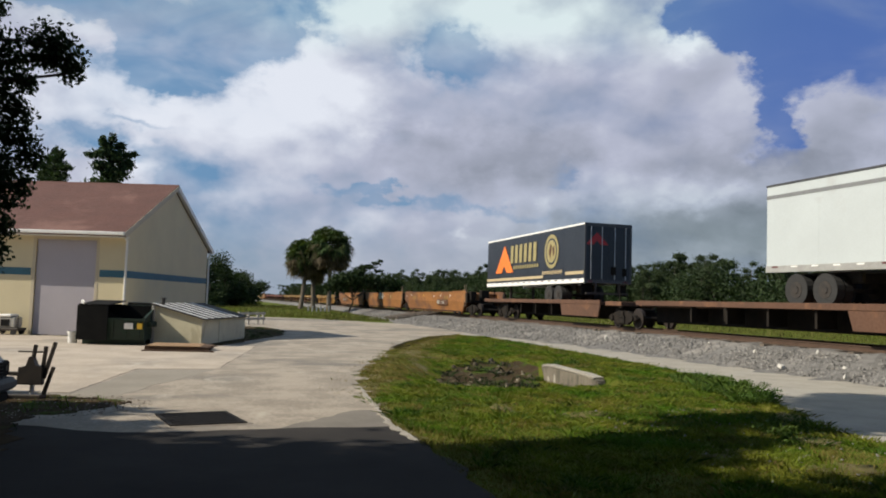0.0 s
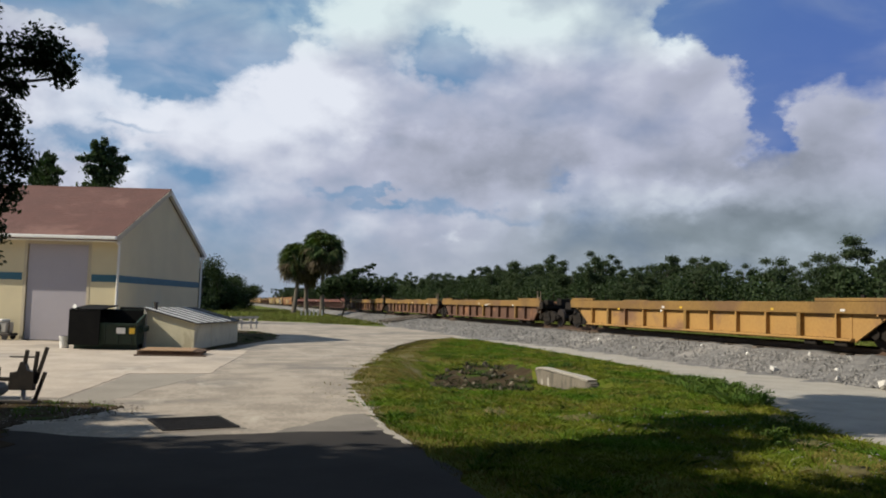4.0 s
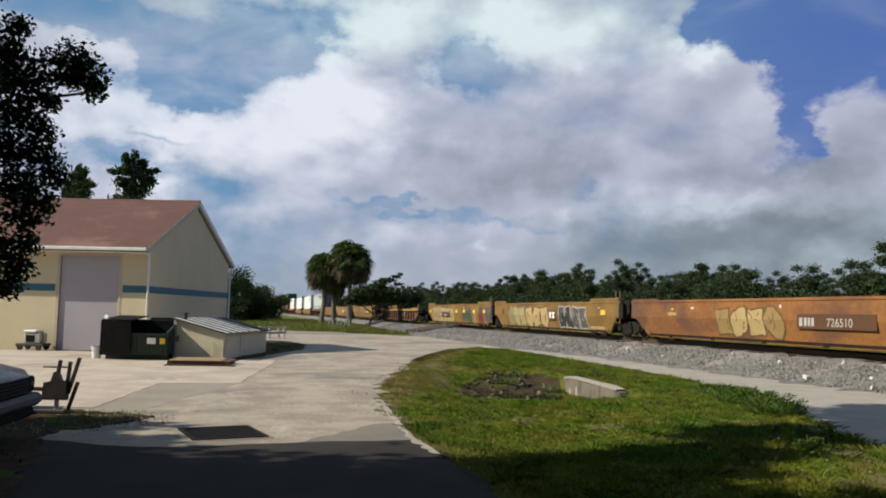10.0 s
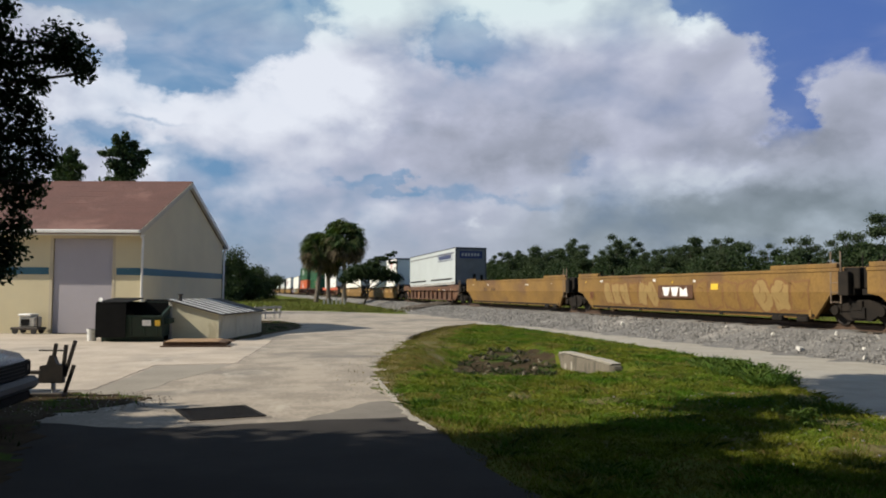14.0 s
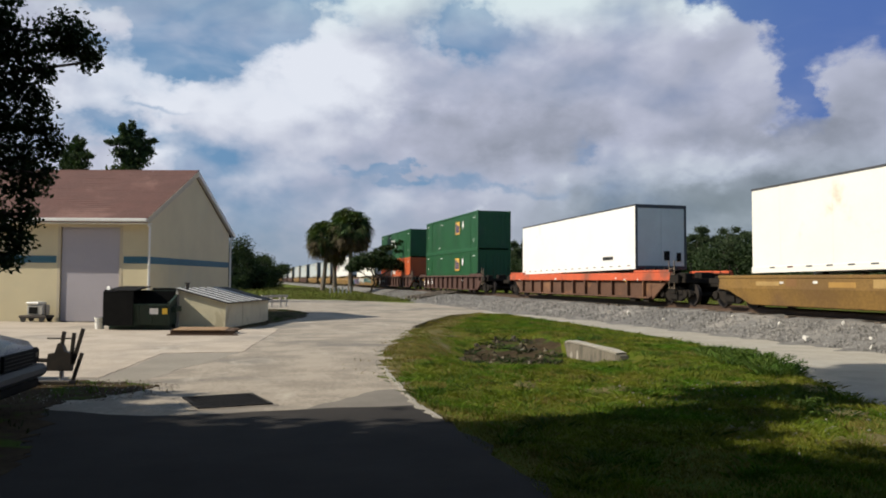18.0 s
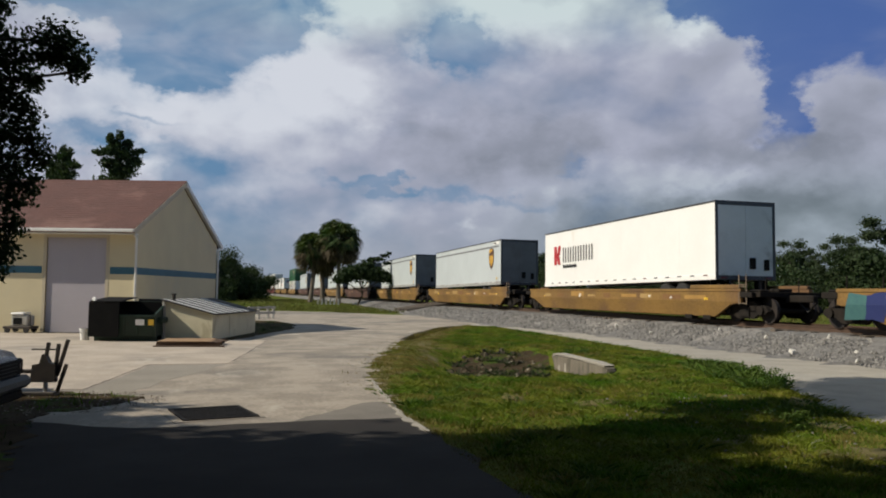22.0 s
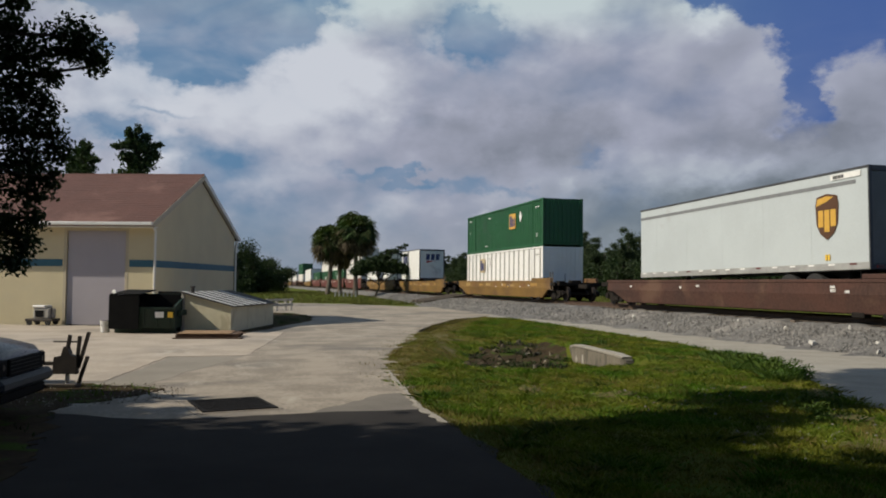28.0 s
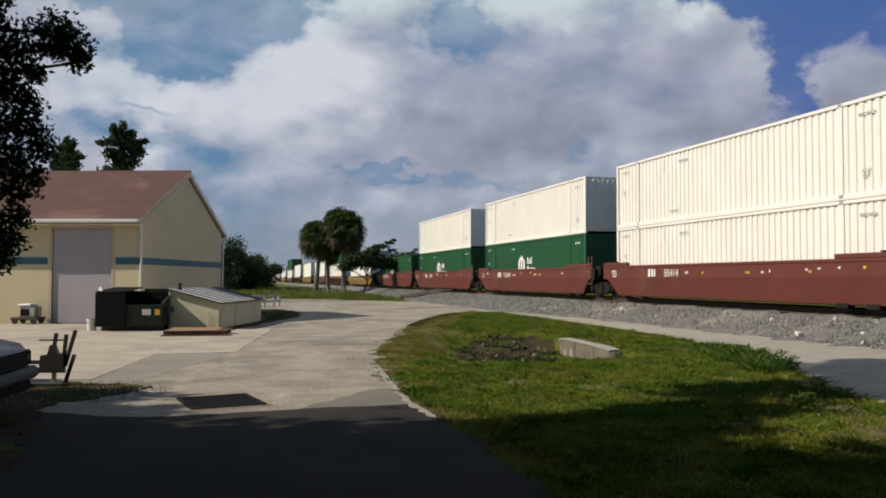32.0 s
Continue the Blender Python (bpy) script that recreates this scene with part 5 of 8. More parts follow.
def build_car():
    c = thing("parked_car", pose(-2.42, 10.55, 0.058, 0, 0, -96), "pale blue-grey parked car, its paint darkened for the oak's shade", "car")
    # the nose is at the origin, the body runs back along -y
    w = 1.70
    bm, rings = bmesh.new(), []
    # stations from nose to tail: y, sill, shoulder, top, inset of the top, narrowing
    for y, z0, z1, zt, inset, nar in ((0.0, 0.48, 0.66, 0.70, 0.10, 0.16), (-0.10, 0.40, 0.74, 0.78, 0.10, 0.07), (-0.45, 0.30, 0.80, 0.86, 0.14, 0.02), (-1.25, 0.26, 0.87, 0.95, 0.14, 0.0), (-1.6, 0.24, 0.89, 0.97, 0.12, 0.0),
                                      (-3.4, 0.24, 0.92, 1.0, 0.12, 0.0), (-4.1, 0.28, 0.86, 0.95, 0.16, 0.03), (-4.4, 0.40, 0.66, 0.80, 0.22, 0.12)):
        half = [(w / 2 - nar - 0.06, z0), (w / 2 - nar, z0 + 0.10), (w / 2 - nar, z1 - 0.10), (w / 2 - nar - 0.03, z1), (w / 2 - nar - inset, zt), (0.0, zt + 0.03)]
        pts = half + [(-x, z) for x, z in half[-2::-1]]
        rings.append([bm.verts.new((x, y, z)) for x, z in pts])
    for a, b in zip(rings, rings[1:]):
        for i in range(len(a) - 1):
            bm.faces.new((a[i], b[i], b[i + 1], a[i + 1]))
        bm.faces.new((a[-1], b[-1], b[0], a[0]))
    bm.faces.new(rings[0])
    bm.faces.new(rings[-1][::-1])
    part("body", bm, "carpaint", c, smooth=True)
    lo = [(-w / 2 + 0.12, -1.3), (w / 2 - 0.12, -1.3), (w / 2 - 0.12, -3.9), (-w / 2 + 0.12, -3.9)]
    hi = [(-w / 2 + 0.30, -2.0), (w / 2 - 0.30, -2.0), (w / 2 - 0.30, -3.2), (-w / 2 + 0.30, -3.2)]
    cab = bmesh.new()
    a, b = [cab.verts.new((*p, 0.95)) for p in lo], [cab.verts.new((*p, 1.38)) for p in hi]
    for i in range(4):
        cab.faces.new((a[i], a[(i + 1) % 4], b[(i + 1) % 4], b[i]))
    cab.faces.new(b)
    cab.faces.new(a[::-1])
    part("window_glass", cab, "glass", c, "dark tinted window glass")
    part("roof", boxes((-w / 2 + 0.28, w / 2 - 0.28, -3.23, -1.97, 1.37, 1.405), bevel=0.015), "carpaint", c)
    for p, q in zip(lo, hi):
        part("pillar", tubes(((*p, 0.94), (*q, 1.39), 0.04), n=8), "carpaint", c)
    part("front_bumper", boxes((-w / 2 + 0.01, w / 2 - 0.01, -0.30, 0.10, 0.33, 0.49), bevel=0.05), "bumper", c, "front bumper, its grey darkened for the shade")
    part("air_dam", boxes((-w / 2 + 0.12, w / 2 - 0.12, -0.28, 0.03, 0.20, 0.33), bevel=0.03), "black", c)
    grille = part("grille", boxes((-0.48, 0.48, -0.10, 0.035, 0.50, 0.69), bevel=0.01), "black", c, "dark grille")
    for k in range(4):
        part("grille_bar", boxes((-0.46, 0.46, 0.036, 0.042, 0.525 + 0.042 * k, 0.533 + 0.042 * k)), "rubber", grille)
    for x in (-0.62, 0.62):
        lamp = part("headlamp", boxes((x - 0.13, x + 0.13, -0.16, 0.02, 0.50, 0.70), bevel=0.025), "black", c, "dark headlamp lens")
        part("reflector", tubes(((x, 0.0, 0.61), (x, 0.026, 0.61), 0.04, 0.035), n=14), "steel", lamp, "dull lamp reflector")
        turn = part("side_marker", boxes((math.copysign(w / 2 - 0.09, x) - 0.02, math.copysign(w / 2 - 0.09, x) + 0.02, -0.30, -0.14, 0.54, 0.64), bevel=0.01), "amber", lamp, "amber side marker")
    for x in (-w / 2 + 0.1, w / 2 - 0.1):
        for y in (-0.82, -3.5):
            tyre = part("wheel", tubes(((x - 0.105, y, 0.30), (x + 0.105, y, 0.30), 0.34), n=22), "rubber", c)
            part("rim", tubes(((x - 0.11, y, 0.30), (x + 0.11, y, 0.30), 0.18), n=16), "edge", tyre)
            s = 1 if x > 0 else -1
            arch = [(y + 0.38 * math.cos(k * math.pi / 10), 0.30 + 0.38 * math.sin(k * math.pi / 10)) for k in range(11)]
            part("wheel_arch", prisms((arch, "x", s * (w / 2 - 0.03) - 0.035, s * (w / 2 - 0.03) + 0.035)), "black", c, "dark wheel arch")


build_dumpster()
build_bin_shed()
build_pallet()
build_small_yard()
build_tongue()
build_car()

# ---------------------------------------------------------------- trees


def limb(bm, a, b, ra, rb, rng, bends=3):
    p, a, b = Vector(a), Vector(a), Vector(b)
    for k in range(bends):
        s = (k + 1) / bends
        q = a.lerp(b, s) + Vector(rng.normal(size=3) * 0.06 * (b - a).length * (s < 1))
        tube(bm, p, q, ra + (rb - ra) * k / bends, ra + (rb - ra) * s, n=7)
        p = q


def build_oak(x, y, trunk_r, blobs, leaves, size, seed, label):
    rng = np.random.default_rng(seed)
    t = thing("oak_tree", pose(0, 0, 0), label, "tree", "shade oaks")
    bm = bmesh.new()
    fork = (x + 0.3, y + 0.2, 3.0)
    limb(bm, (x, y, -0.1), fork, trunk_r, trunk_r * 0.75, rng)
    for b in blobs:
        limb(bm, fork, b[:3], min(trunk_r * 0.4, 0.05 + 0.09 * max(b[3:])), 0.012, rng, 4)
    part("trunk", bm, "bark", t, "rough grey-brown trunk and limbs")
    link("crown", leaf_cloud("crown", blobs, leaves, size, "oakleaf", rng, 2.0, 0.15, 0.2), t, None, "dense dark green oak leaves")


# the low branch that hangs into view over the parked car, and the unseen crown above the yard
LOW = [(-1.60, 8.42, 4.02, 0.26, 0.26, 0.20), (-1.45, 8.46, 3.92, 0.22, 0.22, 0.20), (-1.36, 8.48, 3.76, 0.13, 0.15, 0.12), (-1.62, 8.42, 3.84, 0.15, 0.15, 0.1), (-2.05, 8.34, 4.30, 0.14, 0.14, 0.12), (-2.12, 8.33, 4.02, 0.24, 0.24, 0.2), (-1.95, 8.36, 3.78, 0.26, 0.26, 0.22),
       (-1.98, 8.36, 3.45, 0.26, 0.26, 0.2), (-1.76, 8.40, 3.60, 0.14, 0.14, 0.12), (-2.02, 8.35, 3.10, 0.30, 0.3, 0.24), (-1.76, 8.41, 3.04, 0.18, 0.18, 0.16), (-1.64, 8.43, 2.88, 0.14, 0.14, 0.13), (-1.95, 8.36, 2.75, 0.30, 0.3, 0.2), (-1.90, 8.37, 2.48, 0.22, 0.22, 0.16),
       (-1.88, 8.38, 2.22, 0.16, 0.16, 0.16), (-2.08, 8.33, 2.12, 0.2, 0.2, 0.22), (-2.4, 8.2, 3.9, 0.45, 0.45, 0.5), (-2.4, 8.2, 3.2, 0.4, 0.4, 0.5), (-2.4, 8.2, 2.5, 0.38, 0.38, 0.45), (-3.2, 8.0, 3.2, 0.7, 0.7, 0.9), (-3.3, 7.8, 4.6, 0.8, 0.8, 0.6), (-2.22, 8.3, 4.62, 0.1, 0.1, 0.12), (-1.92, 8.36, 1.98, 0.15, 0.15, 0.16), (-2.02, 8.32, 1.82, 0.16, 0.16, 0.14), (-1.74, 8.40, 2.62, 0.14, 0.14, 0.12), (-1.80, 8.39, 3.30, 0.16, 0.16, 0.14)]
build_oak(-7.5, 6.4, 0.36, LOW, 34000, 0.027, 61, "spreading live oak with a low leafy branch beside the drive")
# clumps out of view, each set where its shadow or sky cover is wanted
HIGH = [(-0.6, 11.2, 9.6, 1.9, 2.7, 0.9), (0.1, 13.3, 9.8, 1.1, 1.2, 0.6), (-3.5, 10.7, 9.4, 2.1, 1.0, 0.9), (-8.8, 6.0, 8.8, 2.3, 3.0, 1.4), (-11.2, 7.2, 8.4, 3.0, 3.0, 1.5), (-15, 6, 8.2, 3.0, 3.6, 1.5), (-1.6, 4.0, 9.2, 2.8, 2.7, 1.2), (-6.5, 0.6, 9.0, 4.0, 4.0, 1.5),
        (-11.5, 0.5, 8.8, 4.0, 4.0, 1.6), (0.5, -1.5, 9.0, 3.2, 3.6, 1.3), (-4, -5, 8.5, 4, 4, 1.5), (-10, -6, 8.5, 4, 4, 1.5), (-16, -2, 8.2, 3.5, 4.5, 1.6), (3.6, 2.5, 9.4, 2.4, 3.0, 0.9), (6.5, -2.5, 8.4, 3.4, 4.0, 1.4), (9.5, -7, 7.5, 4.0, 4.5, 2.0), (3.5, -8, 8.0, 4.0, 4.0, 1.6), (-7.6, 8.5, 8.9, 1.8, 1.1, 0.8), (-5.9, 9.4, 9.2, 1.0, 0.7, 0.7), (-9.4, 12.4, 5.2, 1.7, 0.9, 0.7), (-7.5, 3.5, 4.2, 2.4, 3.0, 1.6), (-11, 8.5, 5.0, 2.2, 1.6, 1.8), (-5.4, 4.5, 9.6, 3.4, 2.5, 1.3), (-0.6, 0.8, 9.8, 3.4, 3.0, 1.2), (2.2, 5.6, 9.6, 2.6, 2.4, 0.9),
        (-13, 3, 10.5, 4.0, 4.0, 1.6), (-8, 3.6, 10.4, 3.6, 3.4, 1.4), (-17, 8, 6.5, 3.0, 2.6, 2.4), (-14.2, 10.8, 9.0, 1.9, 1.7, 0.9)]
build_oak(-9.0, -1.5, 0.5, HIGH, 150000, 0.21, 62, "unseen tall live oak, its crown placed to shade the lot")


def build_palm(x, y, tall, crown, seed):
    rng = np.random.default_rng(seed)
    t = thing("cabbage_palm", pose(x, y, float(ground_z(x, y))), "cabbage palm with a shaggy round crown", "palm tree", "palms by the crossing")
    bm = bmesh.new()
    lean = 0.05 * tall * rng.normal()
    stem = [Vector((lean * (1 - q) ** 2, 0.3 * lean * (1 - q), -0.1 + (tall - crown + 0.1) * q)) for q in (0, 0.25, 0.5, 0.75, 1.0)]
    for p, q in zip(stem, stem[1:]):
        tube(bm, p, q, 0.31 if p.z < 0.5 else 0.24, 0.24, n=9)
    part("trunk", bm, "palmbark", t, "grey ringed palm trunk")
    top = Vector((0, 0, tall - crown))
    verts, faces, dry_v, dry_f = [], [], [], []
    for k in range(170):
        a, e = rng.random() * math.tau, math.asin(rng.uniform(-0.92, 0.98))
        way = Vector((math.cos(a) * math.cos(e), math.sin(a) * math.cos(e), math.sin(e)))
        far = crown * rng.uniform(0.30, 0.62)
        mid = top + way * far
        side = way.cross((0, 0, 1)).normalized()
        rise = side.cross(way).normalized()
        vv, ff = (dry_v, dry_f) if e < -0.35 or (e < 0.1 and rng.random() < 0.3) else (verts, faces)
        fan = crown * rng.uniform(0.36, 0.50)
        spin = rng.uniform(-1.5, 1.5)
        side, rise = side * math.cos(spin) + rise * math.sin(spin), rise * math.cos(spin) - side * math.sin(spin)
        for j in range(15):      # the leaflets of a fan-shaped frond, split and hanging at the tips
            b = (j / 14 - 0.5) * 3.9
            out = (way * math.cos(b) + side * math.sin(b)) * fan
            bend = mid + out * 0.62 + Vector((0, 0, -0.04 * fan))
            tip = mid + out * rng.uniform(0.86, 1.05) + Vector((0, 0, -(0.30 + 0.25 * rng.random()) * fan))
            across = (side * math.cos(b) - way * math.sin(b)) * fan * 0.06 + rise * 0.03 * rng.normal()
            n = len(vv)
            vv += [tuple(mid - across * 0.4), tuple(bend - across), tuple(tip), tuple(bend + across)]
            ff.append((n, n + 1, n + 2, n + 3))
        n = len(vv)
        vv += [tuple(top), tuple(mid + side * 0.03), tuple(mid - side * 0.03)]
        ff.append((n, n + 1, n + 2))
    link("crown", raw_mesh("crown", verts, faces, "palmleaf"), t, None, "fan-shaped green fronds")
    link("dead_skirt", raw_mesh("dead_skirt", dry_v, dry_f, "dryleaf"), t, None, "brown hanging dead fronds")


build_palm(13.3, 92.0, 10.2, 3.0, 71)
build_palm(10.7, 93.4, 8.7, 2.7, 72)
build_palm(11.9, 95.5, 6.9, 2.0, 74)


def tree_kind(name, tall, blobs, count, size, leafmat, seed, long=1.4, shell=0.35, trunk=0.16):
    rng = np.random.default_rng(seed)
    bm = bmesh.new()
    limb(bm, (0, 0, -0.3), (0.2 * rng.normal(), 0.2 * rng.normal(), tall * 0.82), trunk, 0.04, rng, 4)
    for b in blobs[:12]:
        limb(bm, (0, 0, max(0.8, b[2] - 1.4)), b[:3], 0.07, 0.02, rng, 2)
    return mesh_of("trunk", bm, "bark"), leaf_cloud("crown", blobs, count, size, leafmat, rng, long, shell, 0.1, 0.30)


def tree_set(x, y, turn, kinds, name, label, group, scale=1.0):
    t = thing(name, pose(x, y, 0, 0, 0, turn), label, "tree", group)
    link("trunk", kinds[0], t, Matrix.Scale(scale, 4))
    link("crown", kinds[1], t, Matrix.Scale(scale, 4))
    return t


def crown_blobs(rng, tall, wide, low, n):
    """Clumps on four leaders of unlike height that spread into one broad, lumpy head."""
    out = []
    leaders = [(wide * 0.52 * rng.normal(), wide * 0.52 * rng.normal(), rng.uniform(0.72, 0.95)) for _ in range(4)]
    for k in range(n):
        lx, ly, top = leaders[k % 4]
        s = (k // 4 + rng.random()) / (n / 4)
        z = tall * (low + (top - low) * s)
        reach = wide * (0.85 - 0.42 * s) * rng.random() ** 0.5
        a = rng.random() * math.tau
        r = wide * rng.uniform(0.27, 0.50) * (1.0 - 0.16 * s)
        out.append((lx + reach * math.cos(a), ly + reach * math.sin(a), z - r * 0.3, r, r, r * (0.5 + 0.16 * s) * rng.uniform(0.85, 1.15)))
    return out


def build_woods():
    rng = np.random.default_rng(81)
    kinds = []
    for k in range(7):
        tall = rng.uniform(9.6, 12.2)
        kinds.append(tree_kind("wood_tree", tall, crown_blobs(rng, tall, rng.uniform(2.0, 2.9), 0.10 if k < 5 else 0.38, 44 if k < 5 else 30), 24000, 0.13, "treeleaf", 90 + k, 1.4, 0.15))
    y, k = 6.0, 0
    while y < 620:
        wide = 3.3 + 0.004 * y
        tree_set(60 + rng.normal() * 2.5, y, rng.random() * 360, kinds[rng.integers(7)], "wood_tree", "mixed green tree in the wood beyond the track", "trees beyond the track", float(rng.uniform(0.76, 1.12)) * (0.75 + 0.25 * float(step(60, 130, y))))
        y += wide * rng.uniform(0.55, 1.05)
    y = 4.0
    while y < 420:
        tree_set(70 + rng.normal() * 3, y, rng.random() * 360, kinds[rng.integers(4)], "wood_tree", "mixed green tree in the wood beyond the track", "trees beyond the track", float(rng.uniform(0.75, 1.0)) * (0.82 + 0.18 * float(step(60, 130, y))))
        y += 4.2 * rng.uniform(0.7, 1.3)
    # unseen trees behind and beside the camera, added to cover the low sky
    for x in range(-44, 15, 5):
        for y in (-14, -21, -30):
            tree_set(x + rng.normal(), y + rng.normal() * 1.5, rng.random() * 360, kinds[rng.integers(4)], "wood_tree", "unseen green tree added to close the back of the lot", "trees behind the lot", float(rng.uniform(0.88, 1.13)))
    for y in range(-10, 24, 6):
        tree_set(-24 + rng.normal() * 2, y, rng.random() * 360, kinds[rng.integers(4)], "wood_tree", "unseen green tree added to close the side of the lot", "trees behind the lot", float(rng.uniform(0.76, 0.93)))
    # low growth that closes the foot of the wood
    n = 420
    bx, by = 57 + 2.5 * rng.normal(size=n), 2 + 420 * rng.random(n) ** 1.3
    blobs = [(a, b, 1.4 + 3.6 * c, 1.6, 2.0, 1.5 + 1.0 * c) for a, b, c in zip(bx, by, rng.random(n))]
    tagged(link("undergrowth", leaf_cloud("undergrowth", blobs, 150000, 0.22, "hedgeleaf", rng, 1.4, 0.5)), "dense green undergrowth at the foot of the wood", "undergrowth", kind="stuff")
    far = []
    for x0, x1, y0, y1, m in ((-120, 15, 330, 420, 130), (-60, 8, 210, 250, 45), (80, 300, 420, 900, 160), (-260, -60, 60, 300, 120), (-120, 160, -160, -60, 160)):
        for _ in range(m):
            far.append((rng.uniform(x0, x1), rng.uniform(y0, y1), rng.uniform(2.5, 6.5), rng.uniform(4, 7), rng.uniform(4, 7), rng.uniform(2.5, 4.2)))
    tagged(link("distant_woods", leaf_cloud("distant_woods", far, 42000, 1.0, "treeleaf", rng, 1.2, 0.6)), "distant green woods round the yard", "woods", kind="stuff")
    return kinds


WOOD = build_woods()


def build_tall_trees():
    rng = np.random.default_rng(101)
    pine = tree_kind("pine_tree", 13.0, [(0.1, 0, 13.15, 0.28, 0.28, 0.35), (-0.55, 0, 12.9, 0.3, 0.3, 0.35), (0.65, 0, 12.65, 0.45, 0.4, 0.32), (-0.2, 0.1, 12.5, 0.5, 0.5, 0.4), (1.35, 0, 12.1, 0.42, 0.4, 0.22), (1.75, 0, 12.25, 0.2, 0.2, 0.25), (-1.35, 0, 11.75, 0.45, 0.4, 0.2), (-0.7, 0, 11.95, 0.5, 0.5, 0.32), (0.4, 0, 11.8, 0.8, 0.7, 0.5), (1.2, 0.1, 11.35, 0.6, 0.5, 0.4), (-0.6, 0, 11.1, 0.7, 0.6, 0.4), (0.3, 0, 10.6, 1.0, 0.9, 0.6), (-0.2, 0, 9.6, 1.2, 1.1, 0.6)], 7500, 0.12, "pineleaf", 102, 2.6, 0.2)
    tree_set(-7.05, 61.0, 20, pine, "pine_tree", "dark pine standing behind the garage", "pines behind the garage", 0.945)
    tree_set(-10.6, 61.5, 140, pine, "pine_tree", "dark pine standing behind the garage", "pines behind the garage", 0.86)
    for x, y, w, h, k in ((-0.4, 100, 3.4, 6.7, 0), (2.2, 106, 3.2, 5.2, 1), (4.2, 112, 3.0, 4.9, 2), (6.3, 118, 2.6, 4.2, 3), (-3.5, 96, 3.5, 6.0, 4), (0.8, 96, 2.4, 3.6, 5), (3.0, 101, 2.4, 3.4, 6), (21.0, 128, 2.8, 6.2, 7), (24.6, 128, 2.8, 6.3, 8), (27.8, 127, 2.6, 5.8, 9)):
        blobs = [(rng.normal() * w * 0.35, rng.normal() * w * 0.35, h * (0.15 + 0.72 * rng.random()), w * 0.36, w * 0.36, h * 0.17) for _ in range(15)]
        kind = tree_kind("bushy_tree", h, blobs, 7000, 0.15, "hedgeleaf", 120 + k, 1.5, 0.4, 0.12)
        tree_set(x, y, 0, kind, "bushy_tree", "dense dark green bushy tree beyond the yard", "bushy trees beyond the yard")
    # the spreading small tree beside the palms, its crown clear of the ground, with level sprays above
    blobs = [(-1.6, 0, 3.4, 1.1, 1.0, 0.75), (-0.3, 0, 3.7, 1.3, 1.2, 0.85), (1.0, 0, 3.5, 1.2, 1.1, 0.75), (2.2, 0, 3.3, 0.9, 0.9, 0.55), (0.5, 0, 4.5, 0.8, 0.7, 0.45), (3.0, 0, 3.0, 0.6, 0.6, 0.4), (-2.4, 0, 2.9, 0.7, 0.7, 0.5),
             (1.6, 0, 5.1, 0.7, 0.4, 0.2), (2.3, 0, 5.5, 0.5, 0.35, 0.17), (0.9, 0, 5.0, 0.5, 0.4, 0.22), (2.8, 0, 5.75, 0.3, 0.25, 0.13), (2.6, 0, 4.7, 0.45, 0.3, 0.15)]
    kind = tree_kind("spreading_tree", 4.4, blobs, 8500, 0.16, "hedgeleaf", 140, 1.6, 0.2, 0.13)
    tree_set(14.7, 84.0, 0, kind, "spreading_tree", "small dark spreading tree with level sprays beside the palms", "trees by the crossing")
    # tall single trees near the road's end of the wood
    blobs = crown_blobs(rng, 11.0, 2.6, 0.35, 18)
    kind = tree_kind("tall_wood_tree", 11.0, blobs, 15000, 0.16, "treeleaf", 150)
    for x, y, s in ((60, 62, 0.88), (61, 57, 0.84), (63, 100, 0.9)):
        tree_set(x, y, x * 37 % 360, kind, "tall_wood_tree", "tall green tree standing above the wood", "trees beyond the track", s)


build_tall_trees()


def sign_board():
    s = thing("picket_row", pose(12.2, 84.0, 0.35, 0, 0, -8), "row of short pale posts beside the palms", "posts")
    for k in range(6):
        part("post", boxes((-2.2 + 0.42 * k, -2.02 + 0.42 * k, -0.08, 0.08, -0.1, 0.5 + 0.06 * math.sin(k * 3)), bevel=0.01), "lid", s)


sign_board()

# ---------------------------------------------------------------- train
TRAIN = []      # (thing, its place along the train, its height over the rail, its tilt)
WHEEL = mesh_of("wheel", tubes(((-0.065, 0, 0), (0.065, 0, 0), 0.42), ((-0.09, 0, 0), (-0.06, 0, 0), 0.45), ((-0.11, 0, 0), (0.11, 0, 0), 0.13), n=20), "tread")
AXLE = mesh_of("axle", tubes(((-1.12, 0, 0), (1.12, 0, 0), 0.085), ((-1.2, 0, 0), (-1.0, 0, 0), 0.15), ((1.0, 0, 0), (1.2, 0, 0), 0.15), n=12), "bogie")
_side = [(-1.22, 0.40), (-1.12, 0.56), (-0.75, 0.62), (-0.42, 0.74), (0.42, 0.74), (0.75, 0.62), (1.12, 0.56), (1.22, 0.40), (1.02, 0.27), (0.72, 0.30), (0.44, 0.13), (-0.44, 0.13), (-0.72, 0.30), (-1.02, 0.27)]
SIDEFRAME = mesh_of("sideframe", prisms((_side, "x", -0.07, 0.07), ([(-0.28, 0.2), (0.28, 0.2), (0.28, 0.52), (-0.28, 0.52)], "x", -0.13, 0.13)), "bogie")
BOLSTER = mesh_of("truck", boxes((-1.2, 1.2, -0.2, 0.2, 0.42, 0.72), (-0.35, 0.35, -0.35, 0.35, 0.72, 0.86), bevel=0.02), "bogie")


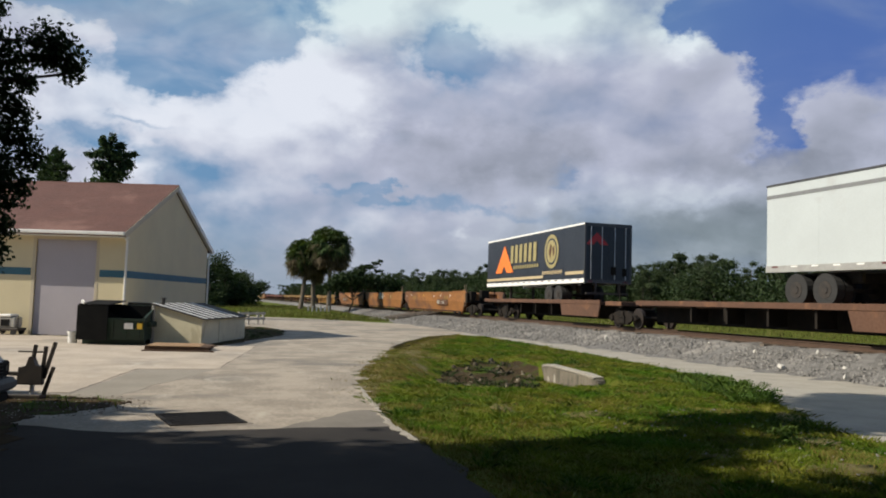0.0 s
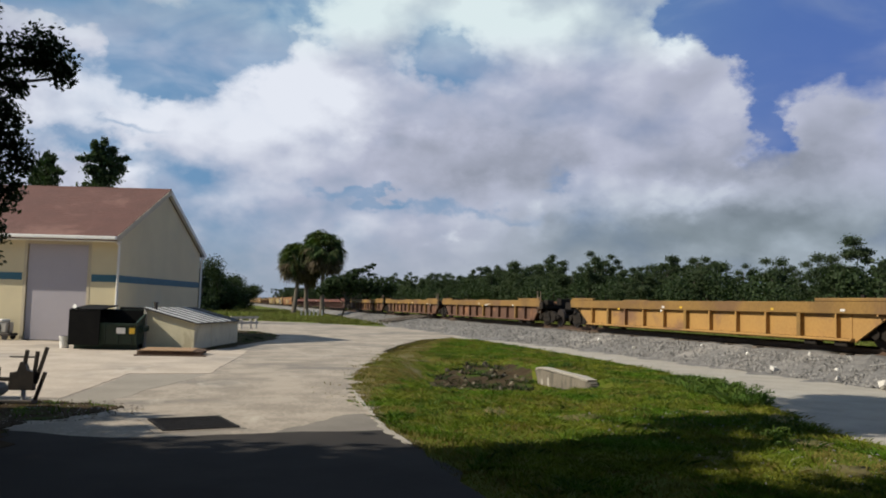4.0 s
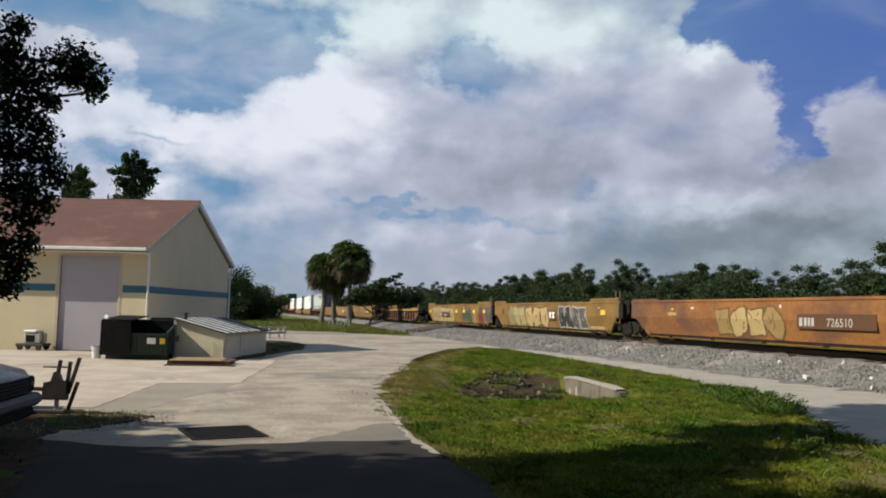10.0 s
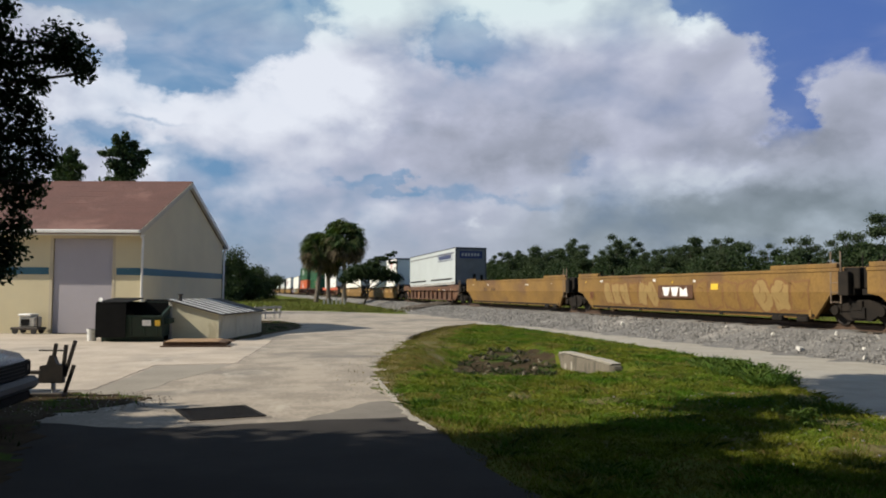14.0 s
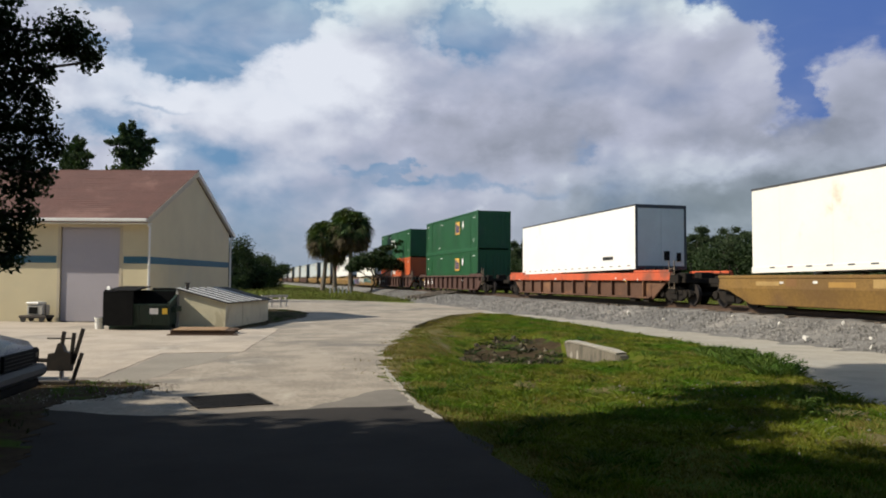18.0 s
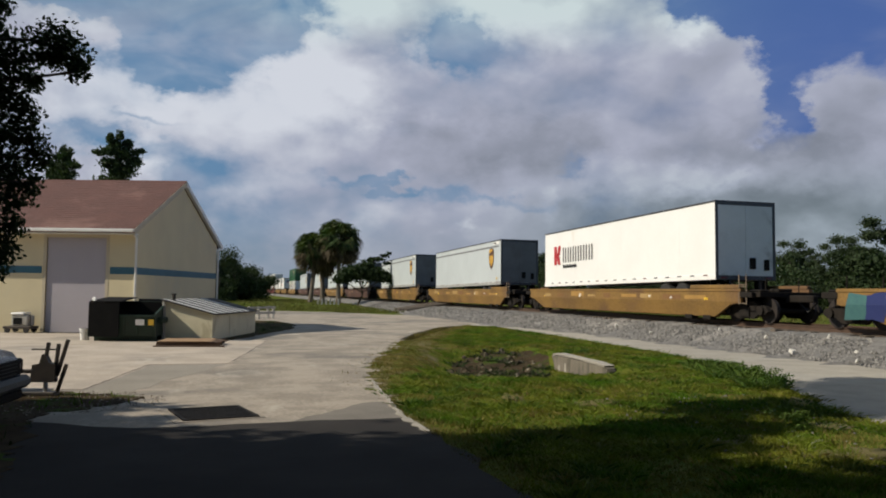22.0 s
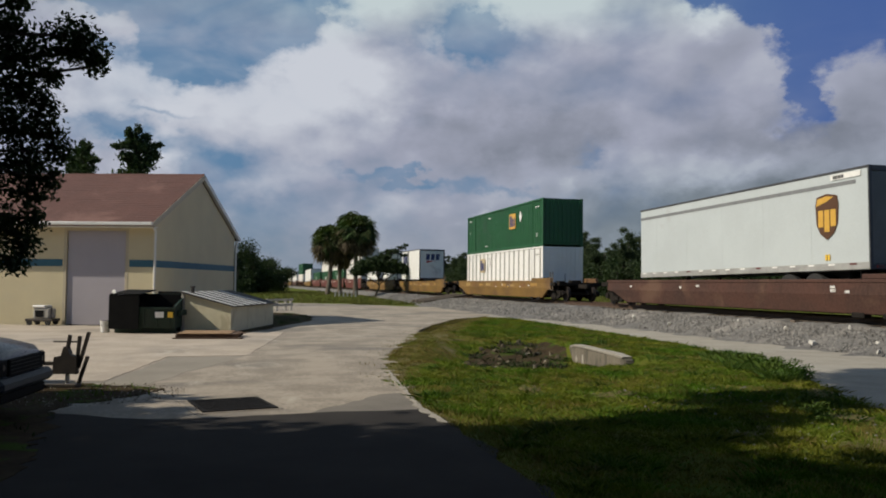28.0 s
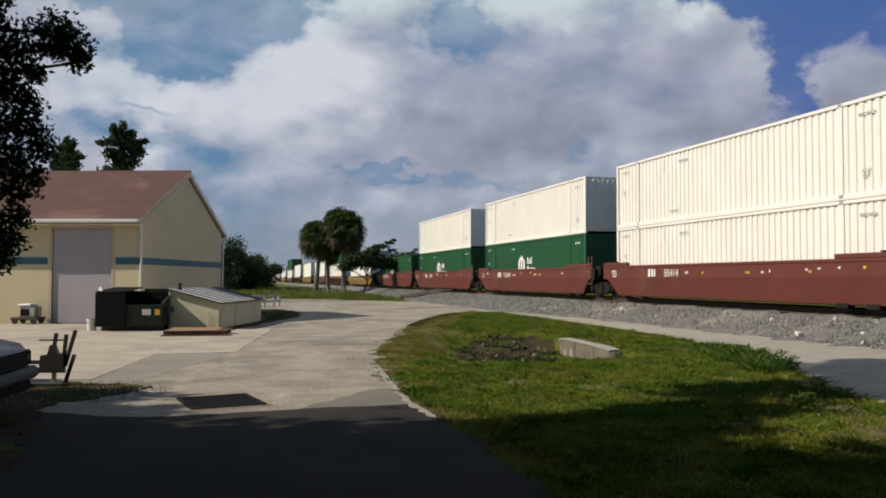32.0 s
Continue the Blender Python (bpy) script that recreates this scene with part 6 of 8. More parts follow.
def bogie(parent, y):
    t = link("truck", BOLSTER, parent, pose(0, y, 0), "greasy black iron rail truck")
    for x in (-1.05, 1.05):
        link("sideframe", SIDEFRAME, t, pose(x, 0, 0))
    for a in (-0.89, 0.89):
        link("axle", AXLE, t, pose(0, a, 0.42))
        link("wheel", WHEEL, t, pose(-0.7525, a, 0.42))
        link("wheel", WHEEL, t, pose(0.7525, a, 0.42, 0, 0, 180))
    return t


def flat(name, shapes, material, parent, a, z, x=-1.5, label="", thick=0.006):
    """Flat marks on the side that faces the yard; a runs along the side towards the leading end."""
    bm = bmesh.new()
    for s in shapes:
        prism(bm, s, "z", 0.0, thick)
    m = Matrix(((0, 0, -1, x), (-1, 0, 0, -a), (0, 1, 0, z), (0, 0, 0, 1)))
    return part(name, bm, material, parent, label, m=m)


def rect(x0, y0, w, h, lean=0.0):
    return [(x0, y0), (x0 + w, y0), (x0 + w + lean, y0 + h), (x0 + lean, y0 + h)]


def words(text, size, material, parent, a, z, x, label="painted number"):
    cu = bpy.data.curves.new("digits", "FONT")
    cu.body, cu.size, cu.extrude = text, size, 0.004
    tmp = bpy.data.objects.new("digits", cu)
    me = bpy.data.meshes.new_from_object(tmp)
    bpy.data.objects.remove(tmp)
    me.materials.clear()
    me.materials.append(M[material])
    m = Matrix(((0, 0, -1, x - 0.003), (-1, 0, 0, -a), (0, 1, 0, z), (0, 0, 0, 1)))
    return link("painted_number", me, parent, m, label)


LABELS = {
    "orange": "empty rusty orange smooth-sided well car of a freight train", "yellow": "faded yellow smooth-sided well car of a freight train",
    "maroon": "oxide red smooth-sided well car with white markings", "dullred": "weathered red-brown smooth-sided well car",
    "brown": "rust-brown ribbed well car of a freight train", "brownyellow": "rust-brown ribbed well car with a yellow top chord",
    "brownmaroon": "dark brown ribbed well car with an oxide red top chord", "orangered": "rust-brown ribbed well car with an orange-red top chord",
    "tan": "dull yellow-brown ribbed well car of a freight train",
    "darkribbed": "dark brown ribbed well car with a thin top chord",
    "rustribbed": "rust-brown well car with close ribs and a narrow yellowed chord",
}
M["tan"] = mat("dull_yellow_brown_paint", (0.34, 0.19, 0.05), (0.27, 0.15, 0.045), 0.8, 0, 0.7, 14, 0.5, 0.15, 30, third=(0.17, 0.09, 0.045), third_scale=0.6)
M["chordred"] = mat("faded_red_chord_paint", (0.125, 0.038, 0.027), (0.095, 0.031, 0.023), 0.75, 0, 0.6, 12, 0.6, 0.1, 30, third=(0.09, 0.036, 0.026), third_scale=0.6)
M["graffiti_cream"] = mat("cream_spray_paint", (0.50, 0.39, 0.19), (0.42, 0.32, 0.15), 0.7, 0, 2, 30, 0.5, 0.0)
M["graffiti_sand"] = mat("sand_spray_paint", (0.40, 0.30, 0.13), (0.33, 0.24, 0.10), 0.7, 0, 2, 30, 0.5, 0.0)
M["graffiti_dust"] = mat("dusty_faded_spray_paint", (0.28, 0.185, 0.065), (0.22, 0.145, 0.05), 0.75, 0, 2, 30, 0.5, 0.0)
M["graffiti_olive"] = mat("olive_spray_paint", (0.23, 0.21, 0.10), (0.17, 0.15, 0.07), 0.7, 0, 2, 30, 0.5, 0.0)
M["graffiti_teal"] = mat("dark_teal_spray_paint", (0.035, 0.075, 0.055), (0.05, 0.06, 0.04), 0.7, 0, 2, 30, 0.5, 0.0)
M["graffiti_edge"] = mat("brown_outline_spray_paint", (0.11, 0.062, 0.026), (0.085, 0.048, 0.02), 0.7, 0, 2, 30, 0.5, 0.0)
M["graffiti_slate"] = mat("slate_grey_spray_paint", (0.062, 0.058, 0.056), (0.09, 0.08, 0.072), 0.75, 0, 2, 30, 0.5, 0.0)
M["graffiti_red"] = mat("dark_red_spray_paint", (0.15, 0.025, 0.025), (0.10, 0.02, 0.02), 0.7, 0, 2, 30, 0.5, 0.0)
M["patch_yellow"] = mat("repainted_yellow_patch", (0.35, 0.20, 0.048), (0.28, 0.155, 0.038), 0.65, 0, 2, 40, 0.6, 0.05)
M["patch_pale"] = mat("faded_pale_yellow_patch", (0.36, 0.235, 0.085), (0.28, 0.175, 0.06), 0.7, 0, 2, 40, 0.6, 0.05)
M["patch_dark"] = mat("rusted_yellow_patch", (0.19, 0.095, 0.03), (0.15, 0.072, 0.024), 0.75, 0, 2, 40, 0.6, 0.05)
M["logo_pink"] = mat("faded_mauve_marking", (0.26, 0.12, 0.24), (0.20, 0.10, 0.19), 0.6, 0, 4, 60, 0.5, 0.0)
MASTERS = {}
SLANT = {}
HI = {}         # height of each well car's side


def slant(style, single):
    """How far the lower half of a smooth side leans in under the car."""
    return 0.16 if style == "maroon" else 0.22


def well_master(style, single):
    """One empty well car: sides, posts, end decks, floor and trucks; its origin lies on the rail's top."""
    ribbed = style not in ("orange", "yellow", "maroon", "dullred")
    L = 20.6 if single else 18.7
    paint = {"brownyellow": "brown", "brownmaroon": "dullbrown", "orangered": "brown", "rustribbed": "brown", "darkribbed": "dullbrown"}.get(style, style)
    chord = {"brown": "brown", "brownyellow": "yellow", "brownmaroon": "chordred", "orangered": "orangered", "tan": "yellow", "rustribbed": "tan", "darkribbed": "dullbrown"}.get(style, style)
    zt = 1.30 if ribbed else 1.16 if single else {"orange": 1.67, "yellow": 1.67}.get(style, 1.50)
    crease = 0.70 if single else 0.95
    deep, posts = {"rustribbed": (0.17, 16), "darkribbed": (0.13, 13)}.get(style, (0.34, 13))
    h = L / 2 - (0.5 if single else 0.25)
    w = thing("well_car", pose(0, 0, 0), LABELS[style], "rail car", "cars of the passing train")
    end = 1.7 if single else 1.25
    for s in (-1, 1):
        x0, x1 = sorted((s * 1.28, s * 1.34) if ribbed else (s * 1.38, s * 1.472))
        top = zt if ribbed else crease
        outline = [(-h, min(0.98, top - 0.02)), (-h, top), (h, top), (h, min(0.98, top - 0.02)), (h - end * 0.35, min(0.86, top - 0.08)), (h - end, 0.16), (-h + end, 0.16), (-h + end * 0.35, min(0.86, top - 0.08))]
        plate = prisms((outline, "x", x0, x1))
        if not ribbed:      # the lower half leans in under the car
            for v in plate.verts:
                v.co.x -= s * slant(style, single) * (crease - v.co.z)
        side = part("side_sill", plate, paint, w)
        c0, c1 = sorted((s * 1.34, s * 1.50))
        if ribbed:
            part("top_chord", boxes((c0, c1, -h, h, zt - deep, zt + 0.003), bevel=0.012), chord, side)
            part("bottom_flange", boxes((c0, c1, -h + end, h - end, 0.19, 0.26), bevel=0.01), paint, side)
            part("chord_inside", boxes((min(s * 1.28, s * 1.335), max(s * 1.28, s * 1.335), -h, h, zt - deep, zt - 0.02)), paint, side)
            for k in range(posts) if s < 0 else (2, 6, 10):
                y = -h + 0.75 + k * (2 * h - 1.5) / (posts - 1)
                lo = 0.26 if abs(y) < h - end else 0.9
                wide = 0.16 if k in (2, 6, 10) and style != "rustribbed" else 0.10 if style == "rustribbed" else 0.065
                part("side_post", boxes((c0 if s < 0 else s * 1.342, -1.342 if s < 0 else c1, y - wide / 2, y + wide / 2, lo, zt - deep)), chord if k in (2, 6, 10) and chord == "yellow" else paint, side)
        else:
            part("top_chord", boxes((c0, c1, -h, h, zt - 0.10, zt + 0.003), bevel=0.012), paint, side)
            u = [(-h + 0.02, crease), (-h + 0.02, zt - 0.1), (h - 0.02, zt - 0.1), (h - 0.02, crease)]
            a, b = sorted((s * 1.36, s * 1.475))
            part("upper_panel", prisms((u, "x", a, b)), paint, side)
            part("bottom_flange", boxes((min(s * 1.12, s * 1.30), max(s * 1.12, s * 1.30), -h + end, h - end, 0.13, 0.19), bevel=0.01), paint, side)
            for y in (-h + 2.9, -3.1, 3.1, h - 2.9) if s < 0 else ():
                part("panel_joint", boxes((-1.480, -1.475, y - 0.02, y + 0.02, crease + 0.02, zt - 0.1)), paint, side)
        # raised end castings
        for e, long in ((-1, 3.0), (1, 2.2)) if ribbed or not single else ((-1, 3.0),):
            y0, y1 = sorted((e * (h - 0.1), e * (h - 0.1 - long)))
            part("end_sill", boxes((c0, c1, y0, y1, zt + 0.004, zt + (0.11 if ribbed else 0.06 if style == "orange" else 0.15)), bevel=0.02), chord, side)
            for q in range(2) if s < 0 else ():
                y = e * (h - 0.5 - 0.8 * q)
                part("lever", boxes((s * 1.42 - 0.04, s * 1.42 + 0.04, y - 0.06, y + 0.06, zt + 0.11, zt + 0.2)), "bogie", side)
    part("floor", boxes((-1.34, 1.34, -h + end, h - end, 0.20, 0.27), *[(-1.34, 1.34, y - 0.1, y + 0.1, 0.14, 0.2) for y in (-6, -3, 0, 3, 6)]), "bogie", w)
    for e in (-1, 1):
        y = e * (h - end - 0.15)
        part("bulkhead", boxes((-1.36, 1.36, y - 0.06, y + 0.06, 0.2, zt - 0.12)), paint, w)
        y0, y1 = sorted((e * (h - end - 0.1), e * (L / 2 + (0.3 if single else 0.12))))
        part("end_deck", boxes((-1.3, 1.3, y0, y1, 0.88, 1.06), (-0.25, 0.25, y0, y1, 0.70, 0.88), bevel=0.015), "bogie", w)
        if e < 0 or single:
            for x in (-1.34, 1.46):
                y0, y1 = sorted((e * (h - 0.05), e * (L / 2 + 0.10)))
                part("end_cover", boxes((x - 0.16, x + 0.0, y0, y1, 0.86, zt - 0.1), bevel=0.02), "bogie", w, "dark greasy end plate with brake gear")
        y = e * (L / 2 - 0.12)
        bars = [((x, y, 1.0), (x, y, zt + 0.40), 0.022) for x in (-0.75, 0.6)]
        if e < 0:       # the ladder on the side of the leading end
            bars += [((-1.47, y + d, 0.62), (-1.47, y + d, zt + 0.5), 0.026) for d in (0.08, 0.48)] + [((-1.47, y + 0.08, z), (-1.47, y + 0.48, z), 0.016) for z in (0.66, 0.95, 1.24, zt + 0.15)]
        for b in bars:
            part("grab_iron" if b[0][2] == b[1][2] else "ladder_post", tubes(b, n=6), "ladder" if b[0][0] == b[1][0] == -1.47 else "bogie", w)
        part("gear_box", boxes((-0.45, 0.15, y - 0.26, y + 0.24, 1.06, zt + (0.02 if single else 0.12)), bevel=0.03), "bogie", w, "dark brake gear at the car's end")
        part("gear_case", boxes((-1.28, -0.92, y - 0.42, y + 0.2, 1.06, zt + (-0.02 if single else 0.02)), bevel=0.03), "bogie", w)
        if single:
            part("coupler", boxes((-0.12, 0.12, min(e * L / 2, e * (L / 2 + 1.42)), max(e * L / 2, e * (L / 2 + 1.42)), 0.72, 0.96), bevel=0.03), "bogie", w)
            part("brake_hose", tubes(((0.4, e * L / 2, 0.8), (0.3, e * (L / 2 + 0.7), 0.4), 0.03), ((0.3, e * (L / 2 + 0.7), 0.4), (0.15, e * (L / 2 + 1.3), 0.7), 0.03), n=6), "rubber", w)
            bogie(w, e * (L / 2 - 0.75))
    if not single:
        bogie(w, -L / 2 - 0.1)
    for y in (-h + end + 0.5, -h + end + 1.7):
        part("hopper_foot", boxes((-1.4, -1.1, y - 0.25, y + 0.25, 0.02, 0.19), bevel=0.03), "bogie", w)
    return w


M["ladder"] = mat("worn_pale_ladder_iron", (0.20, 0.15, 0.10), (0.12, 0.085, 0.06), 0.8, 0.0, 3, 30, 0.6, 0.1)
M["dullbrown"] = mat("dark_red_brown_steel", (0.078, 0.034, 0.024), (0.056, 0.026, 0.019), 0.85, 0, 0.9, 14, 0.5, 0.2, 30, third=(0.075, 0.035, 0.027), third_scale=0.7)


def clone(key, build):
    """Each kind is built once; all that run in the train are copies that share its meshes."""
    if key not in MASTERS:
        MASTERS[key] = build()
    return copy_thing(MASTERS[key], pose(0, 0, 0))


def well(u0, u1, style, single, last=False):
    w = clone(("well", style, single), lambda: well_master(style, single))
    TRAIN.append((w, (u0 + u1) / 2, 0.0, 0.0))
    SLANT[w.name] = slant(style, single)
    HI[w.name] = 1.30 if style not in ("orange", "yellow", "maroon", "dullred") else 1.16 if single else 1.67 if style in ("orange", "yellow") else 1.50
    return w


def spine(u):
    """A skeleton platform: one box beam with wheel decks, for road trailers on their own wheels."""
    s = clone(("spine",), build_spine)
    TRAIN.append((s, u, 0.0, 0.0))
    return s


def build_spine():
    s = thing("spine_car", pose(0, 0, 0), "dark rust-brown skeleton rail car carrying a road trailer", "rail car", "cars of the passing train")
    # the shadow below the deck is put into the beam's black colour
    part("beam", boxes((-0.42, 0.42, -8.9, 8.9, 0.30, 1.02), bevel=0.03), "bogie", s, "centre beam, blackened for the shadow under the deck")
    part("wheel_deck", boxes((-1.38, 1.38, -7.4, 3.2, 1.0, 1.12), bevel=0.015), "brown", s)
    for x in (-1.38, 1.38):
        part("edge_rail", boxes((x - 0.05, x + 0.05, -7.4, 8.9, 1.0, 1.20), bevel=0.012), "brown", s)
        part("apron", prisms(([(-7.2, 0.42), (-3.2, 0.42), (-3.0, 1.0), (-7.4, 1.0)], "x", x - 0.03, x + 0.03)), "brown", s)
        for y in (-1.6, 0.6, 2.8, 5.0):
            part("bracket", prisms(([(y - 0.05, 0.42), (y + 0.05, 0.42), (y + 0.05, 1.0), (y - 0.05, 1.0)], "x", min(x * 0.4, x * 0.93), max(x * 0.4, x * 0.93))), "bogie", s)
    part("hitch", prisms(([(5.6, 1.0), (7.2, 1.0), (7.0, 1.26), (5.8, 1.26)], "x", -0.5, 0.5)), "bogie", s, "folded trailer hitch stand")
    part("end_deck", boxes((-1.25, 1.25, -9.1, -7.6, 0.95, 1.15), bevel=0.02), "brown", s)
    part("end_deck", boxes((-1.1, 1.1, 4.2, 9.1, 0.95, 1.12), bevel=0.02), "brown", s)
    for y in (-8.9, 8.7):
        part("ladder", tubes(*[((x, y, 0.9), (x, y, 1.75), 0.022) for x in (-1.2, -0.8)], *[((-1.2, y, z), (-0.8, y, z), 0.016) for z in (1.2, 1.45, 1.7)], n=6), "bogie", s)
    bogie(s, -9.0)
    return s


def shell_outline(L, deep=0.045, pitch=0.30):
    """The plan of a container with folded side sheets."""
    pts, n = [], int((L - 0.4) / pitch)
    for s in (-1, 1):
        ys = []
        for k in range(n):
            y0 = -L / 2 + 0.2 + k * (L - 0.4) / n
            p = (L - 0.4) / n
            ys += [(s * 1.255, y0), (s * 1.255, y0 + 0.52 * p), (s * (1.255 - deep), y0 + 0.60 * p), (s * (1.255 - deep), y0 + 0.92 * p)]
        ys.append((s * 1.255, L / 2 - 0.2))
        pts += ys if s > 0 else [(x, y) for x, y in ys][::-1]
    return pts


def container_master(paint, L, H, folds):
    c = thing("container", pose(0, 0, 0), CONTAINER_LABEL[paint], "container", "containers on the train")
    if folds == "posts":
        part("shell", boxes((-1.24, 1.24, -L / 2 + 0.05, L / 2 - 0.05, 0.12, H - 0.06)), paint, c)
        n = 17
        for s in (-1, 1):
            for k in range(n):
                y = -L / 2 + 0.5 + k * (L - 1.0) / (n - 1)
                part("side_post", boxes((min(s * 1.24, s * 1.285), max(s * 1.24, s * 1.285), y - 0.05, y + 0.05, 0.14, H - 0.1)), "postgrey", c)
    else:
        bm = bmesh.new()
        prism(bm, shell_outline(L), "z", 0.12, H - 0.08)
        part("shell", bm, paint, c)
    part("roof", boxes((-1.26, 1.26, -L / 2 + 0.06, L / 2 - 0.06, H - 0.078, H - 0.02)), paint, c)
    for s in (-1, 1):
        x0, x1 = sorted((s * 1.18, s * 1.295))
        part("bottom_rail", boxes((x0, x1, -L / 2 + 0.16, L / 2 - 0.16, 0.0, 0.16), bevel=0.01), paint, c)
        part("top_rail", boxes((x0, x1, -L / 2 + 0.16, L / 2 - 0.16, H - 0.11, H - 0.004), bevel=0.01), paint, c)
        for e in (-1, 1):
            y0, y1 = sorted((e * (L / 2 - 0.17), e * (L / 2 - 0.004)))
            part("corner_post", boxes((x0, x1, y0, y1, 0.12, H - 0.12), bevel=0.01), paint, c)
            for z in (0.0, H - 0.12):
                part("corner_casting", boxes((x0 - 0.002, x1 + 0.002, y0, y1 + 0.002, z, z + 0.12), bevel=0.012), paint, c)
            if L > 14:      # lifting posts at forty feet
                y = e * 6.1
                post = part("lift_post", boxes((x0, x1 + (0.002 if s > 0 else 0), y - 0.09, y + 0.09, 0.16, H - 0.11), bevel=0.008), paint, c)
                for z in (0.05, H - 0.12):
                    part("lift_casting", boxes((x0 - 0.003, x1 + 0.003, y - 0.09, y + 0.09, z, z + 0.12), bevel=0.01), "edge" if paint in ("white", "pink") else paint, post)
    # front sheet at the leading end, doors at the other
    ribs = [(-1.1 + 0.275 * k - 0.03, -1.1 + 0.275 * k + 0.03, -L / 2 + 0.005, -L / 2 + 0.05, 0.16, H - 0.12) for k in range(9)]
    front = part("front_panel", boxes((-1.18, 1.18, -L / 2 + 0.04, -L / 2 + 0.07, 0.1, H - 0.1)), paint, c)
    for r in ribs:
        part("panel_rib", boxes(r), paint, front)
    for s in (-1, 1):
        door = part("door", boxes((min(0.01 * s, 1.17 * s), max(0.01 * s, 1.17 * s), L / 2 - 0.07, L / 2 - 0.02, 0.12, H - 0.1), bevel=0.01), paint, c)
        for x in (0.3, 0.85):
            part("lock_rod", tubes(((s * x, L / 2 + 0.0, 0.14), (s * x, L / 2 + 0.0, H - 0.14), 0.02), n=6), "edge", door)
    ink = "logo_grey" if paint in ("white", "pink") else "logo_white"
    if folds != "posts":
        words("53'", 0.30, ink, c, L / 2 - 1.15, 0.62, -1.296, "stencilled size mark")
        words("53'", 0.24, ink, c, -L / 2 + 0.7, 1.5, -1.296, "stencilled size mark")
    for y, z in ((-L / 2 + 0.9, H - 0.5), (L / 2 - 0.9, H - 0.42), (2.4, H - 0.5), (3.1, 0.42)):
        flat("marking", [rect(-0.34 + 0.11 * k, 0, 0.08, 0.06) for k in range(6)], "logo_grey" if paint in ("white", "pink") else "logo_white", c, -y, z, -1.296, "small stencilled marking")
    return c


M["postgrey"] = mat("grey_side_post", (0.36, 0.34, 0.31), (0.30, 0.285, 0.26), 0.5, 0.3, 3, 30, 0.5, 0.05)
CONTAINER_LABEL = {"green": "dark green corrugated freight container", "red": "orange corrugated freight container", "pink": "faded white corrugated freight container",
                   "white": "white freight container with grey side posts", "silver": "pale grey freight container"}


def container(u, z, paint, L=16.15, H=2.896, folds="folds"):
    c = clone(("container", paint, L, H, folds), lambda: container_master(paint, L, H, folds))
    TRAIN.append((c, u, z, 0.0))
    return c


def square_badge(c, a, z, ground="logo_gold"):
    flat("badge", [rect(-0.62, 0, 1.24, 1.0)], ground, c, a, z, -1.300, "gold square badge")
    flat("badge_figure", [rect(-0.5, 0.14, 0.36, 0.72), rect(-0.06, 0.14, 0.28, 0.55), rect(0.29, 0.14, 0.2, 0.55)], "logo_navy", c, a, z, -1.307, "plain dark blocks on the badge")
    flat("placard", [[(-0.26, 0.35), (0, 0), (0.26, 0.35), (0, 0.7)]], "logo_white", c, a + 1.55, z + 0.35, -1.300, "white diamond placard")


def hex_badge(c, a, z, col="logo_white"):
    ring = [(0.62 * math.sin(i * math.tau / 6), 0.62 + 0.62 * math.cos(i * math.tau / 6)) for i in range(6)]
    flat("badge", [ring], col, c, a, z, -1.300, "white six-sided badge")
    flat("badge_figure", [rect(-0.28, 0.25, 0.14, 0.7), rect(0.14, 0.25, 0.14, 0.7)], "logo_black", c, a, z, -1.307)
    flat("badge_lettering", [rect(0.95, 0.72, 0.16, 0.4), rect(1.2, 0.72, 0.2, 0.3), rect(1.5, 0.72, 0.2, 0.4), rect(0.95, 0.2, 0.22, 0.4), rect(1.26, 0.2, 0.16, 0.3), rect(1.5, 0.2, 0.2, 0.3), rect(1.8, 0.2, 0.2, 0.3), rect(2.1, 0.2, 0.16, 0.28)], col, c, a, z, -1.300, "white bars beside the badge")


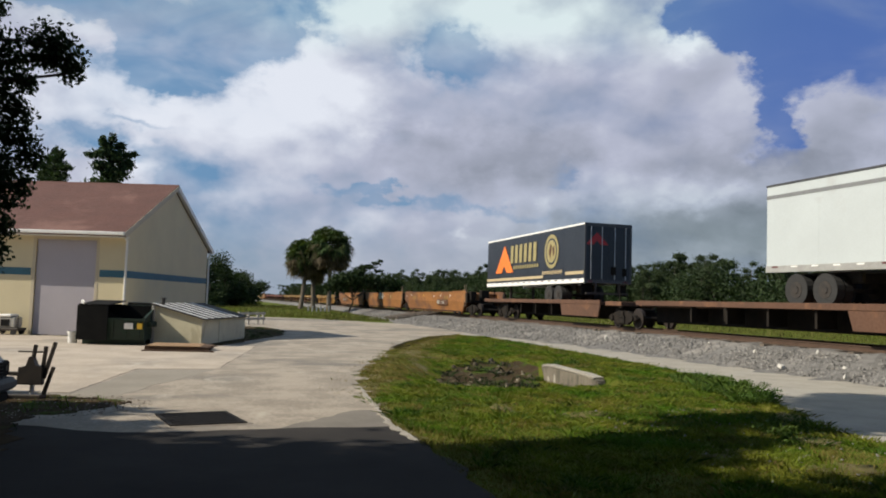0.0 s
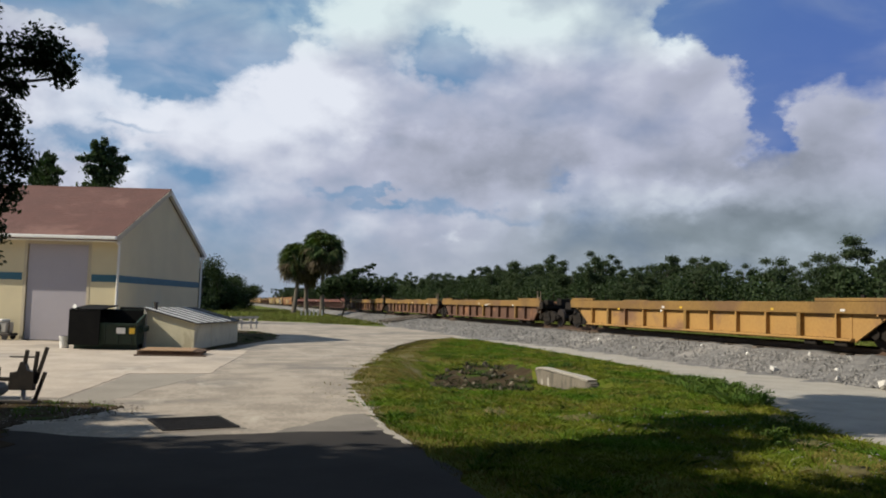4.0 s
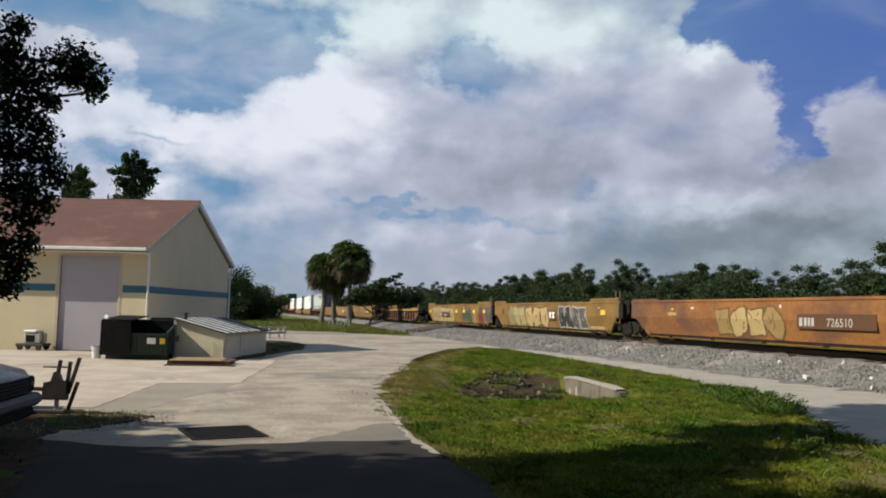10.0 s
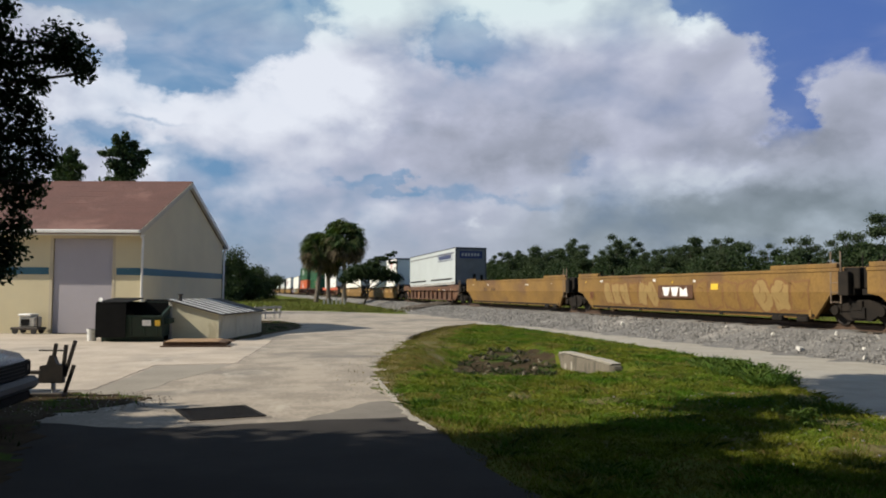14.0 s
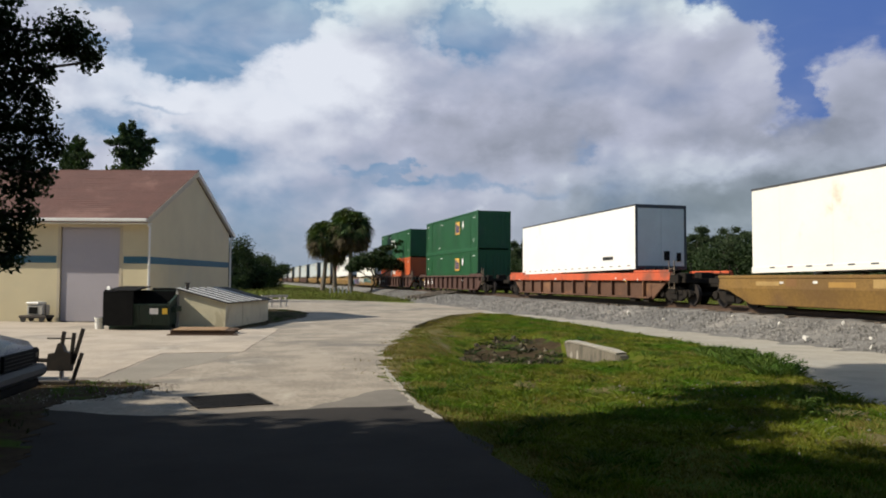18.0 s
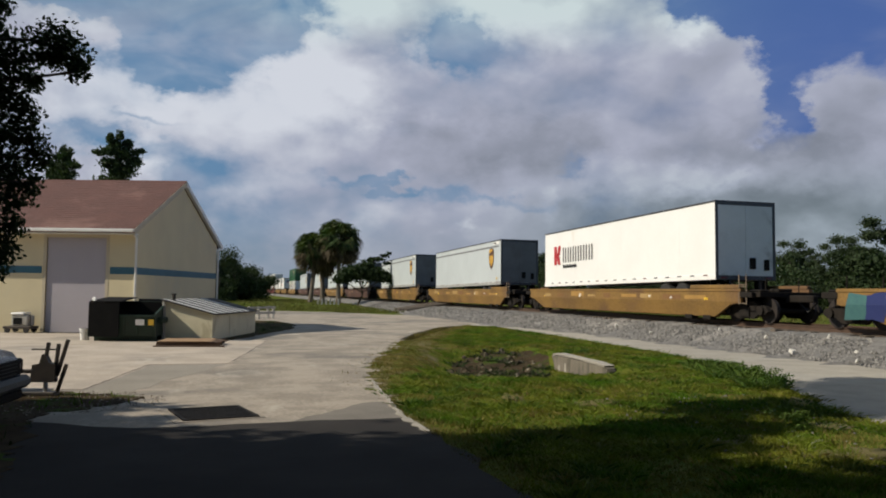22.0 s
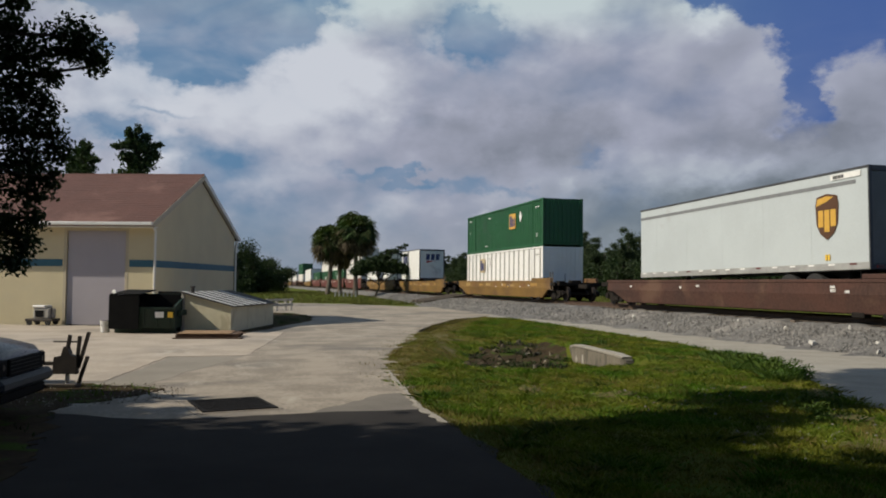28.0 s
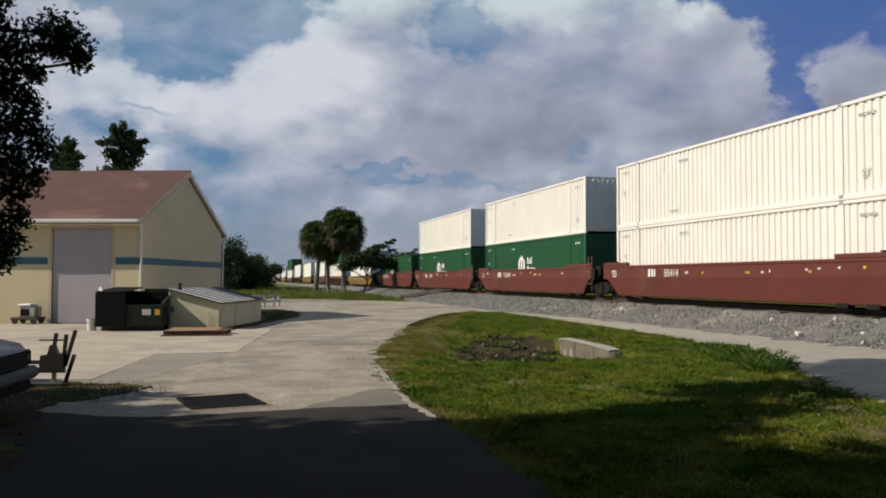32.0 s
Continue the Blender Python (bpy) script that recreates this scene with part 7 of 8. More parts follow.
def trailer_master(skin, L, H, wheels):
    t = thing("road_trailer", pose(0, 0, 0), TRAILER_LABEL[skin], "trailer", "trailers on the train")
    body = boxes((-1.28, 1.28, -L / 2 + 0.02, L / 2 - 0.02, 0.14, H - 0.05), bevel=0.015)
    part("body", body, skin, t)
    dark = skin == "navy"
    rail = "white" if dark else skin
    for s in (-1, 1):
        x0, x1 = sorted((s * 1.25, s * 1.298))
        part("top_rail", boxes((x0, x1, -L / 2, L / 2, H - (0.10 if dark else 0.075), H), bevel=0.01), rail if dark else "endframe", t)
        low = part("bottom_rail", boxes((x0, x1, -L / 2, L / 2, 0.0, 0.22), bevel=0.01), "railgrey" if skin == "silver" else rail, t)
        if s < 0:
            for k in range(int(L / 0.9)):
                y = -L / 2 + 0.5 + 0.9 * k
                part("marker_strip", boxes((x0 - 0.004, x0, y, y + 0.28, 0.15, 0.20)), ("logo_white" if skin == "silver" else "endframe") if k % 5 else "redlamp", low)
            for k in range(int(L / 2.44)):
                y = -L / 2 + 2.44 * (k + 1)
                if y < L / 2 - 0.3:
                    part("sheet_seam", boxes((-1.284, -1.279, y - 0.012, y + 0.012, 0.22, H - 0.14)), skin, t)
    if skin == "silver":
        for x in (-1.284, 1.284):
            part("crease_strip", boxes((x - 0.004, x + 0.004, -L / 2 + 0.5, L / 2 - 0.02, H - 0.48, H - 0.36)), "seamgrey", t, "thin dark strip under the roof")
    part("roof", boxes((-1.27, 1.27, -L / 2 + 0.01, L / 2 - 0.01, H - 0.048, H - 0.012), bevel=0.008), skin, t)
    # the leading end: frame, panels, boxes and lamps
    for x in (-1.24, 1.24):
        part("end_post", boxes((x - 0.055, x + 0.055, -L / 2 - 0.03, -L / 2 + 0.02, 0.0, H), bevel=0.008), "endframe", t)
    part("end_header", boxes((-1.185, 1.185, -L / 2 - 0.03, -L / 2 + 0.02, H - 0.16, H), bevel=0.008), "endframe", t)
    part("end_sill", boxes((-1.185, 1.185, -L / 2 - 0.03, -L / 2 + 0.02, 0.0, 0.16), bevel=0.008), "endframe", t)
    for s in (-1, 1):
        part("end_panel", boxes((min(0.004 * s, 1.18 * s), max(0.004 * s, 1.18 * s), -L / 2 - 0.012, -L / 2 + 0.02, 0.165, H - 0.165), bevel=0.004), {"white": "endwhite", "grime": "endwhite", "navy": "navy"}.get(skin, "enddoor"), t, "flat panel of the trailer's end")
        part("end_lamp", boxes((s * 0.95 - 0.12, s * 0.95 + 0.12, -L / 2 - 0.05, -L / 2 - 0.03, 0.04, 0.12)), "redlamp", t)
        part("mud_flap", boxes((s * 0.95 - 0.3, s * 0.95 + 0.3, -L / 2 + 0.4, -L / 2 + 0.42, -0.62, 0.0)), "black", t)
    if L > 10:
        for x, z, wd, tall in ((0.15, 0.42, 0.26, 0.42), (0.78, 0.38, 0.22, 0.40)):
            part("end_box", boxes((x, x + wd, -L / 2 - 0.06, -L / 2 - 0.013, z, z + tall), bevel=0.01), "bogie", t, "small dark box on the trailer's end")
    part("bumper_bar", boxes((-1.15, 1.15, -L / 2 + 0.02, -L / 2 + 0.12, -0.55, -0.45), (-0.7, -0.6, -L / 2 + 0.02, -L / 2 + 0.12, -0.45, 0.0), (0.6, 0.7, -L / 2 + 0.02, -L / 2 + 0.12, -0.45, 0.0)), "steel", t)
    tyre = MASTERS.get("tyre") or mesh_of("wheel", tubes(((-0.14, 0, 0), (0.14, 0, 0), 0.5), n=22), "rubber")
    hub = MASTERS.get("hub") or mesh_of("hub", tubes(((-0.15, 0, 0), (0.15, 0, 0), 0.26), ((-0.17, 0, 0), (0.17, 0, 0), 0.12), n=14), "steel")
    MASTERS["tyre"], MASTERS["hub"] = tyre, hub
    y0 = -L / 2 + wheels
    for y in ((y0, y0 + 1.24) if L > 10 else (y0,)):
        for x in (-1.08, -0.76, 0.76, 1.08):
            w = link("wheel", tyre, t, pose(x, y, -0.56))
            link("hub", hub, w)
        part("axle", tubes(((-1.1, y, -0.56), (1.1, y, -0.56), 0.07), n=8), "steel", t)
    part("slider", boxes((-0.6, -0.48, y0 - 0.8, y0 + 2.0, -0.3, -0.002), (0.48, 0.6, y0 - 0.8, y0 + 2.0, -0.3, -0.002)), "steel", t)
    yl = (L / 2 - 3.0 if wheels < L / 2 else -L / 2 + 3.0) if L > 10 else L / 2 - 1.6
    part("landing_gear", boxes(*[(x - 0.07, x + 0.07, yl - 0.07, yl + 0.07, -0.75, -0.002) for x in (-0.75, 0.75)], (-0.72, 0.72, yl - 0.03, yl + 0.03, -0.4, -0.34)), "steel", t)
    return t


M["railgrey"] = mat("dusty_grey_lower_rail", (0.36, 0.36, 0.345), (0.27, 0.265, 0.25), 0.6, 0.1, 2, 30, 0.6, 0.05)
M["seamgrey"] = mat("dark_seam_strip", (0.20, 0.205, 0.21), (0.16, 0.165, 0.17), 0.6, 0.0, 3, 30, 0.5, 0.0)
M["enddoor"] = mat("dull_grey_end_door", (0.16, 0.165, 0.165), (0.125, 0.13, 0.13), 0.6, 0.0, 1.5, 30, 0.5, 0.05, third=(0.13, 0.13, 0.125), third_scale=0.8)
M["endwhite"] = mat("dusty_white_end_panel", (0.76, 0.77, 0.74), (0.68, 0.69, 0.66), 0.55, 0.0, 1.2, 30, 0.5, 0.04, third=(0.40, 0.39, 0.36), third_scale=0.7, third_lo=0.55, third_hi=0.75)
M["endframe"] = mat("dull_end_frame", (0.10, 0.10, 0.105), (0.07, 0.07, 0.075), 0.5, 0.4, 3, 40, 0.5, 0.05)
TRAILER_LABEL = {"white": "white box trailer riding on a rail car", "grime": "grimy off-white box trailer riding on a rail car", "silver": "pale grey box trailer with a brown shield badge",
                 "navy": "dark navy box trailer with an orange peak and gold bars"}


def trailer(u, z, skin, L=16.15, H=2.96, wheels=2.4, tilt=-0.75):
    t = clone(("trailer", skin, L, H, wheels), lambda: trailer_master(skin, L, H, wheels))
    TRAIN.append((t, u, z, tilt))
    return t


def shield(t, a, z, s=1.0):
    out = [(-0.5, 1.05), (-0.44, 1.3), (0, 1.38), (0.44, 1.3), (0.5, 1.05), (0.46, 0.45), (0.3, 0.15), (0, -0.05), (-0.3, 0.15), (-0.46, 0.45)]
    flat("shield", [[(x * s, y * s) for x, y in out]], "logo_brown", t, a, z, -1.302, "brown shield badge")
    flat("shield_band", [[(x * s, y * s) for x, y in ((-0.46, 1.02), (-0.4, 1.24), (0, 1.31), (0.3, 1.26), (-0.05, 1.12))]], "logo_gold", t, a, z, -1.309, "gold upper field of the shield")
    flat("shield_figure", [[(x * s, y * s) for x, y in q] for q in (rect(-0.37, 0.36, 0.22, 0.52), rect(-0.10, 0.20, 0.22, 0.68), rect(0.17, 0.36, 0.22, 0.52))], "logo_gold", t, a, z, -1.309, "three plain gold blocks on the shield")


def stain(parent, a, z, wide, tall, color, seed, x=-1.478, n=5, label="sprayed graffiti shape"):
    """Irregular overlapping painted shapes on a car's side."""
    rng = np.random.default_rng(seed)
    shapes = []
    for k in range(n):
        cx, cy = wide * ((k + 0.5) / n - 0.5), tall * rng.uniform(0.4, 0.6)
        w, h = wide / n * rng.uniform(0.6, 0.9), tall * rng.uniform(0.35, 0.5)
        m = 7
        shapes.append([(cx + w * math.cos(i / m * math.tau) * rng.uniform(0.5, 1.1), cy + h * math.sin(i / m * math.tau) * rng.uniform(0.6, 1.1)) for i in range(m)])
    for q in shapes:
        spray(parent, q, a, z, color, x, label)


def spray(parent, outline, a, z, color, x=-1.478, label="sprayed graffiti shape"):
    bm = bmesh.new()
    prism(bm, outline, "z", 0.0, 0.004)
    fold = (0.70 if HI[parent.name] < 1.2 else 0.95) - z       # the paint follows the fold of the side
    bmesh.ops.bisect_plane(bm, geom=[*bm.verts, *bm.edges, *bm.faces], plane_co=(0, fold, 0), plane_no=(0, 1, 0))
    for v in bm.verts:
        if v.co.y < fold:
            v.co.z -= 0.004 + SLANT[parent.name] * (fold - v.co.y)
    part("graffiti", bm, color, parent, label, m=Matrix(((0, 0, -1, x), (-1, 0, 0, -a), (0, 1, 0, z), (0, 0, 0, 1))))


def bubble(parent, a0, a1, z0, z1, fill, edge, n, seed, thick=0.07, shine=True):
    """Fat rounded sprayed shapes with an outline and a few loose strokes, none of them a readable letter."""
    rng = np.random.default_rng(seed)
    w, mid, tall = (a1 - a0) / n, (z0 + z1) / 2, (z1 - z0) / 2
    for k in range(n):
        c, lean = a0 + (k + 0.5) * w, rng.uniform(-0.3, 0.3)
        lobes, turn, m = int(rng.integers(3, 6)), rng.random() * math.tau, 22
        def ring(grow):
            pts = []
            for i in range(m):
                b = math.tau * i / m
                r = 1 + 0.13 * math.cos(lobes * b + turn) + 0.05 * math.cos(2 * lobes * b)
                p, q = (abs(math.cos(b)) ** 0.6) * math.copysign(1, math.cos(b)), (abs(math.sin(b)) ** 0.6) * math.copysign(1, math.sin(b))
                y = max(-tall, min(tall, r * q * (tall * 0.92 - thick) + math.copysign(grow, q)))
                pts.append((r * p * (w * 0.52 - thick) + math.copysign(grow, p) + lean * y, y + mid - z0))
            return pts
        x = -1.479 - 0.0012 * (k % 2)
        spray(parent, ring(thick), c, z0, edge, x, "outline of a sprayed shape")
        spray(parent, ring(0.0), c, z0, fill[int(rng.integers(len(fill)))], x - 0.0030, "fat sprayed shape")
        for _ in range(3 if shine else 2):
            px, py, b, far = rng.uniform(-0.28, 0.28) * w, rng.uniform(-0.55, 0.4) * tall, rng.uniform(-0.5, 1.9), rng.uniform(0.3, 0.75) * tall
            path = [(px + far * t * math.cos(b + 0.9 * t), py + far * t * math.sin(b + 0.9 * t)) for t in (0, 0.35, 0.7, 1.0)]
            band = [(p + thick * 0.32, q) for p, q in path] + [(p - thick * 0.32, q + 0.01) for p, q in path[::-1]]
            spray(parent, [(p, max(-tall * 0.9, min(tall * 0.9, q)) + mid - z0) for p, q in band], c, z0, edge, x - 0.0062, "loose sprayed stroke")


def number_plate(parent, a0, a1, z, text, size):
    """A dark panel with a few white bars and the car's number."""
    flat("number_panel", [rect(0, -0.05, a1 - a0, size + 0.06)], "logo_brown", parent, a0, z, -1.486, "dark painted number panel")
    bars(parent, a0 + 0.12, z + 0.03, 4, size * 0.66, "logo_grey", -1.493, 5)
    if not text:
        bars(parent, a0 + (a1 - a0) * 0.46, z + 0.03, 6, size * 0.72, "logo_white", -1.493, 9)
        return
    words(text, size * 0.9, "logo_grey", parent, a0 + (a1 - a0) * 0.40, z + 0.03, -1.493, "white painted car number")


def bars(parent, a, z, n, size, color, x=-1.478, seed=1, label="row of small stencilled marks"):
    rng = np.random.default_rng(seed)
    out, at = [], 0.0
    for _ in range(n):
        w = size * rng.uniform(0.35, 0.6)
        out.append(rect(at, 0, w, size))
        at += w + size * rng.uniform(0.15, 0.3)
    flat("marking", out, color, parent, a, z, x, label)


def data_marks(w, style, seed):
    rng = np.random.default_rng(seed)
    z = 1.22
    for k in range(6):
        bars(w, rng.uniform(-8.5, 8.0), HI[w.name] + rng.uniform(-0.42, -0.26), int(rng.integers(2, 5)), rng.uniform(0.06, 0.10),
             "logo_yellow" if rng.random() < 0.35 else "logo_white", -1.477 if style in ("orange", "yellow", "maroon", "dullred") else -1.502, seed + k)


def build_train():
    # road trailers on skeleton cars
    spine(22.0)
    bogie(spine(41.6), 5.6)
    a = trailer(22.7 - 7.3, 2.14, "silver", 14.6, 2.9, 12.0, 0.3)
    a["label"] = "pale grey box trailer riding on a skeleton rail car"
    b = trailer(43.3, 2.0, "navy", 14.3, 2.98, 3.2, -0.35)
    bm = bmesh.new()
    prism(bm, [(-0.62, 0), (0, 0.62), (0.62, 0), (0.2, 0), (0, 0.2), (-0.2, 0)], "z", 0.0, 0.006)
    part("end_peak", bm, "logo_red", b, "dark red peak on the rear doors", m=Matrix(((1, 0, 0, -0.62), (0, 0, -1, -7.15 - 0.013), (0, 1, 0, 1.9), (0, 0, 0, 1))))
    for x in (-0.95, -0.35, 0.35, 0.95):
        part("lock_rod", tubes(((x, -7.18, 0.2), (x, -7.18, 2.8), 0.022), n=6), "edge", b)
    flat("peak", [[(-1.55, 0), (0, 1.7), (1.5, 0), (0.42, 0), (-0.05, 0.44), (-0.5, 0)]], "logo_orange", b, -3.95, 0.82, -1.302, "orange peak badge")
    for k in range(6):
        flat("gold_block", [rect(0.71 * k, 0, 0.44, 1.08, 0.04)], "logo_khaki", b, -2.9, 1.36, -1.309, "plain dull gold block")
    for k in range(11):
        flat("tan_bar", [rect(0.36 * k, 0, 0.22, 0.2)], "logo_khaki", b, -2.4, 1.0, -1.309, "small tan bar")
    ring = [[(r * math.cos(i / 24 * math.tau), 0.9 + r * math.sin(i / 24 * math.tau)) for i in range(24)] for r in (0.92, 0.72, 0.62)]
    for q, (rr, col) in enumerate(zip(ring, ("logo_khaki", "navy", "logo_khaki"))):
        flat("emblem", [rr], col, b, 3.2, 0.86, -1.302 - 0.007 * q, "round gold and tan emblem")
    flat("emblem_land", [[(-0.3, 0.9), (-0.1, 1.3), (0.05, 1.2), (0.0, 0.8), (-0.12, 0.5)], [(0.15, 1.1), (0.4, 1.2), (0.42, 0.8), (0.25, 0.6)]], "logo_brown", b, 3.2, 0.86, -1.323)
    flat("tan_band", [rect(-7.1, 0, 9.2, 0.16), rect(5.0, 0.1, 2.1, 0.16)], "logo_tan", b, 0, 0.34, -1.302, "long tan band")
    for k in range(12):
        flat("tan_bar", [rect(0.22 * k, 0, 0.13, 0.18)], "logo_tan", b, 2.0, 0.54, -1.302, "small tan bar")
    # empty orange wells
    for k, (p, q) in enumerate(((53.9, 73.1), (73.8, 91.8), (92.8, 111.9))):
        w = well(p, q, "orange", False)
        data_marks(w, "orange", 300 + k)
        stain(w, 4.2, 0.98, 1.2, 0.5, "yellow", 310 + k, n=3, label="patch of fresher yellow paint")
        stain(w, -5.5, 1.0, 0.9, 0.4, "yellow", 320 + k, n=2, label="patch of fresher yellow paint")
        if k == 1:
            flat("badge", [rect(-1.3, 0, 2.6, 0.66)], "logo_brown", w, -0.6, 0.97, -1.478, "dark badge plate")
            flat("badge_figure", [[(-1.1, 0.66), (-0.44, 0.66), (-0.62, 0.1), (-0.92, 0.1)], [(-0.36, 0.66), (0.30, 0.66), (0.12, 0.1), (-0.18, 0.1)], [(0.4, 0.66), (0.66, 0.5), (0.92, 0.66), (1.04, 0.1), (0.4, 0.1)]], "logo_white", w, -0.6, 0.93, -1.486, "white bars on the badge")
        else:
            number_plate(w, *((1.7, 4.7) if k == 0 else (-5.4, -1.6)), 0.72, "723313", 0.36)
    # ribbed wells
    w = well(115.2, 135.2, "tan", True)
    data_marks(w, "tan", 330)
    for k, (p, q) in enumerate(((138.6, 157.2), (158.2, 176.6), (177.8, 195.8))):
        w = well(p, q, "brownyellow", False)
        data_marks(w, "brownyellow", 340 + k)
    for k, (p, q) in enumerate(((199.9, 218.5), (219.0, 237.7), (238.7, 256.8))):
        w = well(p, q, "brownmaroon", False)
        data_marks(w, "brownmaroon", 350 + k)
        words("53", 0.55, "logo_white", w, -1.0, 0.55, -1.346, "white painted 53")
        flat("crest", [[(-0.3, 0.28), (-0.28, 0.6), (0.28, 0.6), (0.3, 0.28), (0, 0)]], "chordred", w, 4.85, 0.33, -1.346, "faded red crest")
    for k, (p, q) in enumerate(((261.2, 279.8), (280.8, 298.9), (299.4, 318.1))):
        w = well(p, q, "yellow" if k else "orange", False)
        data_marks(w, "orange", 360 + k)
        if k == 0:
            bubble(w, -2.6, 1.2, 0.28, 1.42, ("graffiti_sand", "graffiti_dust"), "graffiti_edge", 4, 371, 0.06)
            number_plate(w, 1.9, 5.2, 0.74, "726510", 0.40)
            bars(w, -5.9, 1.05, 7, 0.12, "graffiti_cream", seed=15)
        elif k == 1:
            bubble(w, -6.2, -3.3, 0.22, 1.50, ("logo_khaki", "graffiti_olive"), "graffiti_olive", 3, 375)
            bubble(w, -3.2, 0.4, 0.20, 1.52, ("graffiti_cream", "graffiti_sand"), "graffiti_edge", 3, 376)
            flat("badge", [rect(0, 0, 1.0, 0.54)], "logo_brown", w, 0.52, 0.70, -1.486, "dark badge plate")
            flat("badge_figure", [[(0.1, 0.44), (0.42, 0.44), (0.34, 0.10), (0.2, 0.10)], [(0.5, 0.10), (0.92, 0.10), (0.78, 0.27), (0.92, 0.44), (0.5, 0.44), (0.62, 0.27)]], "logo_white", w, 0.52, 0.70, -1.493, "white bars on the badge")
            bubble(w, 1.9, 5.5, 0.18, 1.50, ("logo_black", "graffiti_slate"), "logo_grey", 4, 377, 0.055)
            spray(w, rect(0, 0, 1.6, 0.13, 0.1), 5.7, 0.32, "graffiti_sand", label="faded cream spray wash")
        else:
            bubble(w, -7.6, -4.1, 0.18, 1.48, ("graffiti_dust", "graffiti_sand"), "logo_grey", 4, 378, 0.05)
            bubble(w, -4.0, -0.6, 0.18, 1.46, ("logo_khaki", "graffiti_sand"), "graffiti_olive", 3, 379, 0.08)
            number_plate(w, -4.9, -1.7, 0.72, "726510", 0.36)
            stain(w, 2.6, 0.22, 1.7, 1.1, "graffiti_teal", 393, n=4)
            spray(w, [(0, 0), (1.0, 0), (1.1, 0.75), (0.75, 1.25), (0.3, 1.2), (0.05, 0.8)], 3.2, 0.22, "graffiti_teal")
            spray(w, [(0.1, 0), (0.7, 0), (0.62, 0.4), (0.8, 0.75), (0.5, 0.9), (0.1, 0.7)], 4.6, 0.22, "graffiti_dust")
            spray(w, [(0, 0), (0.35, 0), (0.45, 0.3), (0.7, 0), (1.15, 0), (1.0, 0.8), (0.7, 1.05), (0.1, 0.9)], 5.9, 0.20, "graffiti_red")
            spray(w, [(0.2, 0.0), (0.75, 0.05), (0.8, 0.35), (0.45, 0.5), (0.15, 0.3)], 6.0, 1.02, "graffiti_teal", -1.482)
            spray(w, [(0.2, 0), (1.5, 0), (1.5, 1.1), (0.0, 1.1), (0.1, 0.5)], 7.45, 0.36, "graffiti_slate")
        if k:
            for a in (7.15,) if k == 1 else (-8.5, 0.0, 2.1, 4.7, 7.2):
                spray(w, rect(0, 0, 0.52, 0.24), a, 1.02, "logo_yellow", -1.490, "fresh yellow paint patch")
            words("53", 0.5, "logo_black", w, -7.6 if k == 1 else 7.0, 0.98, -1.486, "black painted 53")
    w = well(322.5, 341.4, "rustribbed", True)
    data_marks(w, "brownyellow", 400)
    flat("badge_figure", [[(-1.1, 0.54), (-0.44, 0.54), (-0.62, 0), (-0.92, 0)], [(-0.36, 0.54), (0.30, 0.54), (0.12, 0), (-0.18, 0)], [(0.4, 0.54), (0.66, 0.4), (0.92, 0.54), (1.04, 0), (0.4, 0)]], "logo_grey", w, 3.0, 0.5, -1.346, "pale bars of a faded badge")
    for k, (p, q) in enumerate(((345.7, 364.1), (365.4, 382.9), (384.6, 403.1))):
        w = well(p, q, "yellow", False)
        data_marks(w, "yellow", 410 + k)
        if k == 0:
            number_plate(w, 1.6, 4.8, 0.76, "", 0.34)
        if k == 1:
            flat("badge", [rect(-1.3, 0, 2.6, 0.52)], "logo_brown", w, 0.1, 0.70, -1.487, "dark badge plate")
            flat("badge_figure", [[(-0.95, 0.44), (-0.35, 0.44), (-0.5, 0.08), (-0.8, 0.08)], [(-0.3, 0.44), (0.3, 0.44), (0.15, 0.08), (-0.15, 0.08)], [(0.38, 0.44), (0.62, 0.32), (0.86, 0.44), (0.95, 0.08), (0.38, 0.08)]], "logo_white", w, 0.1, 0.70, -1.494, "pale blocks on the badge")
        if k == 2:
            bars(w, -4.9, 0.98, 5, 0.2, "graffiti_edge", seed=6)
            bars(w, -3.3, 0.98, 6, 0.2, "graffiti_edge", seed=9)
        if k == 1:
            bubble(w, -6.2, -1.3, 0.26, 1.44, ("graffiti_dust", "yellow"), "patch_dark", 6, 421, 0.07, False)
            bubble(w, 1.5, 7.8, 0.24, 1.42, ("graffiti_dust", "yellow"), "patch_dark", 7, 422, 0.07, False)
            words("53", 0.42, "graffiti_red", w, -7.7, 0.62, -1.486, "dark red painted 53")
            spray(w, rect(0, 0, 0.45, 0.22), 2.6, 1.04, "logo_yellow", -1.490, "fresh yellow paint patch")
    # cars with loads
    def car(u, style, seed, marks=True):
        w = well(u - 10.0, u + 10.0, style, True)
        data_marks(w, style, seed)
        if style == "yellow":
            rng = np.random.default_rng(seed + 50)
            for k in range(9):
                wide, tall = rng.uniform(0.5, 1.5), rng.uniform(0.10, 0.28)
                spray(w, rect(0, 0, wide, tall), -7.6 + 1.75 * k + rng.uniform(-0.3, 0.1), rng.uniform(0.76, 0.82), ("patch_pale", "patch_dark", "patch_yellow")[k % 3], -1.478, "painted-over patch on the side")
        return w
    car(414.7, "brown", 430)
    t = trailer(414.7, 1.36, "silver")
    flat("badge_frame", [rect(-2.2, 0, 4.4, 0.05), rect(-2.2, 0.57, 4.4, 0.05), rect(-2.2, 0.05, 0.05, 0.52), rect(2.15, 0.05, 0.05, 0.52)], "logo_navy", t, 5.0, 1.98, -1.302, "thin navy frame of the badge")
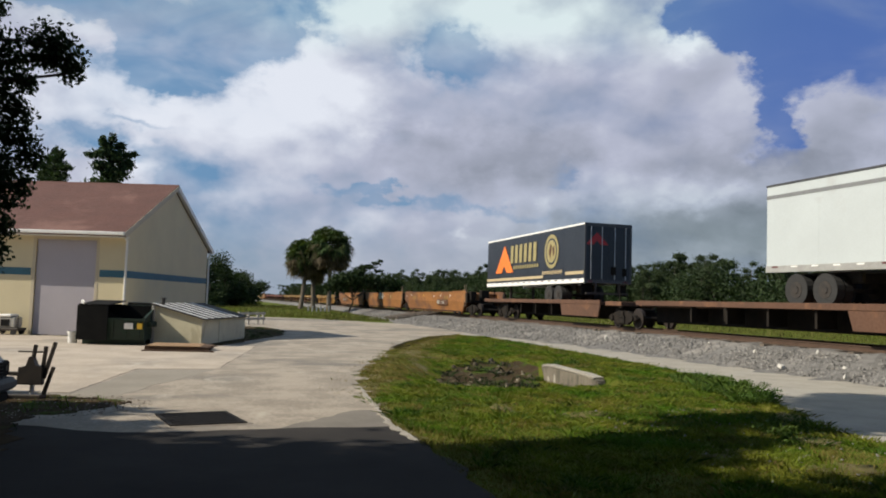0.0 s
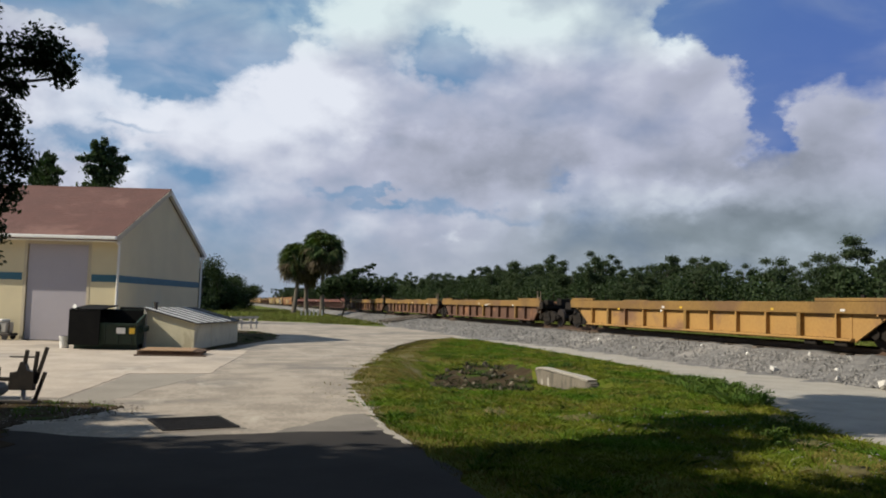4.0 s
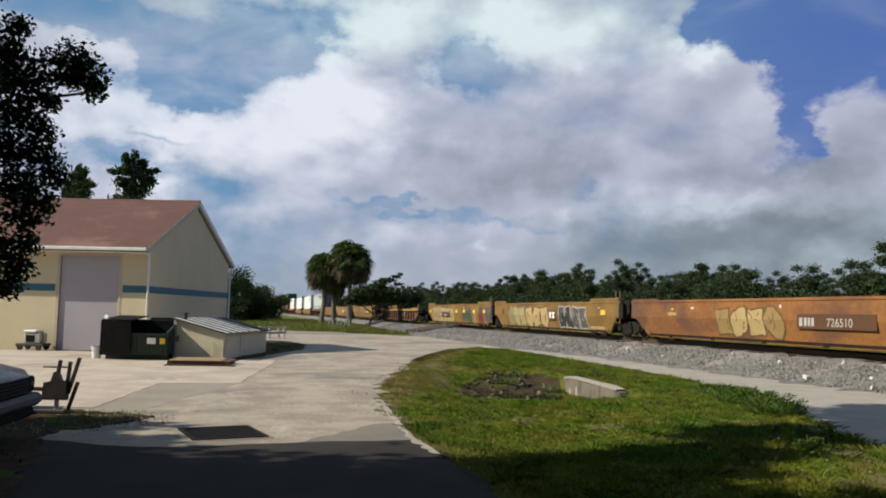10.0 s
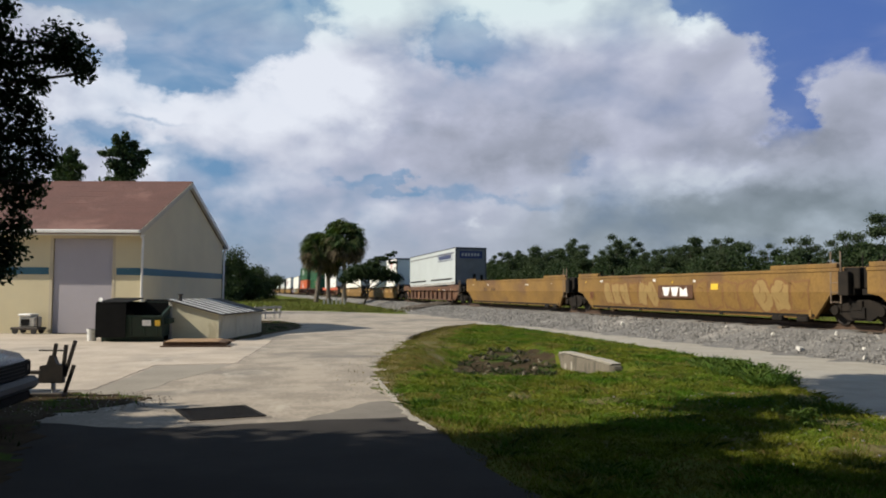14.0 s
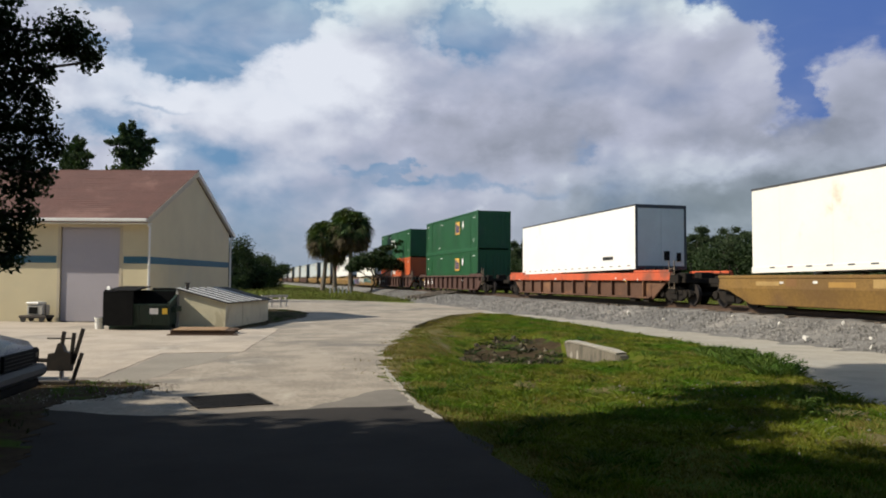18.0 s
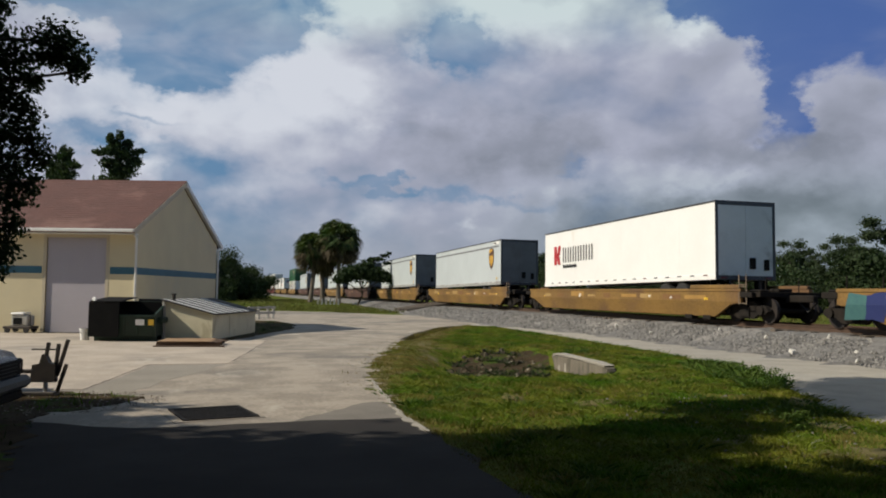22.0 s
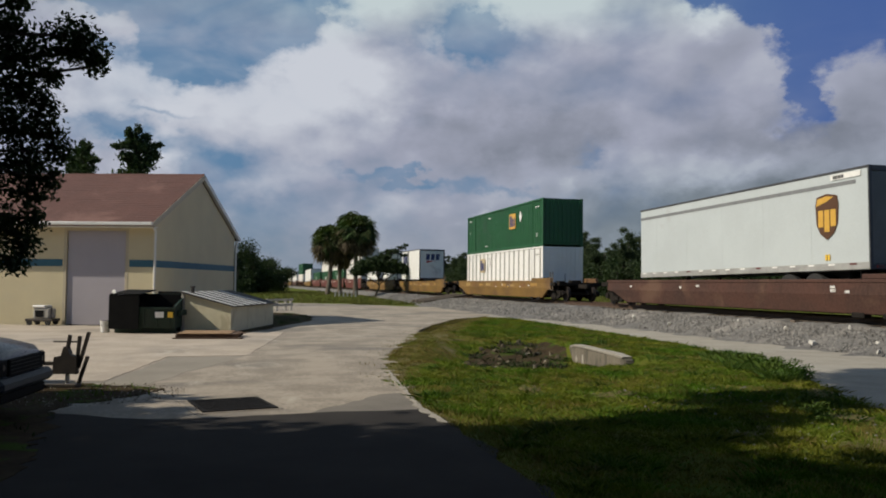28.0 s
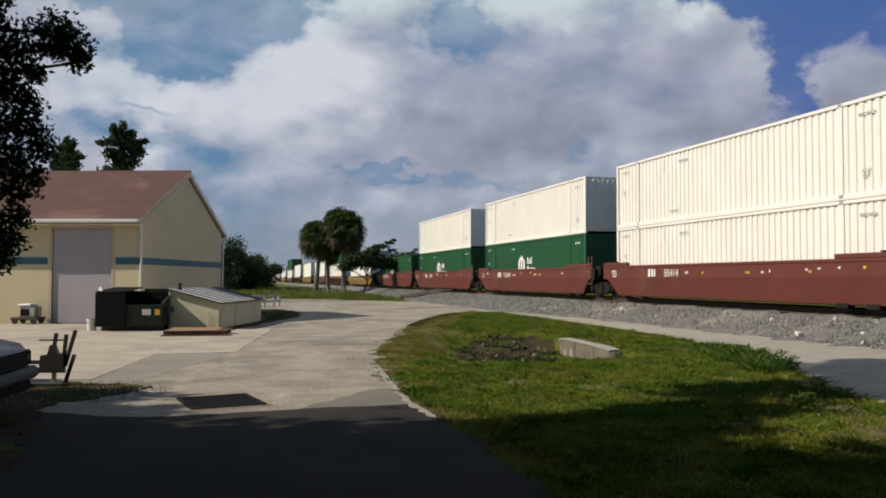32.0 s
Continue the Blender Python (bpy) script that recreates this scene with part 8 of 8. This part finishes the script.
    flat("badge", [rect(-1.9 + 0.55 * k, 0.14, 0.38, 0.34, 0.05) for k in range(7)], "logo_navy", t, 5.0, 1.98, -1.302, "row of plain navy blocks")
    flat("lower_band", [rect(-7.8, 0, 6.2, 0.12), rect(0.3, 0, 6.8, 0.12)], "logo_black", t, 0.0, 0.42, -1.302, "dark band low on the side")
    part("end_badge", boxes((-0.95, 0.95, -8.103, -8.088, 2.08, 2.66)), "logo_navy", t, "navy badge plate on the trailer's end")
    part("end_badge_bars", boxes(*[(-0.78 + 0.26 * k, -0.60 + 0.26 * k, -8.112, -8.104, 2.26, 2.5) for k in range(6)]), "logo_grey", t, "plain grey blocks on the end badge")
    car(437.3, "yellow", 431)
    t = trailer(437.3, 1.34, "white")
    flat("badge", [rect(-0.45, 0, 0.16, 0.86), rect(-0.27, 0, 0.42, 0.14), rect(0.0, 0.16, 0.15, 0.36), rect(-0.27, 0.38, 0.25, 0.14), rect(-0.6, -0.5, 0.9, 0.05, 0.2), rect(-0.1, -0.9, 0.06, 0.4, -0.3)], "logo_red", t, 5.6, 1.95, -1.302, "small open red badge")
    bars(t, 2.0, 1.86, 22, 0.15, "logo_grey", -1.302, 3)
    bars(t, 2.3, 1.60, 14, 0.15, "logo_grey", -1.302, 4)
    car(460.3, "yellow", 432)
    t = trailer(460.3, 1.34, "grime")
    bars(t, 6.2, 0.7, 4, 0.2, "logo_black", -1.302, 3)
    car(483.3, "orangered", 433)
    t = trailer(484.1, 1.38, "white", 14.6)
    bars(t, 4.0, 0.5, 9, 0.16, "logo_black", -1.302, 4)
    for u, pair in ((509.0, ("green", "green")), (532.2, ("red", "green"))):
        w = car(u, "darkribbed", 434)
        words("53", 0.62, "logo_white", w, -8.6, 0.45, -1.346, "white painted 53")
        bars(w, -7.2, 0.55, 3, 0.30, "logo_white", -1.346, 8)
        words("73343", 0.37, "logo_white", w, -5.92, 0.55, -1.346, "white painted car number")
        for n, paint in enumerate(pair):
            c = container(u, 0.33 + 2.905 * n, paint)
            square_badge(c, 2.6, 1.35) if u < 520 else hex_badge(c, -1.6, 1.0)
    w = car(552.3, "yellow", 436)
    stain(w, 2.5, 0.3, 6.0, 1.0, "logo_teal", 437, n=7)
    stain(w, -2.0, 0.3, 4.0, 1.0, "logo_grey", 438, x=-1.484, n=6)
    bubble(w, -8.7, -4.2, 0.22, 1.08, ("logo_navy", "logo_pink", "logo_navy", "graffiti_slate"), "logo_navy", 6, 439, 0.05)
    spray(w, [(0, 0), (0.9, 0.05), (1.1, 0.7), (0.3, 0.8)], -9.6, 0.25, "logo_teal")
    t = trailer(552.35, 1.36, "grime", 14.95)
    bars(t, 4.0, 0.5, 9, 0.16, "logo_black", -1.302, 4)
    car(576.4, "yellow", 440)
    t = trailer(576.4, 1.40, "white")
    flat("badge", [rect(-0.45, 0, 0.35, 1.0), rect(-0.1, 0.42, 0.16, 0.2), rect(0.06, 0, 0.3, 0.46, -0.14), rect(-0.02, 0.5, 0.3, 0.5, 0.12)], "logo_red", t, -6.3, 1.15, -1.302, "dark red badge")
    flat("lettering", [rect(0.62 * k + d, 0, 0.1, 0.78) for k in range(6) for d in (0.0, 0.3)], "logo_black", t, -5.6, 1.25, -1.302, "row of thin black bars")
    bars(t, -5.6, 0.95, 14, 0.16, "logo_black", -1.302, 4)
    for u, style in ((599.9, "yellow"), (623.3, "yellow"), (647.2, "dullred"), (668.5, "yellow"), (692.8, "dullred"), (716.5, "dullred")):
        short = u > 680
        car(u, style, int(u))
        t = trailer(u, 1.36, "silver", 13.6 if short else 16.15, 3.04 if short else 2.96)
        shield(t, 5.1 if short else 6.2, 1.0 if short else 1.1)
        flat("number_plate", [rect(-0.62, 0, 1.24, 0.17)], "logo_white", t, 5.9 if short else 7.2, 2.76 if short else 2.68, -1.302, "small white plate under the roof rail")
        bars(t, 5.4 if short else 6.7, 2.79 if short else 2.71, 7, 0.1, "logo_black", -1.309, 2)
        bars(t, 5.0 if short else 7.2, 0.32, 2, 0.18, "logo_yellow", -1.302, 2)
    car(743.4, "yellow", 450)
    c = container(743.4, 0.33, "white", folds="posts")
    square_badge(c, -4.0, 1.45, "logo_tan")
    c = container(743.4, 3.235, "green")
    square_badge(c, 2.6, 1.35)
    # short twin trailers
    car(767.8, "yellow", 451)
    t = trailer(773.0, 1.36, "white", 8.6, 3.02, 1.6, 0.3)
    flat("lettering", [rect(-0.36 + 0.70 * k, 0, 0.50, 1.0, 0.06) for k in range(3)], "logo_navy", t, -3.3, 1.65, -1.302, "three plain navy blocks")
    def nose(shapes, color, z, label, out=0.013):
        bm = bmesh.new()
        for s in shapes:
            prism(bm, s, "z", 0.0, 0.006)
        part("end_badge", bm, color, t, label, m=Matrix(((1, 0, 0, -0.45), (0, 0, -1, -4.3 - out), (0, 1, 0, z), (0, 0, 0, 1))))
    nose([rect(-0.18 + 0.50 * k, 0, 0.36, 0.6, 0.06) for k in range(3)], "logo_navy", 1.95, "navy blocks on the trailer's end")
    nose([[(-0.12, 0), (0.75, 0.24), (0.95, 0.24), (-0.12, 0.24)]], "logo_red", 1.64, "red sweep on the trailer's end")
    flat("swoosh", [[(-0.42, -0.2), (0.95, 0.42), (-0.42, 0.42)], rect(0.5, -0.2, 0.75, 0.14)], "logo_orange", t, -3.0, 1.12, -1.302, "orange sweep badge")
    car(790.6, "yellow", 452)
    t = trailer(784.4, 1.36, "white", 8.6, 3.02, 1.6, 0.3)
    nose([rect(-0.15, 0, 1.25, 0.58)], "logo_red", 1.72, "red badge on the trailer's end")
    nose([rect(-0.10, 0.07, 1.15, 0.44)], "logo_brown", 1.72, "dark field of the end badge", 0.021)
    nose([rect(-0.02 + 0.18 * k, 0.14, 0.12, 0.28) for k in range(6)], "logo_red", 1.72, "red bars on the end badge", 0.029)
    t = trailer(797.0, 1.44, "white", 8.6, 2.95, 1.6, 0.3)
    flat("badge", [[(-0.55, 0), (-0.06, 0), (0.3, 0.8), (-0.55, 0.8)]], "logo_orange", t, -2.9, 1.6, -1.302, "orange half of a square badge")
    flat("badge", [[(0.0, 0), (0.36, 0.8), (0.75, 0.8), (0.75, 0)]], "logo_navy", t, -2.9, 1.6, -1.302, "navy half of a square badge")
    bars(t, -3.4, 1.36, 9, 0.12, "logo_navy", -1.302, 4)
    nose([rect(0.1, 0, 0.35, 0.32), rect(0.5, 0, 0.3, 0.32)], "logo_navy", 1.9, "navy blocks on the trailer's end")
    nose([rect(0.1, 0, 0.7, 0.10)], "logo_red", 1.76, "red bar on the trailer's end")
    # red articulated wells with stacks
    for k, (u, pair) in enumerate(((814.9, ("pink", "pink")), (834.4, ("green", "pink")), (854.1, ("green", "pink")), (873.6, ("green",)))):
        w = well(u - 9.6, u + 9.6, "maroon", False)
        data_marks(w, "maroon", 460 + k)
        data_marks(w, "maroon", 470 + k)
        words("53", 0.45, "logo_white", w, -8.2, 0.98, -1.478, "white painted 53")
        bars(w, -4.9, 1.0, 3, 0.32, "logo_white", seed=5)
        words("55414", 0.43, "logo_white", w, -3.6, 1.0, -1.478, "white painted car number")
        for n, paint in enumerate(pair):
            c = container(u, 0.33 + 2.905 * n, paint)
            if paint == "green":
                hex_badge(c, -1.0, 0.75)
    # the rest of the train, far down the line
    rng = np.random.default_rng(500)
    u, k = 896.0, 0
    while u < 1060:
        style = ("yellow", "brown", "dullred")[k % 3]
        car(u, style, 480 + k)
        if k % 4 == 1:
            container(u, 0.33, "pink")
            container(u, 3.235, "green")
        else:
            trailer(u, 1.3, ("white", "silver", "white", "grime")[k % 4])
        u, k = u + 23.4, k + 1
    # the patterns from which the copies were made go
    for ob in MASTERS.values():
        if isinstance(ob, bpy.types.Object):
            for o in (*ob.children_recursive, ob):
                bpy.data.objects.remove(o)


def motions():
    """The whole train rolls past at an even pace; the camera is keyed above."""
    for ob, u, z, tilt in TRAIN:
        walk(ob, [(t, pose(TX, u - SPEED * t, RAIL_Z + z, tilt)) for t in (0, 16, 32)])


build_train()
motions()
